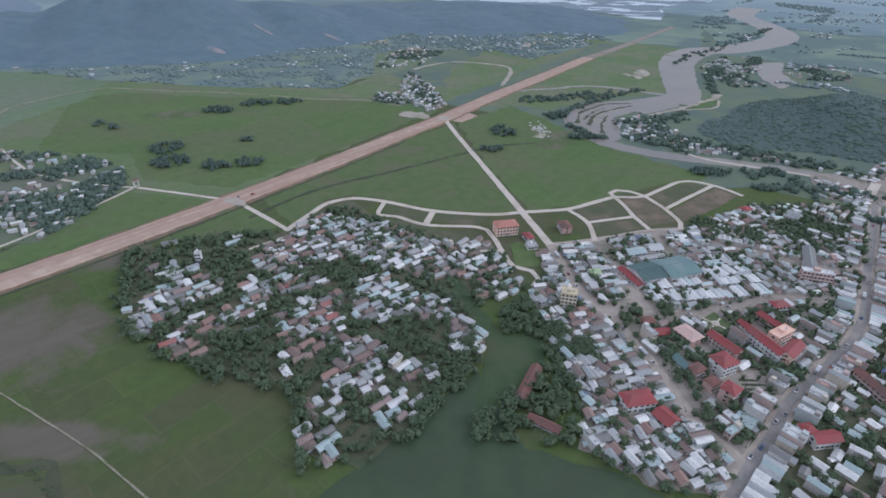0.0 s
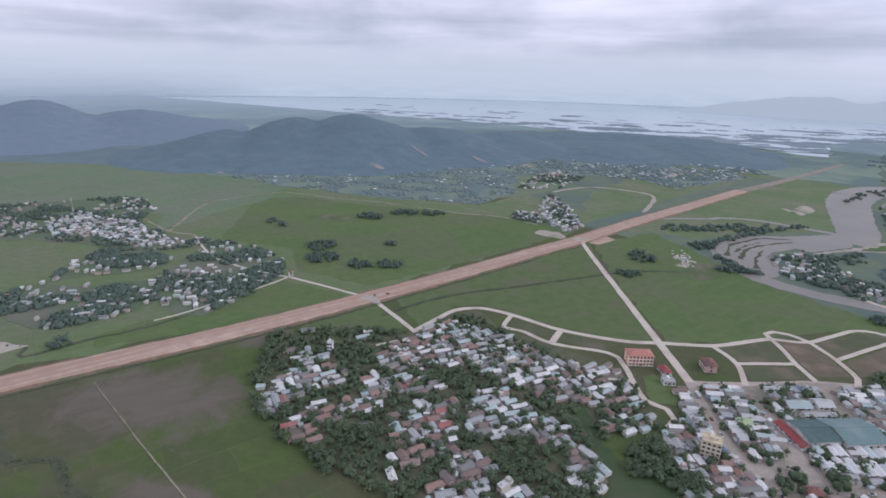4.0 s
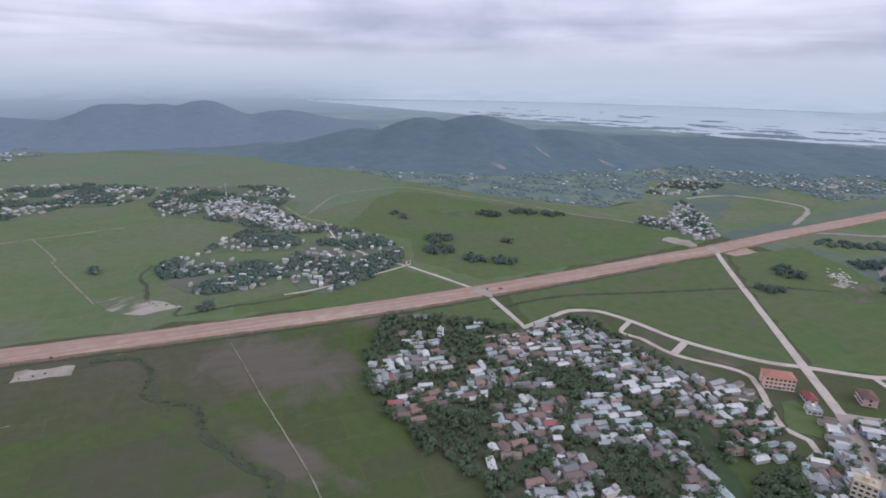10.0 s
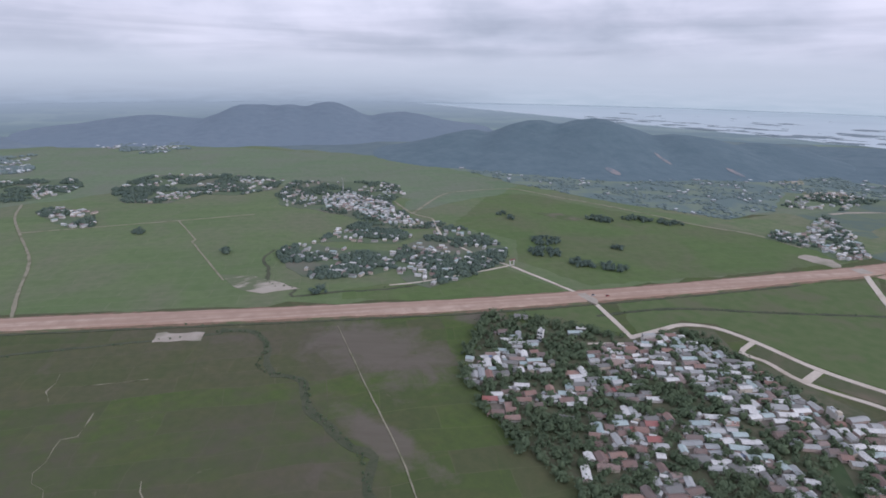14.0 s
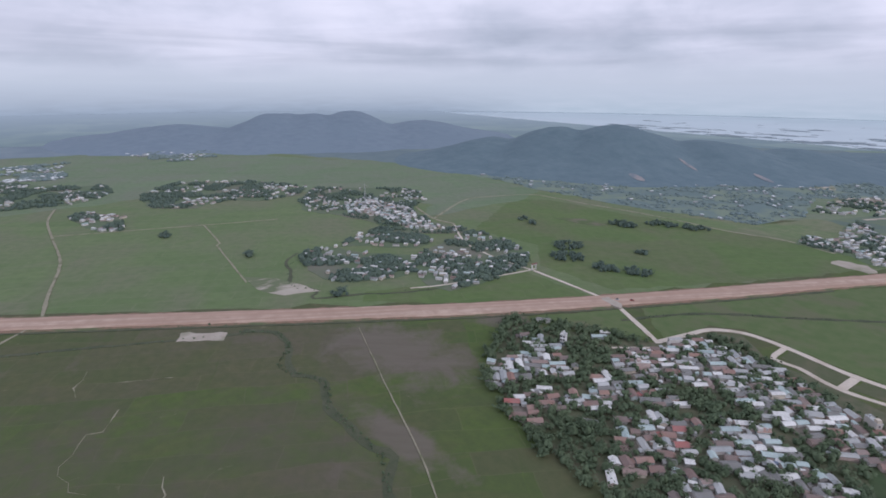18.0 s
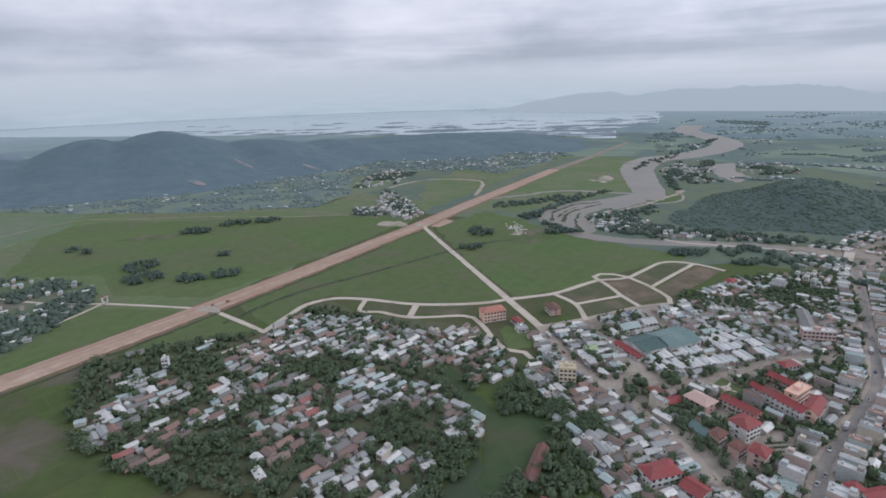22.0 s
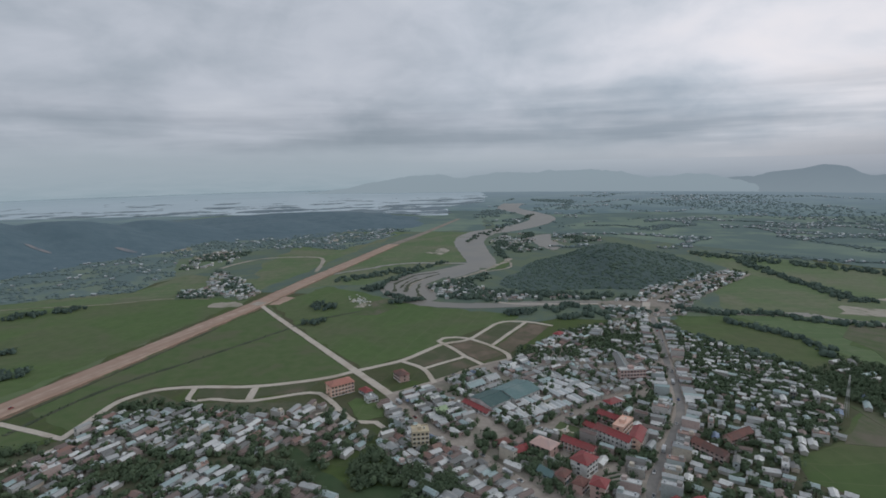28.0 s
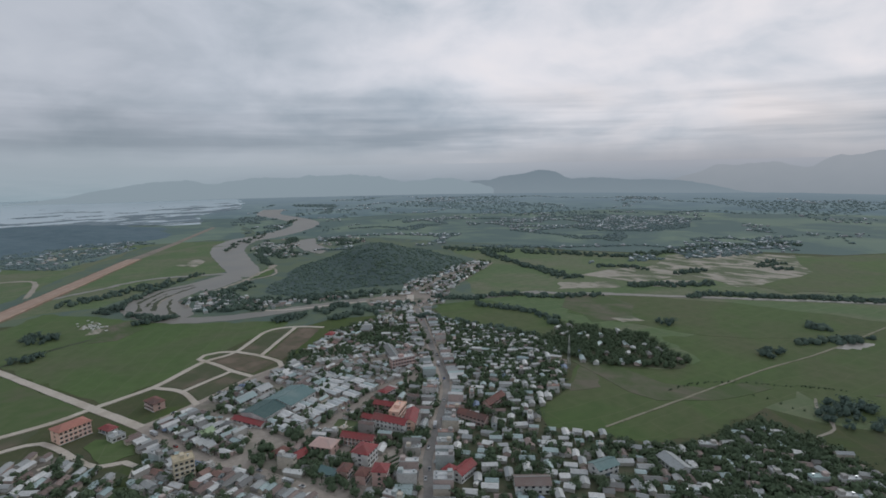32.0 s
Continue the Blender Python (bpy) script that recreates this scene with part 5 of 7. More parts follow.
ribbon("ditch", [(-551, 21), (-531, 57), (-470, 147), (-433, 202)], 4, 0.15, M_STREAM, "dark overgrown field drain", "ditch", 1.0)
patch("lawn", [(63, 428), (72, 435), (91, 416), (86, 391), (66, 391)], 0.3, M_LUSH, "bright green lawn beside the offices", "garden", rag=1.5)
patch("garden", [(194, 318), (213, 333), (221, 318), (205, 302)], 0.3, M_LUSH, "clipped public garden", "garden", rag=0.5)

for path in ([(-460, 84), (-448, 78), (-440, 70), (-432, 69), (-424, 67)], [(-385, 84), (-372, 74), (-365, 68), (-369, 60), (-362, 54), (-352, 48), (-346, 40), (-337, 37), (-326, 40), (-318, 38), (-308, 44)], [(-292, 79), (-284, 75), (-276, 74), (-269, 66)], [(-428, 91), (-421, 100), (-415, 108), (-402, 127)]):
    ribbon("footpath", path, 0.55, 0.16, M_PATH, "thin winding sandy footpath in the paddies", "path", 0.5)
patch("pond", [(724, 1314), (805, 1324), (735, 1204), (722, 1150), (714, 1100), (654, 1065), (662, 1148)], 0.41, M_RIVER, "broad muddy pond behind the knoll", "water", rag=4)
patch("marsh", [(371, 1161), (455, 1233), (438, 1170), (393, 1115)], 0.42, M_FLATS, "pale marshy flat by the river", "bank", rag=5)
patch("bare_sand", [(-282, 1519), (-161, 1513), (-149, 1444), (-259, 1450)], 0.43, M_FLATS, "pale bare quarry floor", "ground", rag=5)
ribbon("lane", [(-69, 1149), (-39, 1193), (15, 1236), (87, 1226), (136, 1188), (124, 1097), (105, 1030)], 8, 0.44, M_SAND, "broad graded earth track", wobble=1.4)
patch("bare_sand", [(-136, 1351), (-50, 1429), (-44, 1366), (-129, 1288)], 0.44, M_FLATS, "pale graded plots behind the village", "ground", rag=6)
patch("bare_sand", [(161, 1440), (245, 1540), (290, 1560), (280, 1500), (182, 1408)], 0.44, M_FLATS, "pale cleared strip at the foot of the woods", "ground", rag=6)
patch("meadow", [(398, 906), (435, 933), (494, 997), (483, 950), (456, 916)], 0.45, M_LUSH, "bright grass on the river's inner bank", "field", rag=2)
ribbon("sand_loop", [(332, 861), (390, 893), (458, 912), (486, 950), (500, 1004)], 4, 0.5, M_SAND, "sandy track on the river's inner bank", "path", wobble=0.8)


# ---- building kit ----
def box(x0, x1, y0, y1, z0, z1):
    v = [(x0, y0, z0), (x1, y0, z0), (x1, y1, z0), (x0, y1, z0), (x0, y0, z1), (x1, y0, z1), (x1, y1, z1), (x0, y1, z1)]
    f = [(0, 3, 2, 1), (4, 5, 6, 7), (0, 1, 5, 4), (1, 2, 6, 5), (2, 3, 7, 6), (3, 0, 4, 7)]
    return v, f


def join(*pieces):
    vs, fs = [], []
    for v, f in pieces:
        k = len(vs)
        vs += v
        fs += [tuple(i + k for i in q) for q in f]
    return vs, fs


def gable_walls(l, w, h, rise):
    """Four walls with gables, ridge along x."""
    a, b = l / 2, w / 2
    v = [(-a, -b, -0.3), (a, -b, -0.3), (a, b, -0.3), (-a, b, -0.3), (-a, -b, h), (a, -b, h), (a, b, h), (-a, b, h), (-a, 0, h + rise), (a, 0, h + rise)]
    return v, [(0, 1, 5, 4), (2, 3, 7, 6), (1, 2, 6, 9, 5), (3, 0, 4, 8, 7), (4, 5, 9, 8), (6, 7, 8, 9)]


def gable_roof(l, w, h, rise, eave=0.6, thick=0.14):
    a, b = l / 2 + eave * 0.7, w / 2 + eave
    low = h - rise * eave / (w / 2)
    top = h + rise
    v = []
    for t in (thick, 0.02):
        v += [(-a, -b, low + t), (a, -b, low + t), (a, 0, top + t), (-a, 0, top + t), (a, b, low + t), (-a, b, low + t)]
    f = [(0, 1, 2, 3), (3, 2, 4, 5), (6, 9, 8, 7), (9, 11, 10, 8), (0, 6, 7, 1), (4, 10, 11, 5), (1, 7, 8, 2), (2, 8, 10, 4), (3, 9, 6, 0), (5, 11, 9, 3)]
    return v, f


def hip_roof(l, w, h, rise, eave=0.8, thick=0.18):
    a, b = l / 2 + eave, w / 2 + eave
    r = max(0.3, a - b * 0.9)
    v = [(-a, -b, h), (a, -b, h), (a, b, h), (-a, b, h), (-a, -b, h + thick), (a, -b, h + thick), (a, b, h + thick), (-a, b, h + thick), (-r, 0, h + thick + rise), (r, 0, h + thick + rise)]
    return v, [(3, 2, 1, 0), (0, 1, 5, 4), (1, 2, 6, 5), (2, 3, 7, 6), (3, 0, 4, 7), (4, 5, 9, 8), (5, 6, 9), (6, 7, 8, 9), (7, 4, 8)]


def flat_roof(l, w, h, parapet=0.7):
    """A slab with a parapet round it."""
    a, b, t = l / 2 + 0.15, w / 2 + 0.15, 0.2
    return join(box(-a, a, -b, b, h, h + 0.25), box(-a, a, -b, -b + t, h + 0.254, h + parapet), box(-a, a, b - t, b, h + 0.254, h + parapet),
                box(-a, -a + t, -b + t, b - t, h + 0.254, h + parapet), box(a - t, a, -b + t, b - t, h + 0.254, h + parapet))


def drum(r, h, k=10):
    v = [(r * math.cos(2 * math.pi * i / k), r * math.sin(2 * math.pi * i / k), z) for z in (0, h) for i in range(k)]
    f = [tuple(range(k, 2 * k)), tuple(range(k - 1, -1, -1))] + [(i, (i + 1) % k, k + (i + 1) % k, k + i) for i in range(k)]
    return v, f


WINDOW = mesh_of("window", *box(-0.6, 0.6, -0.05, 0.08, 0, 1.3), M_GLASS)
WIDE_WINDOW = mesh_of("window", *box(-0.9, 0.9, -0.05, 0.08, 0, 1.5), M_GLASS)
DOOR = mesh_of("door", *box(-0.6, 0.6, -0.05, 0.1, -0.1, 2.2), M_DOOR)
SHUTTER = mesh_of("door", *box(-1.5, 1.5, -0.05, 0.1, -0.1, 2.6), M_DOOR)
TANK = mesh_of("water_tank", *drum(0.7, 1.5), M_TANK)
FRAME = mesh_of("window_sill", *box(-1.0, 1.0, -0.16, 0.05, -0.1, -0.003), M_WHITE)


def tin_house(l, w, h, rise, label, roof=None, porch=False):
    roof = roof or M_TIN
    ob = thing("house", label, "house", "houses")
    part("wall", mesh_of("wall", *gable_walls(l, w, h, rise), M_WALL), ob)
    part("roof", mesh_of("roof", *gable_roof(l, w, h, rise), roof), ob)
    part("door", DOOR, ob, m=pose(l / 2, 0, 0, 0, 0, 90))
    part("window", WINDOW, ob, m=pose(0, -w / 2, 1.0))
    part("window", WINDOW, ob, m=pose(l * 0.25, w / 2, 1.0, 0, 0, 180))
    if porch:
        v = [(l / 2 + 0.5, -w / 2, h - 0.35), (l / 2 + 3.2, -w / 2, h - 0.95), (l / 2 + 3.2, w / 2, h - 0.95), (l / 2 + 0.5, w / 2, h - 0.35)]
        v += [(x, y, z - 0.12) for x, y, z in v]
        part("porch_roof", mesh_of("porch_roof", v, [(0, 1, 2, 3), (7, 6, 5, 4), (0, 4, 5, 1), (1, 5, 6, 2), (2, 6, 7, 3), (3, 7, 4, 0)], roof), ob)
        post = mesh_of("post", *box(-0.08, 0.08, -0.08, 0.08, -0.2, h - 1.05), M_WALL)
        for s in (-1, 1):
            part("post", post, ob, m=pose(l / 2 + 3.0, s * (w / 2 - 0.2), 0))
    return ob


def town_house(l, w, floors, label, roof_kind="flat"):
    h = 3.1 * floors
    ob = thing("town_house", label, "house", "town houses")
    a, b = l / 2, w / 2
    if roof_kind == "flat":
        part("wall", mesh_of("wall", *box(-a, a, -b, b, -0.3, h - 0.002), M_WALL), ob)
        part("roof", mesh_of("roof", *flat_roof(l, w, h), M_FLAT), ob)
        part("stair_head", mesh_of("stair_head", *box(-a + 0.6, -a + 3.6, -b + 0.5, b - 0.5, h + 0.26, h + 2.6), M_WALL), ob)
        part("water_tank", TANK, ob, "steel water tank", m=pose(a - 1.8, 0, h + 0.26))
    else:
        part("wall", mesh_of("wall", *gable_walls(l, w, h, 1.1), M_WALL), ob)
        part("roof", mesh_of("roof", *gable_roof(l, w, h, 1.1, 0.3), M_TIN), ob)
    part("door", SHUTTER, ob, m=pose(a, 0, 0, 0, 0, 90))
    for f in range(1, floors):
        for s in (-1, 1):
            part("window", WINDOW, ob, m=pose(a, s * w * 0.24, 3.1 * f + 0.9, 0, 0, 90))
    part("window", WINDOW, ob, m=pose(-a, 0, 3.1 * (floors - 1) + 0.9, 0, 0, -90))
    return ob


def away(ob):
    """Takes a model out again, once its copies stand."""
    for o in (*ob.children_recursive, ob):
        bpy.data.objects.remove(o)


def public_building(name, x, y, l, w, floors, turn, roof, roof_mat, wall_mat, label, category, bays=6, rise=2.2, storey=3.6, gallery=False):
    """A larger building with its rows of windows, plinth and storey bands."""
    l, w, storey = l * 0.8, w * 0.8, storey * 0.9
    h = storey * floors
    ob = thing(name, label, category, x=x, y=y, turn=turn)
    a, b = l / 2, w / 2
    if roof == "gable":
        part("wall", mesh_of("wall", *gable_walls(l, w, h, rise), wall_mat), ob)
        part("roof", mesh_of("roof", *gable_roof(l, w, h, rise, 1.0, 0.2), roof_mat), ob)
        part("ridge", mesh_of("ridge", *box(-a - 0.7, a + 0.7, -0.25, 0.25, h + rise + 0.15, h + rise + 0.34), roof_mat), ob)
    else:
        part("wall", mesh_of("wall", *box(-a, a, -b, b, -0.3, h - 0.002), wall_mat), ob)
        if roof == "hip":
            part("roof", mesh_of("roof", *hip_roof(l, w, h, rise), roof_mat), ob)
        else:
            part("roof", mesh_of("roof", *flat_roof(l, w, h, 1.0), roof_mat), ob)
            part("stair_head", mesh_of("stair_head", *box(-a * 0.3, a * 0.1, -b * 0.5, b * 0.5, h + 0.26, h + 3.0), wall_mat), ob)
            part("water_tank", TANK, ob, "steel water tank", m=pose(a * 0.5, 0, h + 0.26))
    part("plinth", mesh_of("plinth", *box(-a - 0.3, a + 0.3, -b - 0.3, -b - 0.003, -0.3, 0.5), M_WHITE), ob)
    part("plinth", mesh_of("plinth", *box(-a - 0.3, a + 0.3, b + 0.003, b + 0.3, -0.3, 0.5), M_WHITE), ob)
    for f in range(floors):
        if f:
            part("storey_band", mesh_of("storey_band", *box(-a - 0.12, a + 0.12, -b - 0.2, -b - 0.003, storey * f - 0.15, storey * f + 0.15), M_WHITE), ob)
            part("storey_band", mesh_of("storey_band", *box(-a - 0.12, a + 0.12, b + 0.003, b + 0.2, storey * f - 0.15, storey * f + 0.15), M_WHITE), ob)
        for i in range(bays):
            u = (i + 0.5) / bays * l - a
            for s, r in ((-1, 0), (1, 180)):
                win = part("window", WIDE_WINDOW, ob, m=pose(u, s * b, storey * f + 1.1, 0, 0, r))
                if bays * floors <= 12:
                    part("window_sill", FRAME, win)
        for s, r in ((-1, -90), (1, 90)):
            if w > 7:
                part("window", WIDE_WINDOW, ob, m=pose(s * a, 0, storey * f + 1.1, 0, 0, r))
    part("door", SHUTTER, ob, m=pose(0.0, -b - 0.02, 0))
    if gallery:
        for i in range(bays + 1):
            u = i / bays * (l - 0.4) - a + 0.2
            part("column", mesh_of("column", *box(u - 0.18, u + 0.18, -b - 2.0, -b - 1.64, -0.2, h - 0.02), M_WHITE), ob)
    BUILT.block(x, y, l + 3, w + 3, turn)
    return ob


# ---- the public buildings of the town ----
public_building("office_building", 61, 453, 27, 16, 3, 14, "hip", material("salmon_roof", mottled((0.47, 0.22, 0.17), (0.41, 0.19, 0.15), 0.8, 0.1, (0.36, 0.19, 0.15)), 0.8), M_ORANGE, "three-storey orange building with a dull red hipped roof", "building", 7, 3.0)
public_building("annex", 82, 442, 14, 9, 1, -70, "hip", M_RED, M_WHITE, "low white annex under a red hipped roof", "building", 3)
public_building("annex", 83, 425, 12, 10, 1, 12, "flat", M_FLAT, M_WHITE, "low white flat-roofed annex on the green", "building", 3)
public_building("office_building", 120, 461, 18, 12, 2, 100, "hip", M_BRICKRED, M_PINK, "two-storey pinkish building with a red roof", "building", 5, 2.4)
public_building("market_hall", 204, 390, 39, 34, 1, 20, "gable", M_TEAL, M_WHITE, "large market hall under a pale teal sheet roof", "hall", 6, 3.0, 6.0)
public_building("market_hall", 176, 382, 30, 30, 1, 20, "gable", M_DARKTEAL, M_WHITE, "market hall under a dark green sheet roof", "hall", 5, 2.4, 6.0)
public_building("market_wing", 161, 376, 36, 7, 1, -70, "gable", M_RED, M_WHITE, "narrow market wing with a red roof", "hall", 6, 1.4)
public_building("shed", 177, 419, 22, 13, 1, 17, "gable", M_TIN, M_WHITE, "low white-walled shed with a pale sheet roof", "shed", 4)
public_building("shed", 197, 427, 16, 14, 1, 17, "gable", M_TIN, M_WHITE, "low white-walled shed with a pale sheet roof", "shed", 3)
public_building("shed", 189, 410, 30, 7, 1, 17, "gable", M_TIN, M_WHITE, "long low shed with a pale sheet roof", "shed", 6, 1.4)
public_building("office_building", 100, 338, 15, 12, 4, -12, "flat", M_YELLOW, M_YELLOW, "four-storey cream-yellow flat-roofed building", "building", 4)
public_building("shed", 131, 382, 12, 10, 1, 10, "gable", material("lime_sheet", mottled((0.40, 0.50, 0.30), (0.36, 0.45, 0.28), 0.5)), M_WHITE, "small house with a lime green sheet roof", "house", 3)
public_building("school_block", 201, 290, 30, 9, 2, -62, "gable", M_RED, M_PINK, "long two-storey school block with a red roof", "school", 8, 2.0, gallery=True)
public_building("school_hall", 190, 268, 17, 15, 3, 24, "hip", M_RED, M_WHITE, "tall white pavilion with a bright red hipped roof", "school", 4, 3.4)
public_building("school_block", 229, 288, 34, 10, 3, -70, "gable", M_RED, M_WHITE, "three-storey school block with a red roof", "school", 8, 2.2, gallery=True)
public_building("school_block", 243, 281, 26, 10, 3, 40, "gable", M_RED, M_ORANGE, "three-storey orange school block with a red roof", "school", 6, 2.2, gallery=True)
public_building("school_block", 245, 299, 24, 10, 3, 30, "flat", M_ORANGE, M_ORANGE, "three-storey orange flat-roofed school wing", "school", 6)
public_building("school_block", 230, 310, 24, 7, 1, -70, "gable", M_RED, M_WHITE, "low white school wing with a red roof", "school", 5, 1.6)
public_building("school_block", 248, 316, 26, 7, 2, -66, "gable", M_RED, M_PINK, "two-storey school wing with a red roof", "school", 6, 1.8)
public_building("school_hall", 183, 242, 12, 11, 3, 38, "hip", M_RED, M_PINK, "three-storey pink pavilion with a red roof", "school", 3, 2.6)
public_building("villa", 171, 263, 11, 8, 2, 30, "hip", M_BRICKRED, M_PINK, "two-storey pink villa with a dull red roof", "house", 3)
public_building("villa", 176, 251, 11, 8, 2, 30, "hip", M_BRICKRED, M_PINK, "two-storey pink villa with a dull red roof", "house", 3)
public_building("villa", 265, 337, 16, 10, 2, 10, "hip", M_RED, M_WHITE, "two-storey white house with a red hipped roof", "house", 4)
public_building("villa", 156, 317, 11, 9, 1, 10, "hip", M_BRICKRED, M_PINK, "low pink house with a dull red roof", "house", 3)
public_building("villa", 160, 304, 18, 8, 1, 8, "gable", M_RED, M_WHITE, "low house with a long red roof", "house", 4)
public_building("temple_hall", 179, 299, 20, 15, 2, -62, "hip", M_PINK, M_PINK, "pink two-storey hall with a pale hipped roof", "hall", 4, 3.0)
public_building("cinema_hall", 123, 235, 24, 14, 2, 12, "hip", M_RED, M_WHITE, "white hall with a bright red hipped roof", "hall", 5, 3.0)
public_building("warehouse", 137, 223, 15, 13, 1, -60, "gable", M_RED, M_WHITE, "low warehouse with a bright red roof", "warehouse", 3, 2.2, 4.5)
public_building("shed", 165, 272, 15, 7, 1, -72, "gable", M_TEAL, M_WHITE, "small shed with a pale green roof", "shed", 3)
public_building("barn", 58, 250, 40, 7.5, 1, 63, "gable", M_BRICKRED, M_WALL, "long old barn with a dull red tiled roof", "barn", 7, 2.2)
public_building("barn", 63, 217, 24, 6, 1, -31, "gable", M_BRICKRED, M_WALL, "low old barn with a dull brown roof", "barn", 5, 1.6)
public_building("villa", 223, 209, 20, 9, 2, 8, "gable", M_RED, M_WHITE, "white two-storey building with a red roof", "building", 5)
public_building("villa", 216, 214, 9, 9, 2, 8, "hip", M_RED, M_WHITE, "white corner wing with a red roof", "building", 2)
public_building("school_block", 281, 253, 30, 8, 2, -80, "gable", M_BRICKRED, M_PINK, "two-storey pink school block with a brown-red roof", "school", 7)
public_building("school_block", 314, 260, 30, 8, 2, 8, "gable", M_BRICKRED, M_PINK, "two-storey pink school block with a brown-red roof", "school", 7)
public_building("hall", 334, 414, 50, 11, 1, 63, "gable", M_TIN, M_WHITE, "long white hall with a pale sheet roof", "hall", 8, 2.0, 5.0)
public_building("school_block", 320, 381, 30, 9, 3, -16, "flat", M_FLAT, M_PINK, "three-storey pinkish school block", "school", 8)
public_building("villa", 320, 507, 14, 10, 2, 30, "hip", M_RED, M_WHITE, "white house with a bright red roof", "house", 3)
public_building("tower_house", -209, 386, 6, 6, 3, 10, "flat", M_FLAT, M_WHITE, "tall narrow white tower house among trees", "house", 2)
public_building("warehouse", 241, 170, 26, 13, 2, -45, "gable", M_TIN, M_WHITE, "big white warehouse with a pale roof", "warehouse", 5, 2.0)
public_building("warehouse", 287, 148, 20, 12, 2, -20, "gable", M_TEAL, M_WHITE, "pale teal-roofed two-storey building", "warehouse", 4, 2.0)
public_building("warehouse", 323, 118, 24, 13, 1, 60, "gable", M_TIN, M_WHITE, "long warehouse with a pale sheet roof", "warehouse", 5, 2.0, 5.0)


def garden_beds():
    """The clipped beds and the round basin of the public garden, and the school's planted yard."""
    basin = thing("fountain", "round pale fountain basin in the garden", "fountain", x=208, y=318)
    part("basin", mesh_of("basin", *drum(3.2, 0.9, 16), M_CONCRETE), basin)
    part("pillar", mesh_of("pillar", *drum(0.7, 2.4, 10), M_WHITE), basin)
    for k in range(4):
        a = radians(45 + 90 * k)
        path = thing("garden_path", "pale curved garden path", "path", "garden paths", 208 + 6.5 * math.cos(a), 318 + 6.5 * math.sin(a), 45 + 90 * k, 0.3)
        part("slab", mesh_of("slab", *box(-3.4, 3.4, -0.7, 0.7, -0.2, 0.1), M_CONCRETE), path)
    rng = random.Random(4)
    vs, fs = [], []
    for i in range(26):
        x, y = 198 + 2.6 * (i % 7), 246 + 4.0 * (i // 7)
        v, f = box(x, x + 2.0, y, y + 1.2, 0, rng.uniform(0.6, 1.2))
        k = len(vs)
        vs += v
        fs += [tuple(q + k for q in g) for g in f]
    tagged(new("hedge", mesh_of("hedge", vs, fs, M_LEAF)), "rows of clipped hedges in the school yard", "hedge", kind="stuff")


garden_beds()


def village_gate():
    gate = thing("village_gate", "white concrete village gate over the lane", "gate", x=-339, y=536, turn=-12)
    for s in (-1, 1):
        part("pillar", mesh_of("pillar", *box(-0.5, 0.5, s * 3.2 - 0.5, s * 3.2 + 0.5, 0, 6.5), M_WHITE), gate)
    part("lintel", mesh_of("lintel", *box(-0.6, 0.6, -4.4, 4.4, 6.5, 8.0), M_WHITE), gate)
    part("gate_roof", mesh_of("gate_roof", *[list(q) for q in gable_roof(9.5, 2.4, 8.0, 0.8, 0.5)], M_BRICKRED), gate, m=pose(0, 0, 0, 0, 0, 90))


village_gate()


# ---- trees ----
def crown_mesh(seed, r, h, base, lobes, leaves, size, up=0.7):
    """Many small bent leaf clumps over some lobes of uneven size."""
    rng = np.random.default_rng(seed)
    cs = np.c_[rng.normal(0, r * 0.42, lobes), rng.normal(0, r * 0.42, lobes), base + h * rng.uniform(0.2, 0.85, lobes)]
    rs = r * rng.uniform(0.38, 0.66, lobes)
    k = rng.integers(0, lobes, leaves)
    d = rng.normal(size=(leaves, 3))
    d[:, 2] = np.abs(d[:, 2]) * 0.9 - 0.15
    d /= np.linalg.norm(d, axis=1)[:, None]
    p = cs[k] + d * rs[k][:, None] * rng.uniform(0.75, 1.05, leaves)[:, None] * np.array([1, 1, 0.8])
    d = d + np.array([0, 0, up])
    d /= np.linalg.norm(d, axis=1)[:, None]
    t = np.cross(d, rng.normal(size=(leaves, 3)))
    t /= np.linalg.norm(t, axis=1)[:, None]
    b = np.cross(d, t)
    s = size * rng.uniform(0.6, 1.4, leaves)[:, None]
    v = np.stack([p - t * s - d * s * 0.25, p - b * s * 0.8, p + t * s - d * s * 0.25, p + b * s * 0.8 + d * s * 0.1], 1).reshape(-1, 3)
    f = np.arange(4 * leaves).reshape(-1, 4)
    return v, f


def trunk_mesh(h, r, seed):
    rng = random.Random(seed)
    vs, fs = [], []

    def limb(a, b, r0, r1):
        d = (b - a).normalized()
        u = d.orthogonal().normalized()
        w = d.cross(u)
        k = len(vs)
        for c, q in ((a, r0), (b, r1)):
            vs.extend(c + (u * math.cos(x) + w * math.sin(x)) * q for x in (0, 1.26, 2.51, 3.77, 5.03))
        fs.extend((k + i, k + (i + 1) % 5, k + 5 + (i + 1) % 5, k + 5 + i) for i in range(5))
    top = Vector((rng.uniform(-0.3, 0.3), rng.uniform(-0.3, 0.3), h * 0.6))
    limb(Vector((0, 0, -0.3)), top, r, r * 0.6)
    for i in range(4):
        a = 1.6 * i + rng.uniform(0, 0.6)
        limb(top * 0.8, top + Vector((math.cos(a) * h * 0.25, math.sin(a) * h * 0.25, h * 0.28)), r * 0.5, r * 0.15)
    return vs, fs


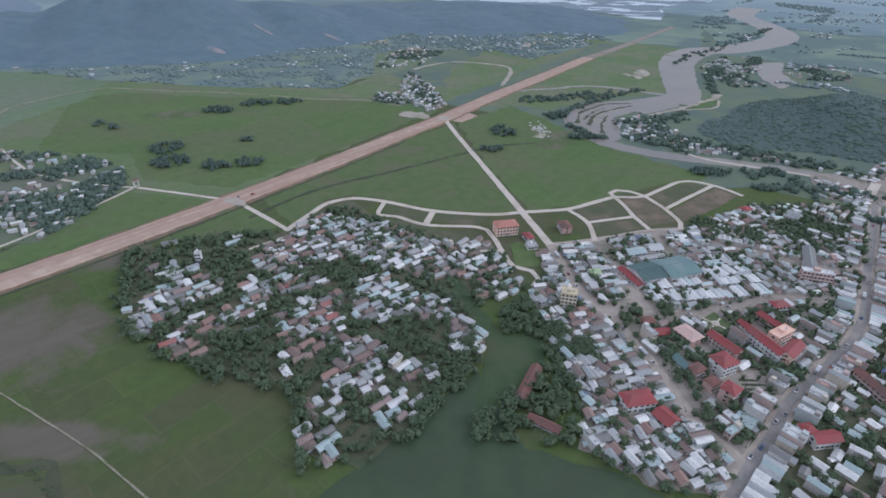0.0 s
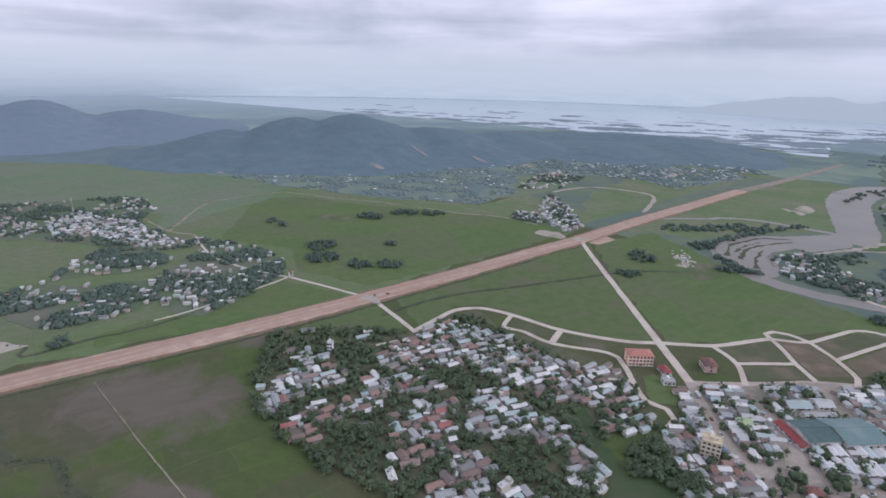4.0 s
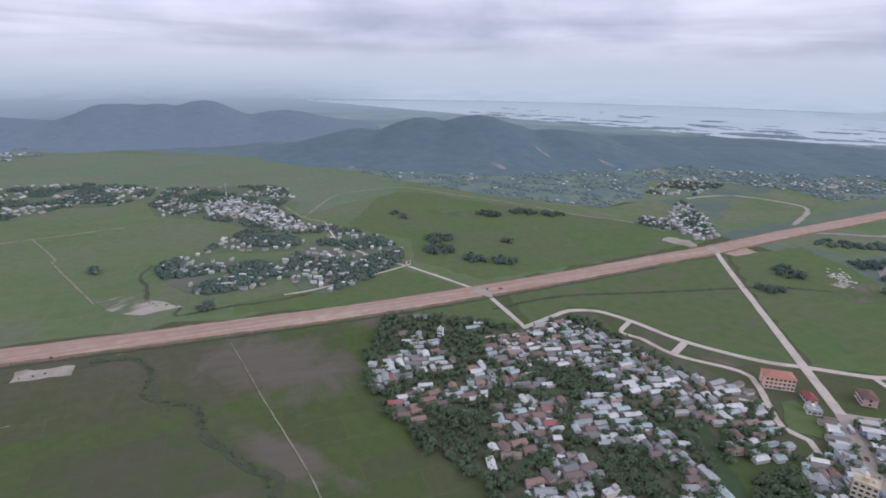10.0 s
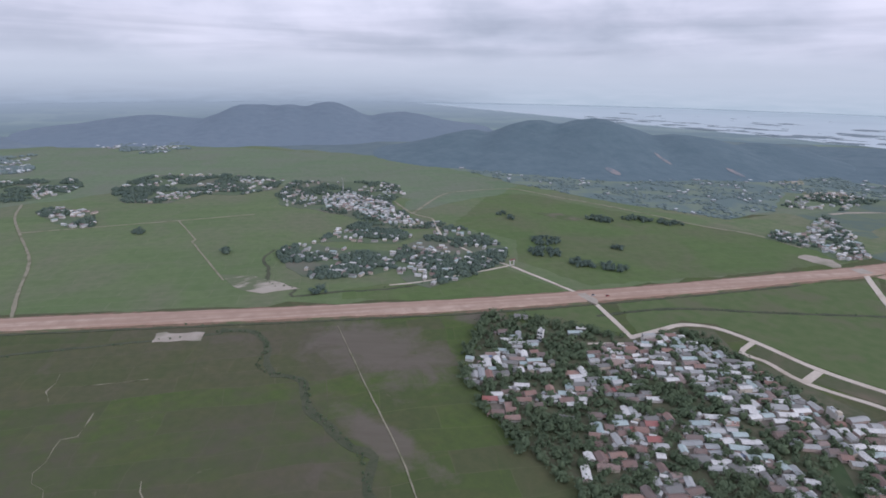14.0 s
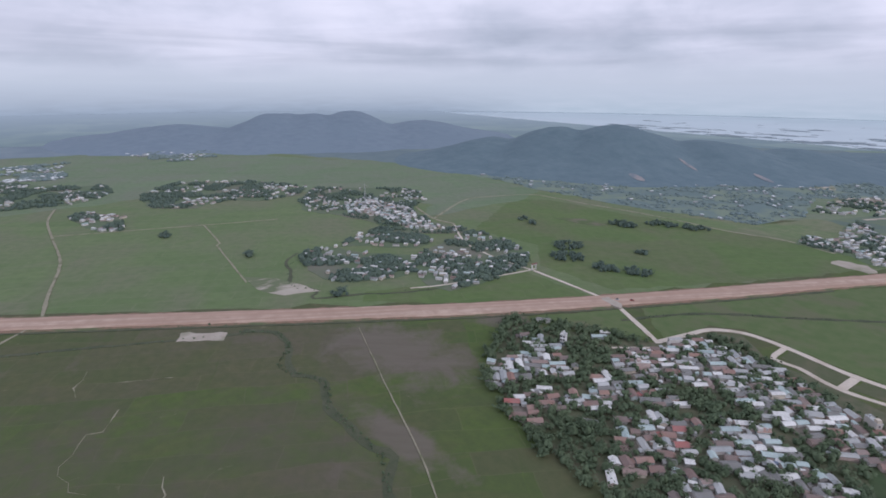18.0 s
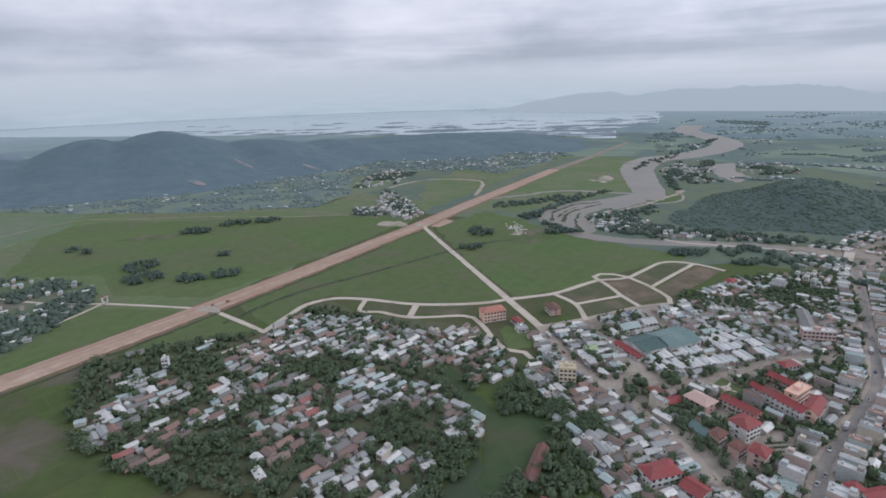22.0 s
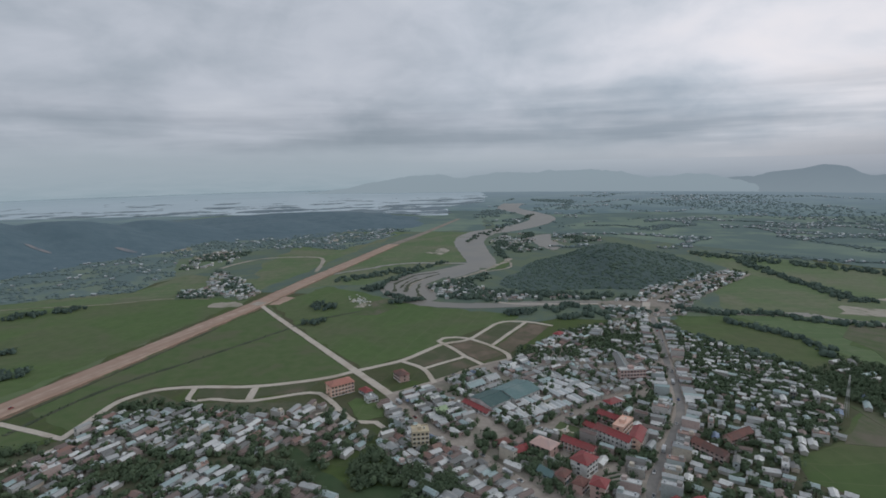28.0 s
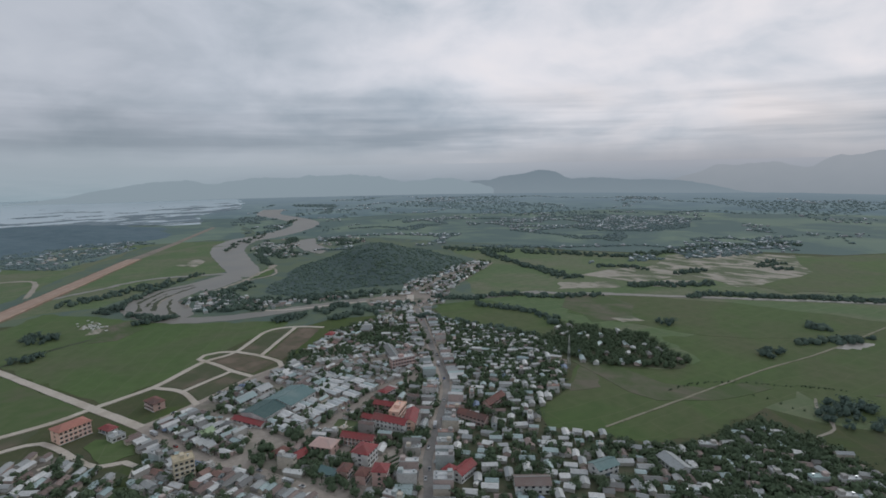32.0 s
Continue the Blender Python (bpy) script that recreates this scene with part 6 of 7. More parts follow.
TREES = []
for i, (r, h, base, lobes, leaves) in enumerate([(3.4, 5.0, 2.6, 7, 170), (2.6, 4.2, 2.2, 5, 130), (4.2, 5.6, 3.2, 9, 220), (2.2, 5.5, 2.4, 6, 130), (3.0, 4.0, 2.6, 6, 150), (5.0, 6.0, 3.4, 10, 260)]):
    v, f = crown_mesh(20 + i, r, h * 0.9, base * 0.9, lobes + 2, int(leaves * 1.4), 0.50)
    TREES.append((mesh_of("crown", v.tolist(), f.tolist(), M_LEAF), mesh_of("trunk", *trunk_mesh(base + h, 0.22 + 0.03 * r, i), M_BARK), r))
TREE_LABELS = ["dense dark green broadleaf tree among houses", "small rounded garden tree", "wide spreading dark broadleaf tree", "slender upright garden tree", "low bushy fruit tree", "large old spreading shade tree"]


def one_tree(x, y, k, turn, z=0.0):
    crown, trunk, r = TREES[k]
    ob = thing("tree", TREE_LABELS[k], "tree", "garden trees", x, y, turn, z)
    part("crown", crown, ob)
    part("trunk", trunk, ob)


SMALL = [crown_mesh(60 + i, r, h, base, lobes, leaves, size) for i, (r, h, base, lobes, leaves, size) in enumerate(
    [(3.2, 3.6, 1.4, 9, 66, 0.58), (2.5, 3.2, 1.2, 7, 48, 0.54), (4.0, 3.8, 1.6, 11, 84, 0.62), (2.6, 4.0, 1.4, 8, 54, 0.56)])]
def mound(seed, r, h, base):
    """The closed inside of a crown: an uneven dome of a few faces."""
    rng = np.random.default_rng(seed)
    vs, fs = [], []
    for i, (q, z) in enumerate(((0.72, 0.0), (1.0, 0.32), (0.8, 0.72), (0.32, 1.0))):
        for k in range(8):
            a = 2 * math.pi * (k + 0.5 * i) / 8
            u = q * r * rng.uniform(0.72, 1.12)
            vs.append((u * math.cos(a), u * math.sin(a), base + h * z * rng.uniform(0.88, 1.1)))
        if i:
            fs += [(8 * i - 8 + k, 8 * i - 8 + (k + 1) % 8, 8 * i + (k + 1) % 8, 8 * i + k) for k in range(8)]
    fs += [(24, 25, 26, 27), (24, 27, 28, 31), (28, 29, 30, 31)]
    return np.array(vs), np.array(fs)


def full(crown, core):
    return np.concatenate([crown[0], core[0]]), np.concatenate([crown[1], core[1] + len(crown[0])])


LIGHT = [full(crown_mesh(64 + i, r, h, base, lobes, 24, 0.9), mound(74 + i, r * 0.7, h * 1.05, 0.6)) for i, (r, h, base, lobes) in enumerate([(3.2, 3.6, 1.4, 8), (2.5, 3.2, 1.2, 6), (4.0, 3.8, 1.6, 9), (2.6, 4.0, 1.4, 7)])]
SMALL = [full(c, mound(70 + i, r, h, 0.6)) for i, (c, r, h) in enumerate(zip(SMALL, (2.2, 1.7, 2.7, 1.7), (3.8, 3.3, 4.2, 4.0)))]
FARTREE = [full(crown_mesh(80 + i, r, h, 0.4, 4, 9, 1.5, 0.2), mound(85 + i, r * 0.9, h, 0.0)) for i, (r, h) in enumerate([(4.5, 6.5), (5.5, 7.0), (3.6, 6.0), (6.5, 7.0)])]


DIMTREE = [full(crown_mesh(90 + i, r, h, -1.0, 3, 4, 1.6, 0.3), mound(95 + i, r, h, -0.5)) for i, (r, h) in enumerate([(5.5, 5.0), (7.0, 5.0), (4.6, 5.5), (8.5, 5.0)])]


def grove(name, spots, models, mat, label, seed=0):
    """Trees too many to count, joined."""
    if not spots:
        return
    rng = np.random.default_rng(seed)
    vs, fs, k = [], [], 0
    for x, y, z, s in spots:
        v, f = models[rng.integers(len(models))]
        a = rng.uniform(0, 6.28)
        c, q = math.cos(a), math.sin(a)
        w = np.array([1, 1, rng.uniform(0.8, 1.2)]) * s
        vs.append((v * w) @ np.array([[c, q, 0], [-q, c, 0], [0, 0, 1]]) + np.array([x, y, z]))
        fs.append(f + k)
        k += len(v)
    vs, fs = np.concatenate(vs), np.concatenate(fs)
    me = bpy.data.meshes.new(name)
    me.vertices.add(len(vs))
    me.vertices.foreach_set("co", vs.ravel())
    me.loops.add(fs.size)
    me.loops.foreach_set("vertex_index", fs.ravel().astype(np.int32))
    me.polygons.add(len(fs))
    me.polygons.foreach_set("loop_start", np.arange(0, fs.size, 4, dtype=np.int32))
    me.materials.append(mat)
    me.update(calc_edges=True)
    tagged(new(name, me), label, "trees", kind="stuff")


def far_houses(name, spots, label, seed=0, walls=None, roofs=None):
    """Small far houses, joined: spots are (x, y, turn, length, width, height)."""
    vs, fs, ix = [], [], []
    for x, y, turn, l, w, h in spots:
        c, s = math.cos(radians(turn)), math.sin(radians(turn))
        for (v, f), m in ((gable_walls(l, w, h, w * 0.2), 0), (gable_roof(l, w, h, w * 0.2, 0.4), 1)):
            k = len(vs)
            vs += [(x + c * a - s * b, y + s * a + c * b, z) for a, b, z in v]
            fs += [tuple(i + k for i in q) for q in f]
            ix += [m] * len(f)
    tagged(new(name, mesh_of(name, vs, fs, [walls or M_WALL_ALL, roofs or M_TIN_ALL], ix)), label, "houses", kind="stuff")


# ---- the districts ----
RNG = random.Random(11)
MODELS = []


def model(make, size, kind):
    MODELS.append((make, size[0], size[1], kind))


for l, w, h in ((7.0, 4.2, 2.7), (8.6, 4.4, 2.8), (10.6, 4.8, 2.9), (7.4, 5.2, 2.8), (13, 4.8, 3.0), (6.0, 4.6, 2.6), (15, 4.7, 3.0), (13, 6.8, 3.2), (10.4, 7.2, 3.1)):
    model(tin_house(l, w, h, w * 0.2, "long house with a sheet-metal roof" if l > 9 else "small house with a sheet-metal roof"), (l, w), "tin")
    if l < 11:
        model(tin_house(l, w, h, w * 0.2, "house with a sheet-metal roof and a front porch", None, True), (l + 3, w), "tin")
for l, w, h in ((6.8, 5.0, 2.8), (8.4, 5.4, 2.9), (10.4, 5.0, 3.0), (11.4, 6.8, 3.1)):
    model(tin_house(l, w, h, w * 0.27, "house with an old brown-red tiled roof", M_TILE, l > 8), (l + (3 if l > 8 else 0), w), "tile")
for l, w, n in ((10, 4, 2), (12, 4.2, 3), (9, 4.6, 1), (11, 4, 2)):
    model(town_house(l, w, n, "narrow %s-storey concrete town house with a flat roof" % ("one", "two", "three")[n - 1]), (l, w), "flat")
    model(town_house(l, w, n, "narrow %s-storey town house with a sheet-metal roof" % ("one", "two", "three")[n - 1], "gable"), (l, w), "flat")
for l, w, h in ((11, 4.6, 3.0), (14, 4.8, 3.2), (9, 4.4, 2.9)):
    model(tin_house(l, w, h, w * 0.2, "long market shop with a pale sheet-metal roof", M_PALETIN), (l, w), "pale")
LEFT = {"tin": 150, "tile": 80, "flat": 190, "pale": 70}
SPARE = []
GREENS = []


def district(poly, tries, axes, kinds, gap, tight=1.0, singles=True, widest=5.3, longest=16.0):
    """Houses at random in an area, along its axes, clear of roads and of each other."""
    x0, x1 = min(p[0] for p in poly), max(p[0] for p in poly)
    y0, y1 = min(p[1] for p in poly), max(p[1] for p in poly)
    for _ in range(tries):
        x, y = RNG.uniform(x0, x1), RNG.uniform(y0, y1)
        if not inside(x, y, poly) or any(math.hypot(x - a, y - b) < r * RNG.uniform(0.7, 1.3) for a, b, r in GREENS):
            continue
        kind = RNG.choices(list(kinds), list(kinds.values()))[0]
        make, l, w, _k = RNG.choice([m for m in MODELS if m[3] == kind and m[1] <= longest and (m[2] < widest or RNG.random() < 0.08)] or MODELS)
        turn = RNG.choice(axes) + RNG.uniform(-7, 7) + RNG.choice((0, 180))
        c, s = math.cos(radians(turn)), math.sin(radians(turn))
        n = max(2, round(l / w))
        spots = [(x + c * u, y + s * u) for u in ((i + 0.5) / n * l - l / 2 for i in range(n))]
        r = w / 2 * tight + gap
        if any(not BUILT.free(a, b, r) or near_line(a, b, w / 2 + 0.2) for a, b in spots):
            continue
        for a, b in spots:
            BUILT.add(a, b, w / 2 * tight)
        if singles and LEFT[kind] > 0:
            LEFT[kind] -= 1
            copy_thing(make, pose(x, y, RNG.uniform(0.05, 0.2), 0, 0, turn))
        else:
            SPARE.append((x, y, turn, l - 0.4, w, 2.9 if kind != "flat" else RNG.choice((2.9, 3.0, 3.2, 5.6))))


def row(p, q, off, models, skip=0.12, jitter=1.0):
    """Houses wall to wall along a street, their narrow fronts to it; off: from the street's middle line, to its left if above nought."""
    d = Vector((q[0] - p[0], q[1] - p[1], 0))
    length = d.length
    d.normalize()
    side = Vector((-d.y, d.x, 0)) * (1 if off > 0 else -1)
    turn = math.degrees(math.atan2(-side.y, -side.x))
    s = 0.0
    while s < length:
        make, l, w, kind = RNG.choice(models)
        s += w / 2
        c = Vector((*p, 0)) + d * s + side * (abs(off) + l / 2 + RNG.uniform(0, jitter))
        n = max(2, round(l / w))
        spots = [(c.x + side.x * u, c.y + side.y * u) for u in ((i + 0.5) / n * l - l / 2 for i in range(n))]
        if RNG.random() > skip and all(BUILT.free(a, b, w / 2 - 1.2) for a, b in spots) and not any(near_line(a, b, 0.2) for a, b in spots):
            for a, b in spots:
                BUILT.add(a, b, w / 2 - 0.2)
            if LEFT[kind] > 0:
                LEFT[kind] -= 1
                copy_thing(make, pose(c.x, c.y, RNG.uniform(0.05, 0.2), 0, 0, turn))
            else:
                SPARE.append((c.x, c.y, turn, l, w, 2.9 if kind != "flat" else RNG.choice((2.9, 3.0, 3.2, 5.6))))
        s += w / 2 + 0.12


V1_OUT = [(-224, 285), (-243, 322), (-272, 396), (-250, 418), (-214, 434), (-178, 431), (-156, 431), (-138, 471), (-106, 501), (-57, 468), (13, 424), (64, 408), (61, 361), (30, 330), (30, 269), (4, 229), (-16, 208), (-42, 184), (-73, 194), (-86, 241), (-107, 256), (-140, 254), (-167, 258)]
V1_WEST = [(-221, 290), (-225, 311), (-232, 340), (-220, 347), (-208, 354), (-179, 351), (-177, 340), (-200, 319), (-201, 303), (-206, 289)]
V1_NORTH_WEST = [(-243, 374), (-223, 384), (-199, 367), (-187, 352), (-206, 348)]
V1_SMALL = [(-192, 282), (-188, 294), (-185, 309), (-180, 311), (-177, 286), (-157, 268), (-173, 265)]
V1_BAND = [(-173, 292), (-167, 312), (-153, 326), (-149, 341), (-162, 349), (-155, 363), (-131, 346), (-133, 315), (-149, 307), (-161, 288)]
V1_CORE = [(-154, 425), (-136, 462), (-122, 478), (-63, 466), (-29, 440), (13, 422), (11, 374), (-9, 367), (-31, 378), (-54, 381), (-74, 400), (-101, 393), (-117, 382), (-129, 369), (-154, 373), (-164, 391)]
V1_MIDDLE = [(-142, 362), (-127, 370), (-95, 363), (-100, 345), (-128, 345)]
V1_BROWN = [(-122, 311), (-117, 322), (-98, 336), (-84, 350), (-75, 349), (-79, 320), (-66, 288), (-85, 276), (-111, 284)]
V1_HUB = [(-69, 325), (-69, 363), (-46, 371), (-26, 351), (-7, 343), (9, 333), (8, 316), (-24, 315), (-47, 308), (-66, 312)]
V1_NOOK = [(-108, 277), (-90, 275), (-88, 263), (-105, 265)]
V1_SOUTH = [(-68, 274), (-60, 294), (-39, 289), (-37, 261), (-38, 239), (-72, 241), (-71, 257)]
V1_KNOT = [(-31, 266), (-19, 271), (-1, 259), (-3, 250), (-25, 256)]
V1_LANE_END = [(14, 430), (38, 439), (52, 412), (50, 385), (36, 372), (13, 375)]
V1_EAST = [(8, 323), (21, 322), (35, 297), (28, 277), (6, 279)]
V1_LOW = [(18, 370), (38, 400), (56, 391), (57, 374), (66, 368), (62, 350), (35, 336)]
V1_TAIL = [(-43, 223), (-34, 240), (-8, 239), (-9, 217), (-32, 214)]
V1_END = [(-84, 234), (-60, 235), (-54, 218), (-74, 216)]
V1_TIP = [(-82, 209), (-63, 210), (-55, 188), (-69, 188)]
for k, poly in enumerate((V1_CORE, V1_BAND, V1_BROWN, V1_HUB, V1_SOUTH, V1_WEST, V1_SMALL, V1_EAST, V1_LANE_END)):
    patch("village_yard", poly, 0.2645 + 0.0004 * k, M_YARD, "trodden brown yards between the village houses", "ground", rag=4)
MARKET = [(104, 421), (145, 435), (199, 460), (234, 462), (316, 513), (340, 524), (375, 413), (340, 356), (297, 348), (235, 329), (180, 318), (160, 345), (131, 321), (112, 350)]
OLD_TOWN = [(72, 349), (85, 373), (104, 413), (112, 351), (130, 323), (146, 271), (152, 226), (164, 194), (150, 176), (118, 180), (82, 203), (91, 239), (81, 282)]
SCHOOL = [(135, 319), (180, 320), (235, 334), (297, 348), (337, 349), (297, 310), (241, 262), (190, 217), (170, 201), (156, 226), (150, 263)]
NORTH_EDGE = [(340, 524), (421, 529), (466, 531), (397, 430), (377, 415), (345, 475)]
BUILT.block(207, 318, 27, 27, 0)
BUILT.block(203, 252, 22, 14, 20)
BUILT.block(186, 418, 62, 40, 17)
BUILT.block(192, 388, 70, 42, 20)
BUILT.block(61, 450, 40, 26, 14)
for gx, gy, gr in ((297, 457, 22), (345, 465, 26), (383, 479, 22), (267, 477, 13), (83, 302, 8), (89, 283, 9), (100, 285, 7)):
    GREENS.append((gx, gy, gr))
LONG = [m for m in MODELS if m[1] >= 7 and m[3] == "tin" and m[2] < 6]
STALLS = [m for m in MODELS if m[3] == "pale"]
MIXED = LONG + [m for m in MODELS if m[3] == "flat"]
SHOPS = LONG * 3 + MIXED
for p, q, off, kinds in (((166, 334), (272, 350), 5, STALLS), ((168, 352), (270, 367), 5, STALLS), ((236, 372), (268, 384), 5, STALLS), ((176, 366), (238, 378), 4, STALLS), ((215, 459), (231, 383), 6, LONG), ((233, 460), (248, 383), 6, LONG), ((102, 425), (116, 353), 6, LONG), ((118, 424), (131, 356), 6, LONG),
                         ((145, 435), (159, 362), -6, SHOPS), ((101, 425), (114, 353), -6, LONG), ((128, 319), (147, 269), -6, LONG), ((114, 319), (134, 263), -6, LONG), ((147, 267), (163, 207), -6, MIXED), ((190, 211), (241, 258), 4.8, MIXED),
                         ((244, 261), (308, 310), 4.8, MIXED), ((318, 321), (370, 391), 4.8, SHOPS), ((377, 403), (468, 524), 4.8, SHOPS), ((190, 211), (241, 258), -4.8, MIXED), ((247, 261), (312, 312), -4.8, MIXED), ((318, 319), (371, 389), -4.8, SHOPS),
                         ((379, 400), (472, 521), -4.8, SHOPS), ((150, 172), (186, 207), -4.8, MIXED), ((260, 442), (331, 404), 6, LONG), ((297, 427), (373, 399), -6, LONG)):
    row(p, q, off, kinds)
district(OLD_TOWN, 6500, (-74, 16, -60), {"tin": 8, "tile": 1.4, "flat": 1}, 0.3, longest=10.5)
district(MARKET, 7000, (-76, -72, 16), {"tin": 8, "flat": 1.2, "tile": 0.6}, 0.35, longest=11.0)
PALE, BROWNISH = {"tin": 10, "tile": 1.4, "flat": 0.4}, {"tin": 4, "tile": 7}
for poly, tries, kinds in ((V1_CORE, 1500, PALE), (V1_LANE_END, 320, PALE), (V1_MIDDLE, 90, PALE), (V1_HUB, 420, PALE), (V1_WEST, 420, PALE), (V1_NORTH_WEST, 130, {"tin": 6, "tile": 3}), (V1_BAND, 420, {"tin": 6, "tile": 3}),
                           (V1_SMALL, 110, BROWNISH), (V1_BROWN, 300, BROWNISH), (V1_NOOK, 60, PALE), (V1_SOUTH, 300, {"tin": 7, "tile": 3}), (V1_KNOT, 90, PALE), (V1_EAST, 300, PALE), (V1_LOW, 200, PALE), (V1_TAIL, 130, BROWNISH), (V1_END, 120, {"tin": 6, "tile": 4}), (V1_TIP, 90, PALE)):
    district(poly, tries, (42, 36, 50, -48), kinds, 0.3, 0.95, widest=6.0)
district(V1_OUT, 46, (40, -50, 25), {"tin": 6, "tile": 5}, 2.2)
district(SCHOOL, 500, (-60, 30), {"tin": 3, "tile": 2, "flat": 3}, 0.6)
district(TOWN_E, 6500, (-48, 42, -60), {"tin": 8, "flat": 1.2, "tile": 2}, 1.1, longest=11.0)

district(NORTH_EDGE, 1500, (-48, 42), {"tin": 6, "flat": 2}, 0.3)
district(GROVE_E, 60, (0, 40), {"tin": 1}, 4.0)
def sheds(poly, tries):
    """Lean-tos, kitchens and sties between the houses."""
    out = []
    x0, x1, y0, y1 = min(p[0] for p in poly), max(p[0] for p in poly), min(p[1] for p in poly), max(p[1] for p in poly)
    for _ in range(tries):
        x, y = RNG.uniform(x0, x1), RNG.uniform(y0, y1)
        l, w = RNG.uniform(2.4, 4.4), RNG.uniform(1.8, 2.8)
        if inside(x, y, poly) and BUILT.free(x, y, 0.9) and not near_line(x, y, 1.0):
            BUILT.add(x, y, 1.0)
            out.append((x, y, RNG.choice((42, -48, -74, 16)) + RNG.uniform(-12, 12), l, w, RNG.uniform(1.9, 2.5)))
    return out


far_houses("lean_to_sheds", sheds(V1_CORE, 360) + sheds(V1_HUB, 130) + sheds(V1_WEST, 120) + sheds(V1_BAND, 160) + sheds(V1_SMALL, 50) + sheds(V1_SOUTH, 50) + sheds(V1_BROWN, 70) + sheds(OLD_TOWN, 900) + sheds(MARKET, 1200) + sheds(TOWN_E, 1000), "small lean-to sheds between the houses", 3)
far_houses("town_roofs", SPARE, "crowded town houses with sheet-metal roofs", 1)
for make, *_rest in MODELS:
    away(make)
SPARE.clear()


# ---- trees of village and town ----
def scatter(poly, tries, gap, rng, road_gap=1.0):
    x0, x1 = min(p[0] for p in poly), max(p[0] for p in poly)
    y0, y1 = min(p[1] for p in poly), max(p[1] for p in poly)
    out = []
    for _ in range(tries):
        x, y = rng.uniform(x0, x1), rng.uniform(y0, y1)
        if inside(x, y, poly) and BUILT.free(x, y, gap) and not near_line(x, y, road_gap):
            out.append((x, y))
    return out


def along(pts, step, spread, rng):
    out = []
    for q in smooth_line(pts, step):
        out.append((q.x + rng.uniform(-spread, spread), q.y + rng.uniform(-spread, spread)))
    return out


TR = random.Random(5)
near = scatter(V1_OUT, 4300, 0.5, TR, 2.6)
TR.shuffle(near)
town = scatter(TOWN_W, 3800, 0.3, TR, 0.6) + scatter(TOWN_E, 5600, 0.5, TR) + scatter(SCHOOL, 520, 0.9, TR, 1.5)
SOUTH_EAST = [(333, 146), (364, 115), (392, 110), (431, 96), (421, 56), (397, 14), (326, 7), (278, 61), (297, 110)]
town += scatter(SOUTH_EAST, 2200, 0.4, TR) + scatter([(393, 247), (487, 333), (466, 451), (411, 433), (354, 351), (335, 248)], 1500, 0.5, TR)
for gx, gy, gr in GREENS:
    town += [(gx + TR.gauss(0, gr * 0.6), gy + TR.gauss(0, gr * 0.6)) for _ in range(46)]
for gx, gy, gr in ((162, 413, 5), (205, 407, 6), (171, 433, 5), (160, 291, 5), (176, 330, 4), (215, 276, 5), (231, 262, 6), (256, 329, 5), (150, 331, 4)):
    town += [(gx + TR.gauss(0, gr), gy + TR.gauss(0, gr)) for _ in range(11)]
BARN_WOOD = [(22, 205), (80, 200), (90, 240), (81, 281), (71, 346), (46, 332), (43, 272), (25, 240)]
wood = scatter(BARN_WOOD, 420, 0.5, TR)
edge = along([(-273, 393), (-231, 301), (-187, 273), (-154, 254), (-88, 237), (-76, 190), (-42, 180), (-16, 208), (-2, 240), (21, 264)], 3.0, 5.0, TR) * 1
edge += along([(-273, 393), (-228, 410), (-188, 432), (-158, 439)], 3.5, 4.0, TR) + along([(21, 264), (25, 302), (31, 347), (67, 361)], 3.5, 4.5, TR)
HOLLOW = [(27, 221), (43, 242), (70, 270), (75, 294), (59, 302), (43, 300), (35, 324), (23, 352), (11, 386), (5, 380), (13, 347), (23, 320), (34, 284), (29, 264), (22, 240)]
near = [q for q in near if not inside(*q, HOLLOW)]

wood = [q for q in wood if not inside(*q, HOLLOW)]
edge = [q for q in edge if not inside(*q, HOLLOW)]
gardens = [(x, y) for x, y in near + town if math.hypot(x, y) < 420]
picked = set()
for i in range(290):
    k = TR.randrange(len(gardens))
    if k in picked:
        continue
    picked.add(k)
    x, y = gardens[k]
    one_tree(x, y, TR.choice((0, 1, 1, 3, 3, 4, 4, 2 if BUILT.free(x, y, 2.5) else 1)), TR.uniform(1, 362), 0.1)
rest = [q for i, q in enumerate(gardens) if i not in picked] + [q for q in near + town if math.hypot(*q) >= 420]
for name, spots, models in (("garden_grove", [q for q in rest if math.hypot(*q) < 330], SMALL), ("town_grove", [q for q in rest if math.hypot(*q) >= 330], LIGHT)):
    grove(name, [(x, y, 0.0, TR.uniform(0.55, 1.2)) for x, y in spots], models, M_LEAF, "mixed dark green garden trees between houses", 1)
grove("village_grove", [(x, y, 0.05, TR.uniform(0.8, 1.45)) for x, y in wood + edge if noise.noise(Vector((x * 0.03, y * 0.03, 2.0))) > -0.16 or x > -20], SMALL, M_LEAF, "dense belt of trees round the village", 2)


def clump(x, y, a, b, n, turn=0.0):
    c, s = math.cos(turn), math.sin(turn)
    out = []
    for _ in range(n):
        r, t = math.sqrt(TR.random()), TR.uniform(0, 6.28)
        u, v = a * r * math.cos(t), b * r * math.sin(t)
        out.append((x + c * u - s * v, y + s * u + c * v))
    return out


def field_clump(x, y, a, b, n, turn=0.0, label="dark clump of trees alone in the paddy"):
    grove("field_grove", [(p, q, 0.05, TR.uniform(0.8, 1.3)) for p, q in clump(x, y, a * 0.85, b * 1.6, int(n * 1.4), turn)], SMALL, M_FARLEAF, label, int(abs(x)))


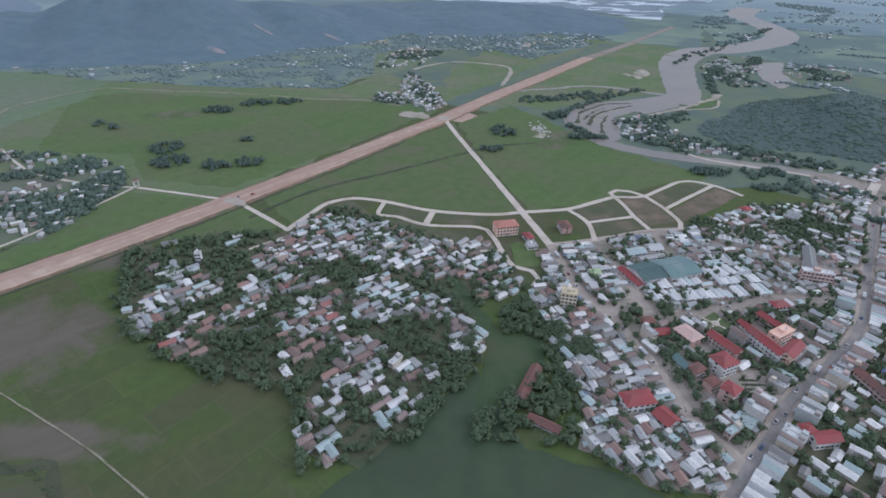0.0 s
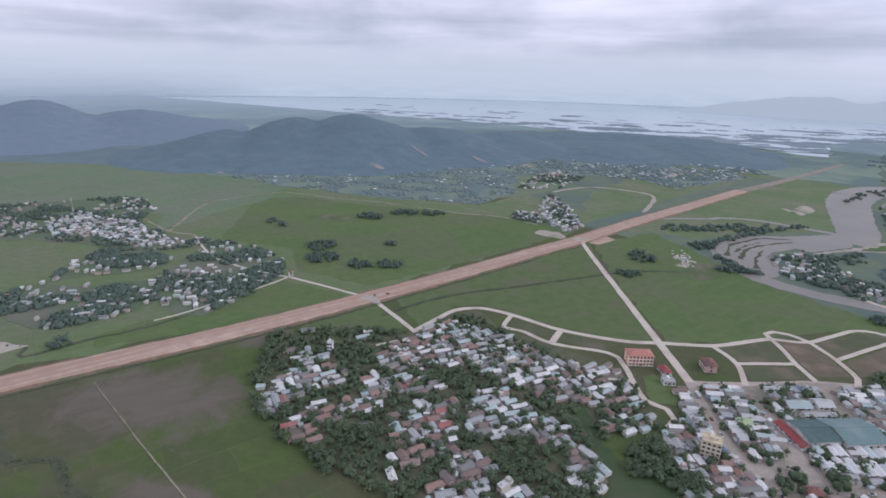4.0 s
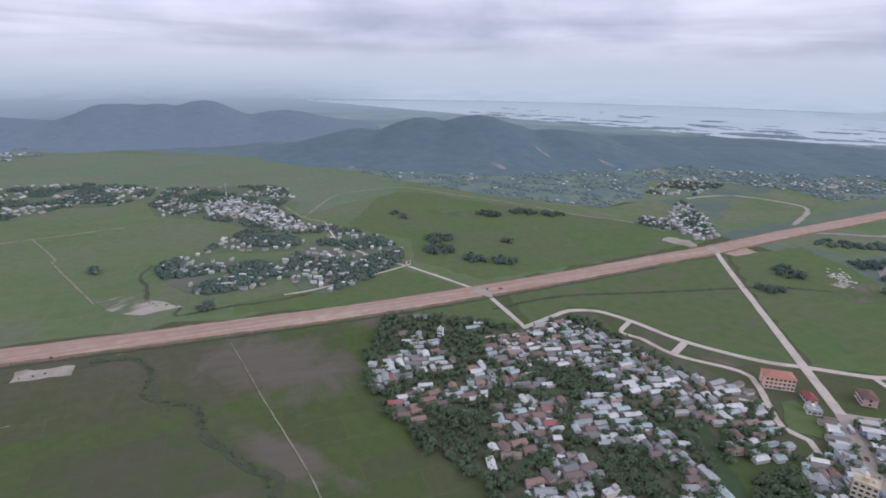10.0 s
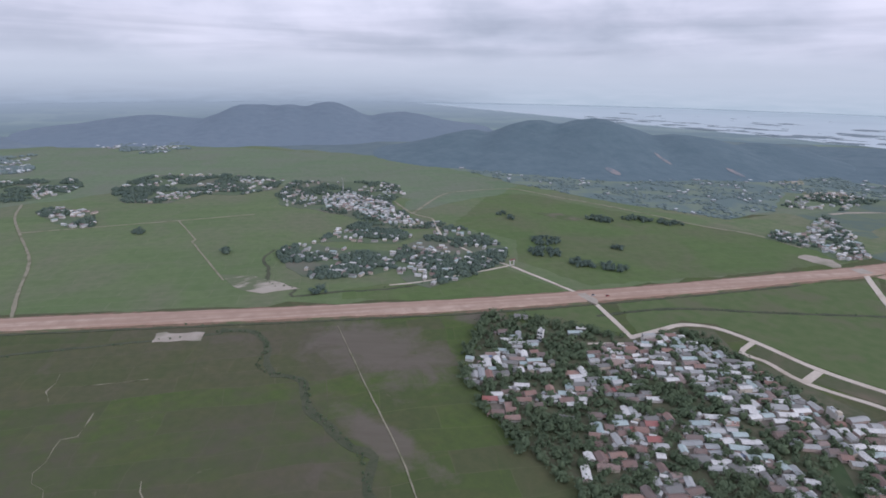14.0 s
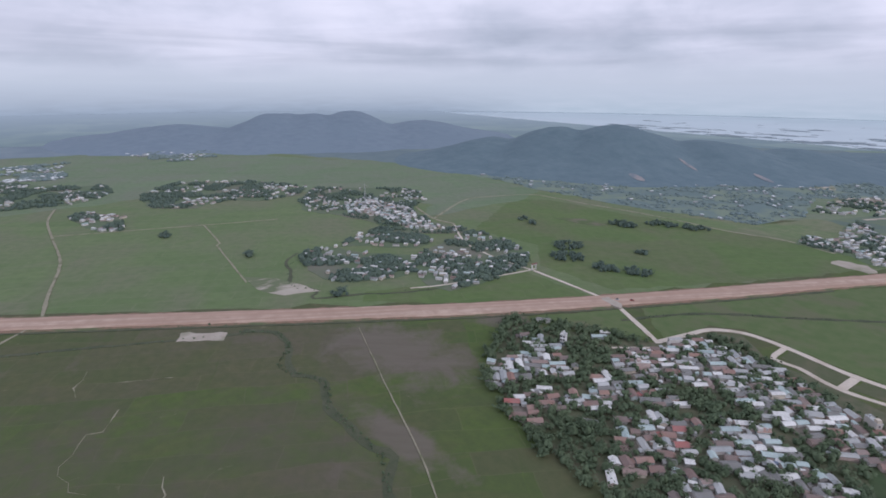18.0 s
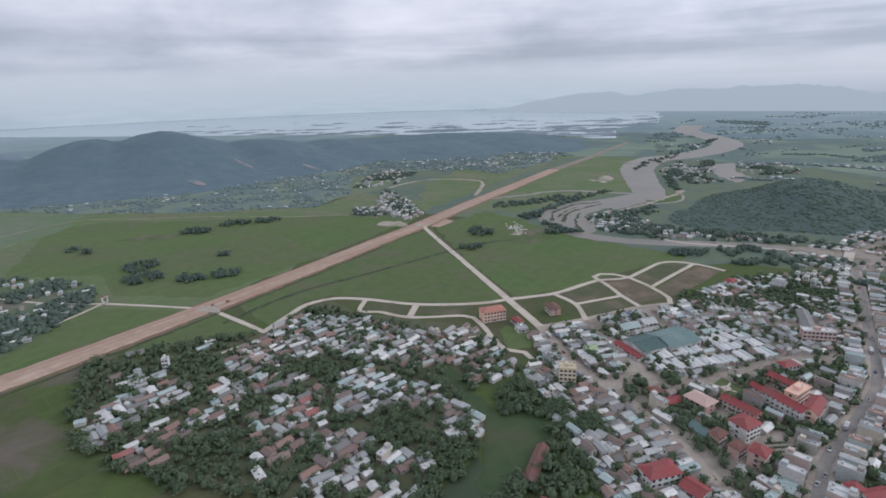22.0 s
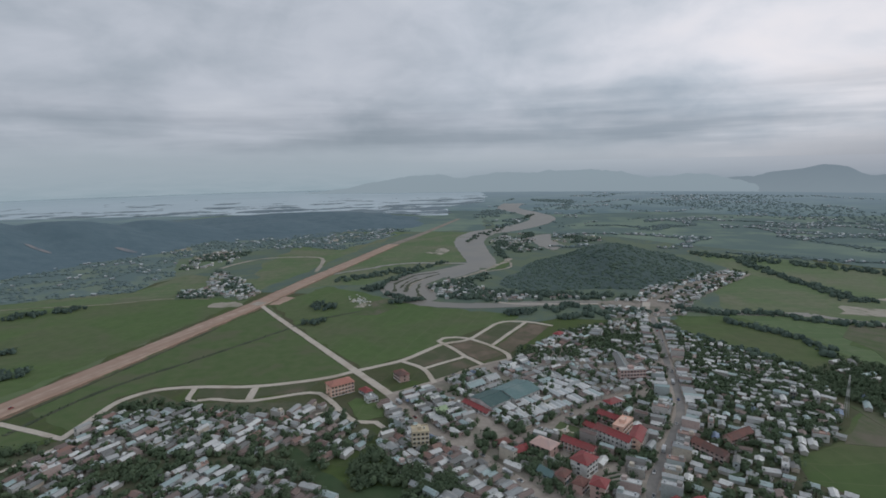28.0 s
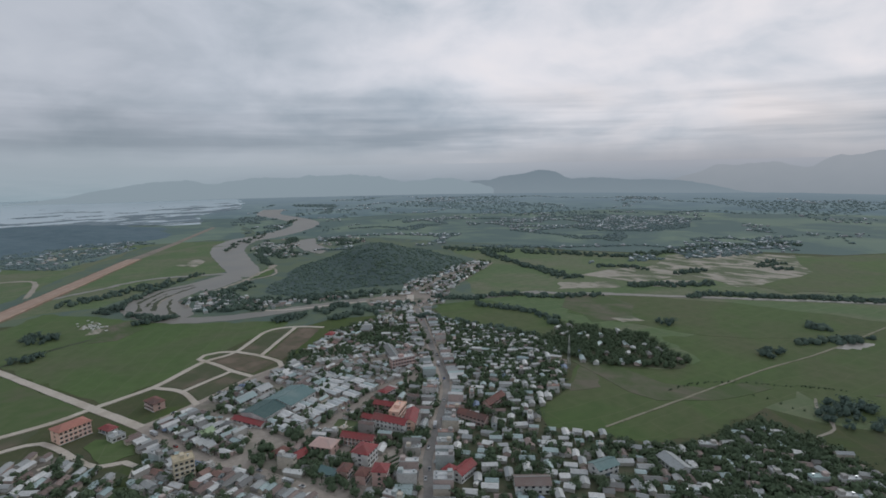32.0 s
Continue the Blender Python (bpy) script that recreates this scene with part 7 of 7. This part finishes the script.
for c in ((-361, 656, 22, 14, 26), (-335, 609, 28, 12, 30), (-274, 598, 20, 8, 18), (-241, 614, 20, 9, 16), (-269, 692, 9, 6, 7), (-498, 746, 12, 7, 9), (-470, 729, 10, 6, 7), (-358, 823, 34, 9, 26), (-315, 868, 30, 10, 24),
          (-265, 881, 32, 8, 24), (86, 756, 22, 13, 26), (62, 680, 18, 7, 14), (178, 840, 18, 10, 26), (200, 740, 26, 5, 20), (330, 618, 32, 7, 26), (-821, 281, 9, 6, 6), (487, 49, 34, 14, 30), (599, 128, 20, 6, 12),
          (635, 253, 16, 7, 9), (-449, 325, 12, 8, 8), (-648, 322, 10, 6, 6)):
    field_clump(*c)
# hedges of scrub along streams and drains
scrub = []
for pts, st, sp in (([(-438, 202), (-414, 223), (-381, 217), (-356, 193), (-311, 202), (-281, 188), (-255, 183), (-213, 177), (-188, 160)], 1.8, 2.4), ([(-194, 469), (-141, 540), (-58, 601), (60, 689), (138, 717)], 4.0, 1.8),
                    ([(-610, 372), (-551, 324), (-509, 300), (-477, 311), (-433, 335), (-377, 416)], 6.0, 3.0), ([(-551, 21), (-470, 147), (-433, 202)], 9.0, 2.0), ([(-568, 87), (-375, 296), (-247, 447)], 13.0, 2.0),
                    ([(438, 170), (480, 150), (520, 96), (540, 60)], 2.4, 1.6), ([(469, 70), (480, 128)], 8.0, 3.0), ([(336, 61), (421, 22), (393, -18)], 6.0, 6.0)):
    scrub += along(pts, st, sp, TR)
grove("scrub", [(x, y, -0.5, TR.uniform(0.16, 0.38)) for x, y in scrub], SMALL, M_LEAF, "low scrub along streams and field drains", 4)

# wooded knoll and river banks
spots = []
while len(spots) < 3600:
    x, y = TR.uniform(224, 1134), TR.uniform(613, 1186)
    z = knoll_height(x, y)
    if z > 1.0:
        spots.append((x, y, z - 2.2 * (0.6 + 0.5 * TR.random()), TR.uniform(0.4, 0.75)))
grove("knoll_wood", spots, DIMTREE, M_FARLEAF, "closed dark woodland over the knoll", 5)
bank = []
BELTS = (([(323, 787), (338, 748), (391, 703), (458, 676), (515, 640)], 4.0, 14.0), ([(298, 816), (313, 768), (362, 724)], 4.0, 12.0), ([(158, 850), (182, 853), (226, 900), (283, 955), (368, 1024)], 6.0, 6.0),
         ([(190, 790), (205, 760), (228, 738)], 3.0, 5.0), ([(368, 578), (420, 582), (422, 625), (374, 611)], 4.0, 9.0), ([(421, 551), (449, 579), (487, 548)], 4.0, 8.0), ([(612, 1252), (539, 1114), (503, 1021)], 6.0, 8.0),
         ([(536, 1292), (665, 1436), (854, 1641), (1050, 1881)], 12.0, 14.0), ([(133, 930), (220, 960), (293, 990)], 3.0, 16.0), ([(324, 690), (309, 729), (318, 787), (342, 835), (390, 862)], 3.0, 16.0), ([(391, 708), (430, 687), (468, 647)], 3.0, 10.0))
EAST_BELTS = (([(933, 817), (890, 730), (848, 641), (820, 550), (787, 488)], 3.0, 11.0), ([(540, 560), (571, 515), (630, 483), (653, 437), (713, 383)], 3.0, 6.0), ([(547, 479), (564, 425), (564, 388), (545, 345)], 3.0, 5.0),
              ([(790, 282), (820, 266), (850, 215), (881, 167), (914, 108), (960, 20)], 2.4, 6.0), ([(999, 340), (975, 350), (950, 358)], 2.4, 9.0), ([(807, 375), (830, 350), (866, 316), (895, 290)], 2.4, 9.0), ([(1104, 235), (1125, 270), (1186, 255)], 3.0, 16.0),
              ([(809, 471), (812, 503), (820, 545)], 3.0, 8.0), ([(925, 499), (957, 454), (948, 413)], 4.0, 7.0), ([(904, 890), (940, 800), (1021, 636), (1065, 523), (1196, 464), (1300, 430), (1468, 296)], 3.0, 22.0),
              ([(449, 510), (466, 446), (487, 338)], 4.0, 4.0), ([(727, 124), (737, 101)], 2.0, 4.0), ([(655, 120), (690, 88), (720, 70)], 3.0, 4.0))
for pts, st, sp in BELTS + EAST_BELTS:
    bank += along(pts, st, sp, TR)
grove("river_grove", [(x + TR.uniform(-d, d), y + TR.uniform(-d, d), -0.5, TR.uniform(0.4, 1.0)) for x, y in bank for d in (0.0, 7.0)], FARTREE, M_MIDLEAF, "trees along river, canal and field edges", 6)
for poly, n, name in ((GROVE_E, 800, "hamlet_grove"), (BRIDGE_TOWN, 300, "bridge_town_grove"), (NORTH_EDGE, 260, "edge_grove")):
    grove(name, [(x, y, 0.0, TR.uniform(0.8, 1.3)) for x, y in scatter(poly, n, 0.4, TR)], SMALL, M_LEAF, "dense dark trees round the hamlet houses", 7)


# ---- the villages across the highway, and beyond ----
def far_village(name, poly, houses, trees, axes, label, scale=1.0, seed=0, hazed=False, tight=-0.25, belt=None, leaf=None):
    def grown(x, y):
        """Where trees stand: in patches, or in winding belts."""
        if belt:
            n = noise.fractal(Vector((x * belt, y * belt, seed)), 1.0, 2.0, 3)
            return abs(n) < 0.09 or noise.noise(Vector((x * belt * 0.7, y * belt * 0.7, seed + 3))) > 0.27
        return noise.noise(Vector((x * 0.016 / scale, y * 0.016 / scale, seed + 9))) > (-0.10 if leaf else 0.10 if hazed else -0.02)

    def settled(x, y):
        if belt:
            return abs(noise.fractal(Vector((x * belt, y * belt, seed)), 1.0, 2.0, 3)) < 0.11 and noise.noise(Vector((x * 0.0022, y * 0.0022, seed))) > -0.1
        return noise.noise(Vector((x * 0.012, y * 0.012, seed))) > tight

    rng = random.Random(seed)
    x0, x1 = min(p[0] for p in poly), max(p[0] for p in poly)
    y0, y1 = min(p[1] for p in poly), max(p[1] for p in poly)
    hs, ts = [], []
    for _ in range(houses):
        x, y = rng.uniform(x0, x1), rng.uniform(y0, y1)
        l, w = rng.uniform(6, 12) * scale, rng.uniform(4, 5.5) * scale
        if inside(x, y, poly) and BUILT.free(x, y, l * 0.42) and not near_line(x, y, 2.0) and settled(x, y):
            BUILT.add(x, y, l * 0.4)
            hs.append((x, y, rng.choice(axes) + rng.uniform(-12, 12), l, w, rng.choice((2.6, 2.8, 2.9, 3.0))))
    for _ in range(trees):
        x, y = rng.uniform(x0, x1), rng.uniform(y0, y1)
        if inside(x, y, poly) and BUILT.free(x, y, 1.2) and not near_line(x, y, 1.0) and grown(x, y):
            ts.append((x, y, -0.2, rng.uniform(0.55, 1.0) * scale))
    # The flag swaps in leaves, roofs and walls with haze in their colour.
    far_houses(name, hs, label, seed, *((M_HAZEWALL, M_HAZEROOF) if hazed else ()))
    grove(name + "_grove", ts, DIMTREE if hazed else FARTREE, leaf or (M_HAZELEAF if hazed else M_MIDLEAF), "dark tree gardens of a far village", seed)


for k, (poly, n) in enumerate(((V2_LOW, 150), (V2_UP, 110), (V2_EAST, 220))):
    far_village("village_houses", poly, n, 2600, (30, -60), "village houses with pale sheet roofs under trees", 0.8, 31 + 20 * k, False, -0.2)
far_village("village_street", V2B_STREET, 900, 160, (60, -30), "crowded pale roofs along a village street", 0.95, 32, False, -0.9)
far_village("village_houses", V2B, 500, 3600, (60, -30), "village houses with pale sheet roofs under trees", 0.8, 47, False, -0.15)
far_village("hamlet_houses", V2C, 420, 4200, (20, -70), "far hamlet houses with pale roofs", 0.9, 33, False, 0.0)
far_village("hamlet_houses", V3, 420, 3600, (20, -70), "far hamlet houses with pale roofs", 0.9, 34, False, 0.0)
far_village("hamlet_houses", V3B, 90, 700, (20, -70), "small far hamlet with pale roofs", 0.95, 46, False, -0.2)
far_village("hamlet_houses", [(-150, 1150), (-140, 1290), (-70, 1400), (-10, 1340), (-60, 1190)], 110, 500, (60, -30), "few houses on graded plots by the foothills", 0.95, 48, False, -0.6)
far_village("roadside_houses", V4, 420, 900, (60, -30), "roadside village of pale roofs by the highway", 0.9, 35, False, -0.35)
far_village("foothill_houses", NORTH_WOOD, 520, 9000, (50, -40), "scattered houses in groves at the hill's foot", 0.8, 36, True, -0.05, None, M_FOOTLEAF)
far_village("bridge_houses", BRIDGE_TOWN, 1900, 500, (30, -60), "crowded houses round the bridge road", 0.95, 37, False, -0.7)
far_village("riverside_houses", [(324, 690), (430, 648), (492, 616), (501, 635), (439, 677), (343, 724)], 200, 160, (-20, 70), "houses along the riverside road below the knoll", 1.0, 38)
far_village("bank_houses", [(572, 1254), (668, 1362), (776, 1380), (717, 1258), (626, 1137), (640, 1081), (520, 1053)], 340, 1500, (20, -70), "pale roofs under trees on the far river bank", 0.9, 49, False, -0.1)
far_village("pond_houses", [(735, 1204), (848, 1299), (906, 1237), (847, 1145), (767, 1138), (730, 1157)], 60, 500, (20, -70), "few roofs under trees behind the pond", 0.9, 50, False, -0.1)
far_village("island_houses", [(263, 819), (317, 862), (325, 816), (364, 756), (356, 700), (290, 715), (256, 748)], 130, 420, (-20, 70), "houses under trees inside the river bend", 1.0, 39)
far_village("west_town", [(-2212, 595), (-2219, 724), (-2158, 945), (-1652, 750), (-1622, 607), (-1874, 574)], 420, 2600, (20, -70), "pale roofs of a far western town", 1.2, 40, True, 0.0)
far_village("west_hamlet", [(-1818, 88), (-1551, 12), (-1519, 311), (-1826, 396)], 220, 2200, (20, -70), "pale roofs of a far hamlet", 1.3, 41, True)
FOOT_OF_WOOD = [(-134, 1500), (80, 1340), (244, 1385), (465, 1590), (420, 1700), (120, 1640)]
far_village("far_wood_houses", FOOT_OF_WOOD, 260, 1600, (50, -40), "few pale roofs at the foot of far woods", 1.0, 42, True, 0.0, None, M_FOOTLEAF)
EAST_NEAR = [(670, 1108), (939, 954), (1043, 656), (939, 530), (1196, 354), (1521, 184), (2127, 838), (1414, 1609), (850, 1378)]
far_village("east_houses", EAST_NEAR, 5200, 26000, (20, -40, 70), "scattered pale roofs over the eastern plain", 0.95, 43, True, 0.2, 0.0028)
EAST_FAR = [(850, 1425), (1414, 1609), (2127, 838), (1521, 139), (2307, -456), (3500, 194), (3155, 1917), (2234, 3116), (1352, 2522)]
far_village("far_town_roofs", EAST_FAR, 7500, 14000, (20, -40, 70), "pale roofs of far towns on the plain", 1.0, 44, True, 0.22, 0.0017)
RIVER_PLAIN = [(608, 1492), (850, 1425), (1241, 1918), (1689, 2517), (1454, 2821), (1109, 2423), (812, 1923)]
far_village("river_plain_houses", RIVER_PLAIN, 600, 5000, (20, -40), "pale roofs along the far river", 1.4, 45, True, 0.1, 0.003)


# ---- bridge, vehicles, poles ----
def bridge():
    b = thing("bridge", "grey concrete road bridge over the river", "bridge", x=499, y=571, turn=48)
    part("deck", mesh_of("deck", *box(-34, 34, -5.0, 5.0, 0.6, 1.6), M_CONCRETE), b)
    for s in (-1, 1):
        part("railing", mesh_of("railing", *join(box(-34, 34, s * 4.7 - 0.12, s * 4.7 + 0.12, 2.2, 2.5), *[box(x - 0.12, x + 0.12, s * 4.7 - 0.1, s * 4.7 + 0.1, 1.604, 2.196) for x in range(-33, 34, 3)]), M_WHITE), b)
    for x in (-18, 0, 18):
        part("pier", mesh_of("pier", *box(x - 0.8, x + 0.8, -4.2, 4.2, -0.5, 0.596), M_CONCRETE), b)


bridge()
PAINT = [material("car_paint_" + n, mottled(a, b, 1.5), 0.3) for n, a, b in (("white", (0.72, 0.72, 0.72), (0.66, 0.66, 0.66)), ("silver", (0.45, 0.46, 0.47), (0.4, 0.41, 0.42)), ("red", (0.40, 0.05, 0.04), (0.34, 0.05, 0.04)), ("blue", (0.07, 0.13, 0.32), (0.06, 0.11, 0.28)))]
M_TYRE = material("tyre", mottled((0.03, 0.03, 0.03), (0.045, 0.045, 0.045), 4.0), 0.9)


def wheel_mesh():
    v, f = drum(0.34, 0.22, 10)
    return mesh_of("wheel", [(x, z - 0.11, y) for x, y, z in v], [q[::-1] for q in f], M_TYRE)


WHEEL = wheel_mesh()


def car(x, y, turn, paint, z):
    ob = thing("car", "%s car standing on the road" % ("white", "silver", "red", "blue")[paint], "car", "cars", x, y, turn, z)
    hull = [(-2.1, 0.35), (2.1, 0.35), (2.15, 0.8), (1.2, 0.98), (-1.9, 1.0), (-2.12, 0.8)]
    n = len(hull)
    v = [(a, -0.85, b) for a, b in hull] + [(a, 0.85, b) for a, b in hull]
    f = [tuple(range(n)), tuple(range(2 * n - 1, n - 1, -1))] + [(i, n + i, n + (i + 1) % n, (i + 1) % n) for i in range(n)]
    part("body", mesh_of("body", v, f, PAINT[paint]), ob)
    v = [(-1.7, -0.75, 1.0), (1.1, -0.75, 0.98), (1.1, 0.75, 0.98), (-1.7, 0.75, 1.0), (-1.3, -0.62, 1.5), (0.4, -0.62, 1.5), (0.4, 0.62, 1.5), (-1.3, 0.62, 1.5)]
    part("cabin", mesh_of("cabin", v, [(4, 5, 6, 7), (0, 1, 5, 4), (1, 2, 6, 5), (2, 3, 7, 6), (3, 0, 4, 7)], M_GLASS), ob)
    for a in (-1.3, 1.35):
        for s in (-0.8, 0.8):
            part("wheel", WHEEL, ob, m=pose(a, s, 0.34))


def truck(x, y, turn, paint, z):
    ob = thing("truck", "%s lorry standing at the roadside" % ("white", "silver", "red", "blue")[paint], "truck", "trucks", x, y, turn, z)
    part("cab", mesh_of("cab", *box(2.2, 4.0, -1.1, 1.1, 0.6, 2.7), PAINT[paint]), ob)
    part("windscreen", mesh_of("windscreen", *box(4.004, 4.03, -0.95, 0.95, 1.6, 2.4), M_GLASS), ob)
    part("cargo_box", mesh_of("cargo_box", *box(-4.0, 2.0, -1.2, 1.2, 0.8, 3.0), PAINT[1 if paint == 0 else 0]), ob)
    for a in (-2.8, 2.9):
        for s in (-1.0, 1.0):
            part("wheel", WHEEL, ob, m=pose(a, s, 0.34) @ Matrix.Scale(1.3, 4))


for x, y, turn, p, big in ((204, 224, 42, 0, 0), (213, 230, 42, 1, 0), (231, 250, 222, 0, 0), (256, 269, 42, 0, 1), (268, 273, 222, 2, 0), (293, 296, 42, 0, 0), (326, 329, 50, 3, 0), (347, 358, 52, 0, 1), (366, 379, 232, 1, 0), (390, 414, 52, 0, 0),
                           (186, 205, 42, 3, 0), (176, 198, 222, 0, 0), (142, 283, 106, 0, 1), (146, 273, 106, 0, 0), (136, 309, 106, 1, 0), (112, 363, 100, 0, 0), (109, 381, 100, 2, 0), (104, 411, 100, 0, 1), (127, 438, 18, 0, 0), (169, 451, 18, 1, 0),
                           (158, 370, 98, 0, 0), (215, 401, 100, 0, 1), (192, 328, 10, 0, 0), (227, 339, 20, 1, 0), (421, 453, 52, 0, 0), (442, 485, 232, 2, 0)):
    (truck if big else car)(x, y, turn, p, 0.33)
for x, y, turn, p in ((-218, 512, 12, 1), (-206, 521, 50, 2)):
    car(x, y, turn, p, 1.62)


def mast(x, y, h):
    ob = thing("radio_mast", "slender pale lattice radio mast", "mast", "masts", x, y)
    for k in range(6):
        a, b = 1.3 * (1 - k / 7), 1.3 * (1 - (k + 1) / 7)
        z0, z1 = h * k / 6, h * (k + 1) / 6
        pieces = []
        for sx, sy in ((-1, -1), (1, -1), (1, 1), (-1, 1)):
            v, f = box(-0.12, 0.12, -0.12, 0.12, 0, 1)
            pieces.append(([(p + (sx * a if z == 0 else sx * b), q + (sy * a if z == 0 else sy * b), z0 if z == 0 else z1) for p, q, z in v], f))
        pieces.append(box(-b, b, -b, -b + 0.15, z1 - 0.2, z1 - 0.02))
        pieces.append(box(-b, b, b - 0.15, b, z1 - 0.2, z1 - 0.02))
        part("mast_section", mesh_of("mast_section", *join(*pieces), M_WHITE if k % 2 else M_TANK), ob)


mast(424, 258, 34)
mast(-777, 626, 42)


def graves():
    rng = random.Random(8)
    for i in range(36):
        x, y = 142 + rng.gauss(0, 7), 770 + rng.gauss(0, 16)
        g = thing("grave", "small whitewashed grave in the clearing", "grave", "graves", x, y, rng.uniform(0, 90), 0.1)
        part("tomb", mesh_of("tomb", *box(-1.3, 1.3, -0.8, 0.8, -0.2, 0.6), M_WHITE), g)
        part("headstone", mesh_of("headstone", *box(-1.5, -1.31, -0.6, 0.6, -0.2, 1.5), M_WHITE), g)


graves()
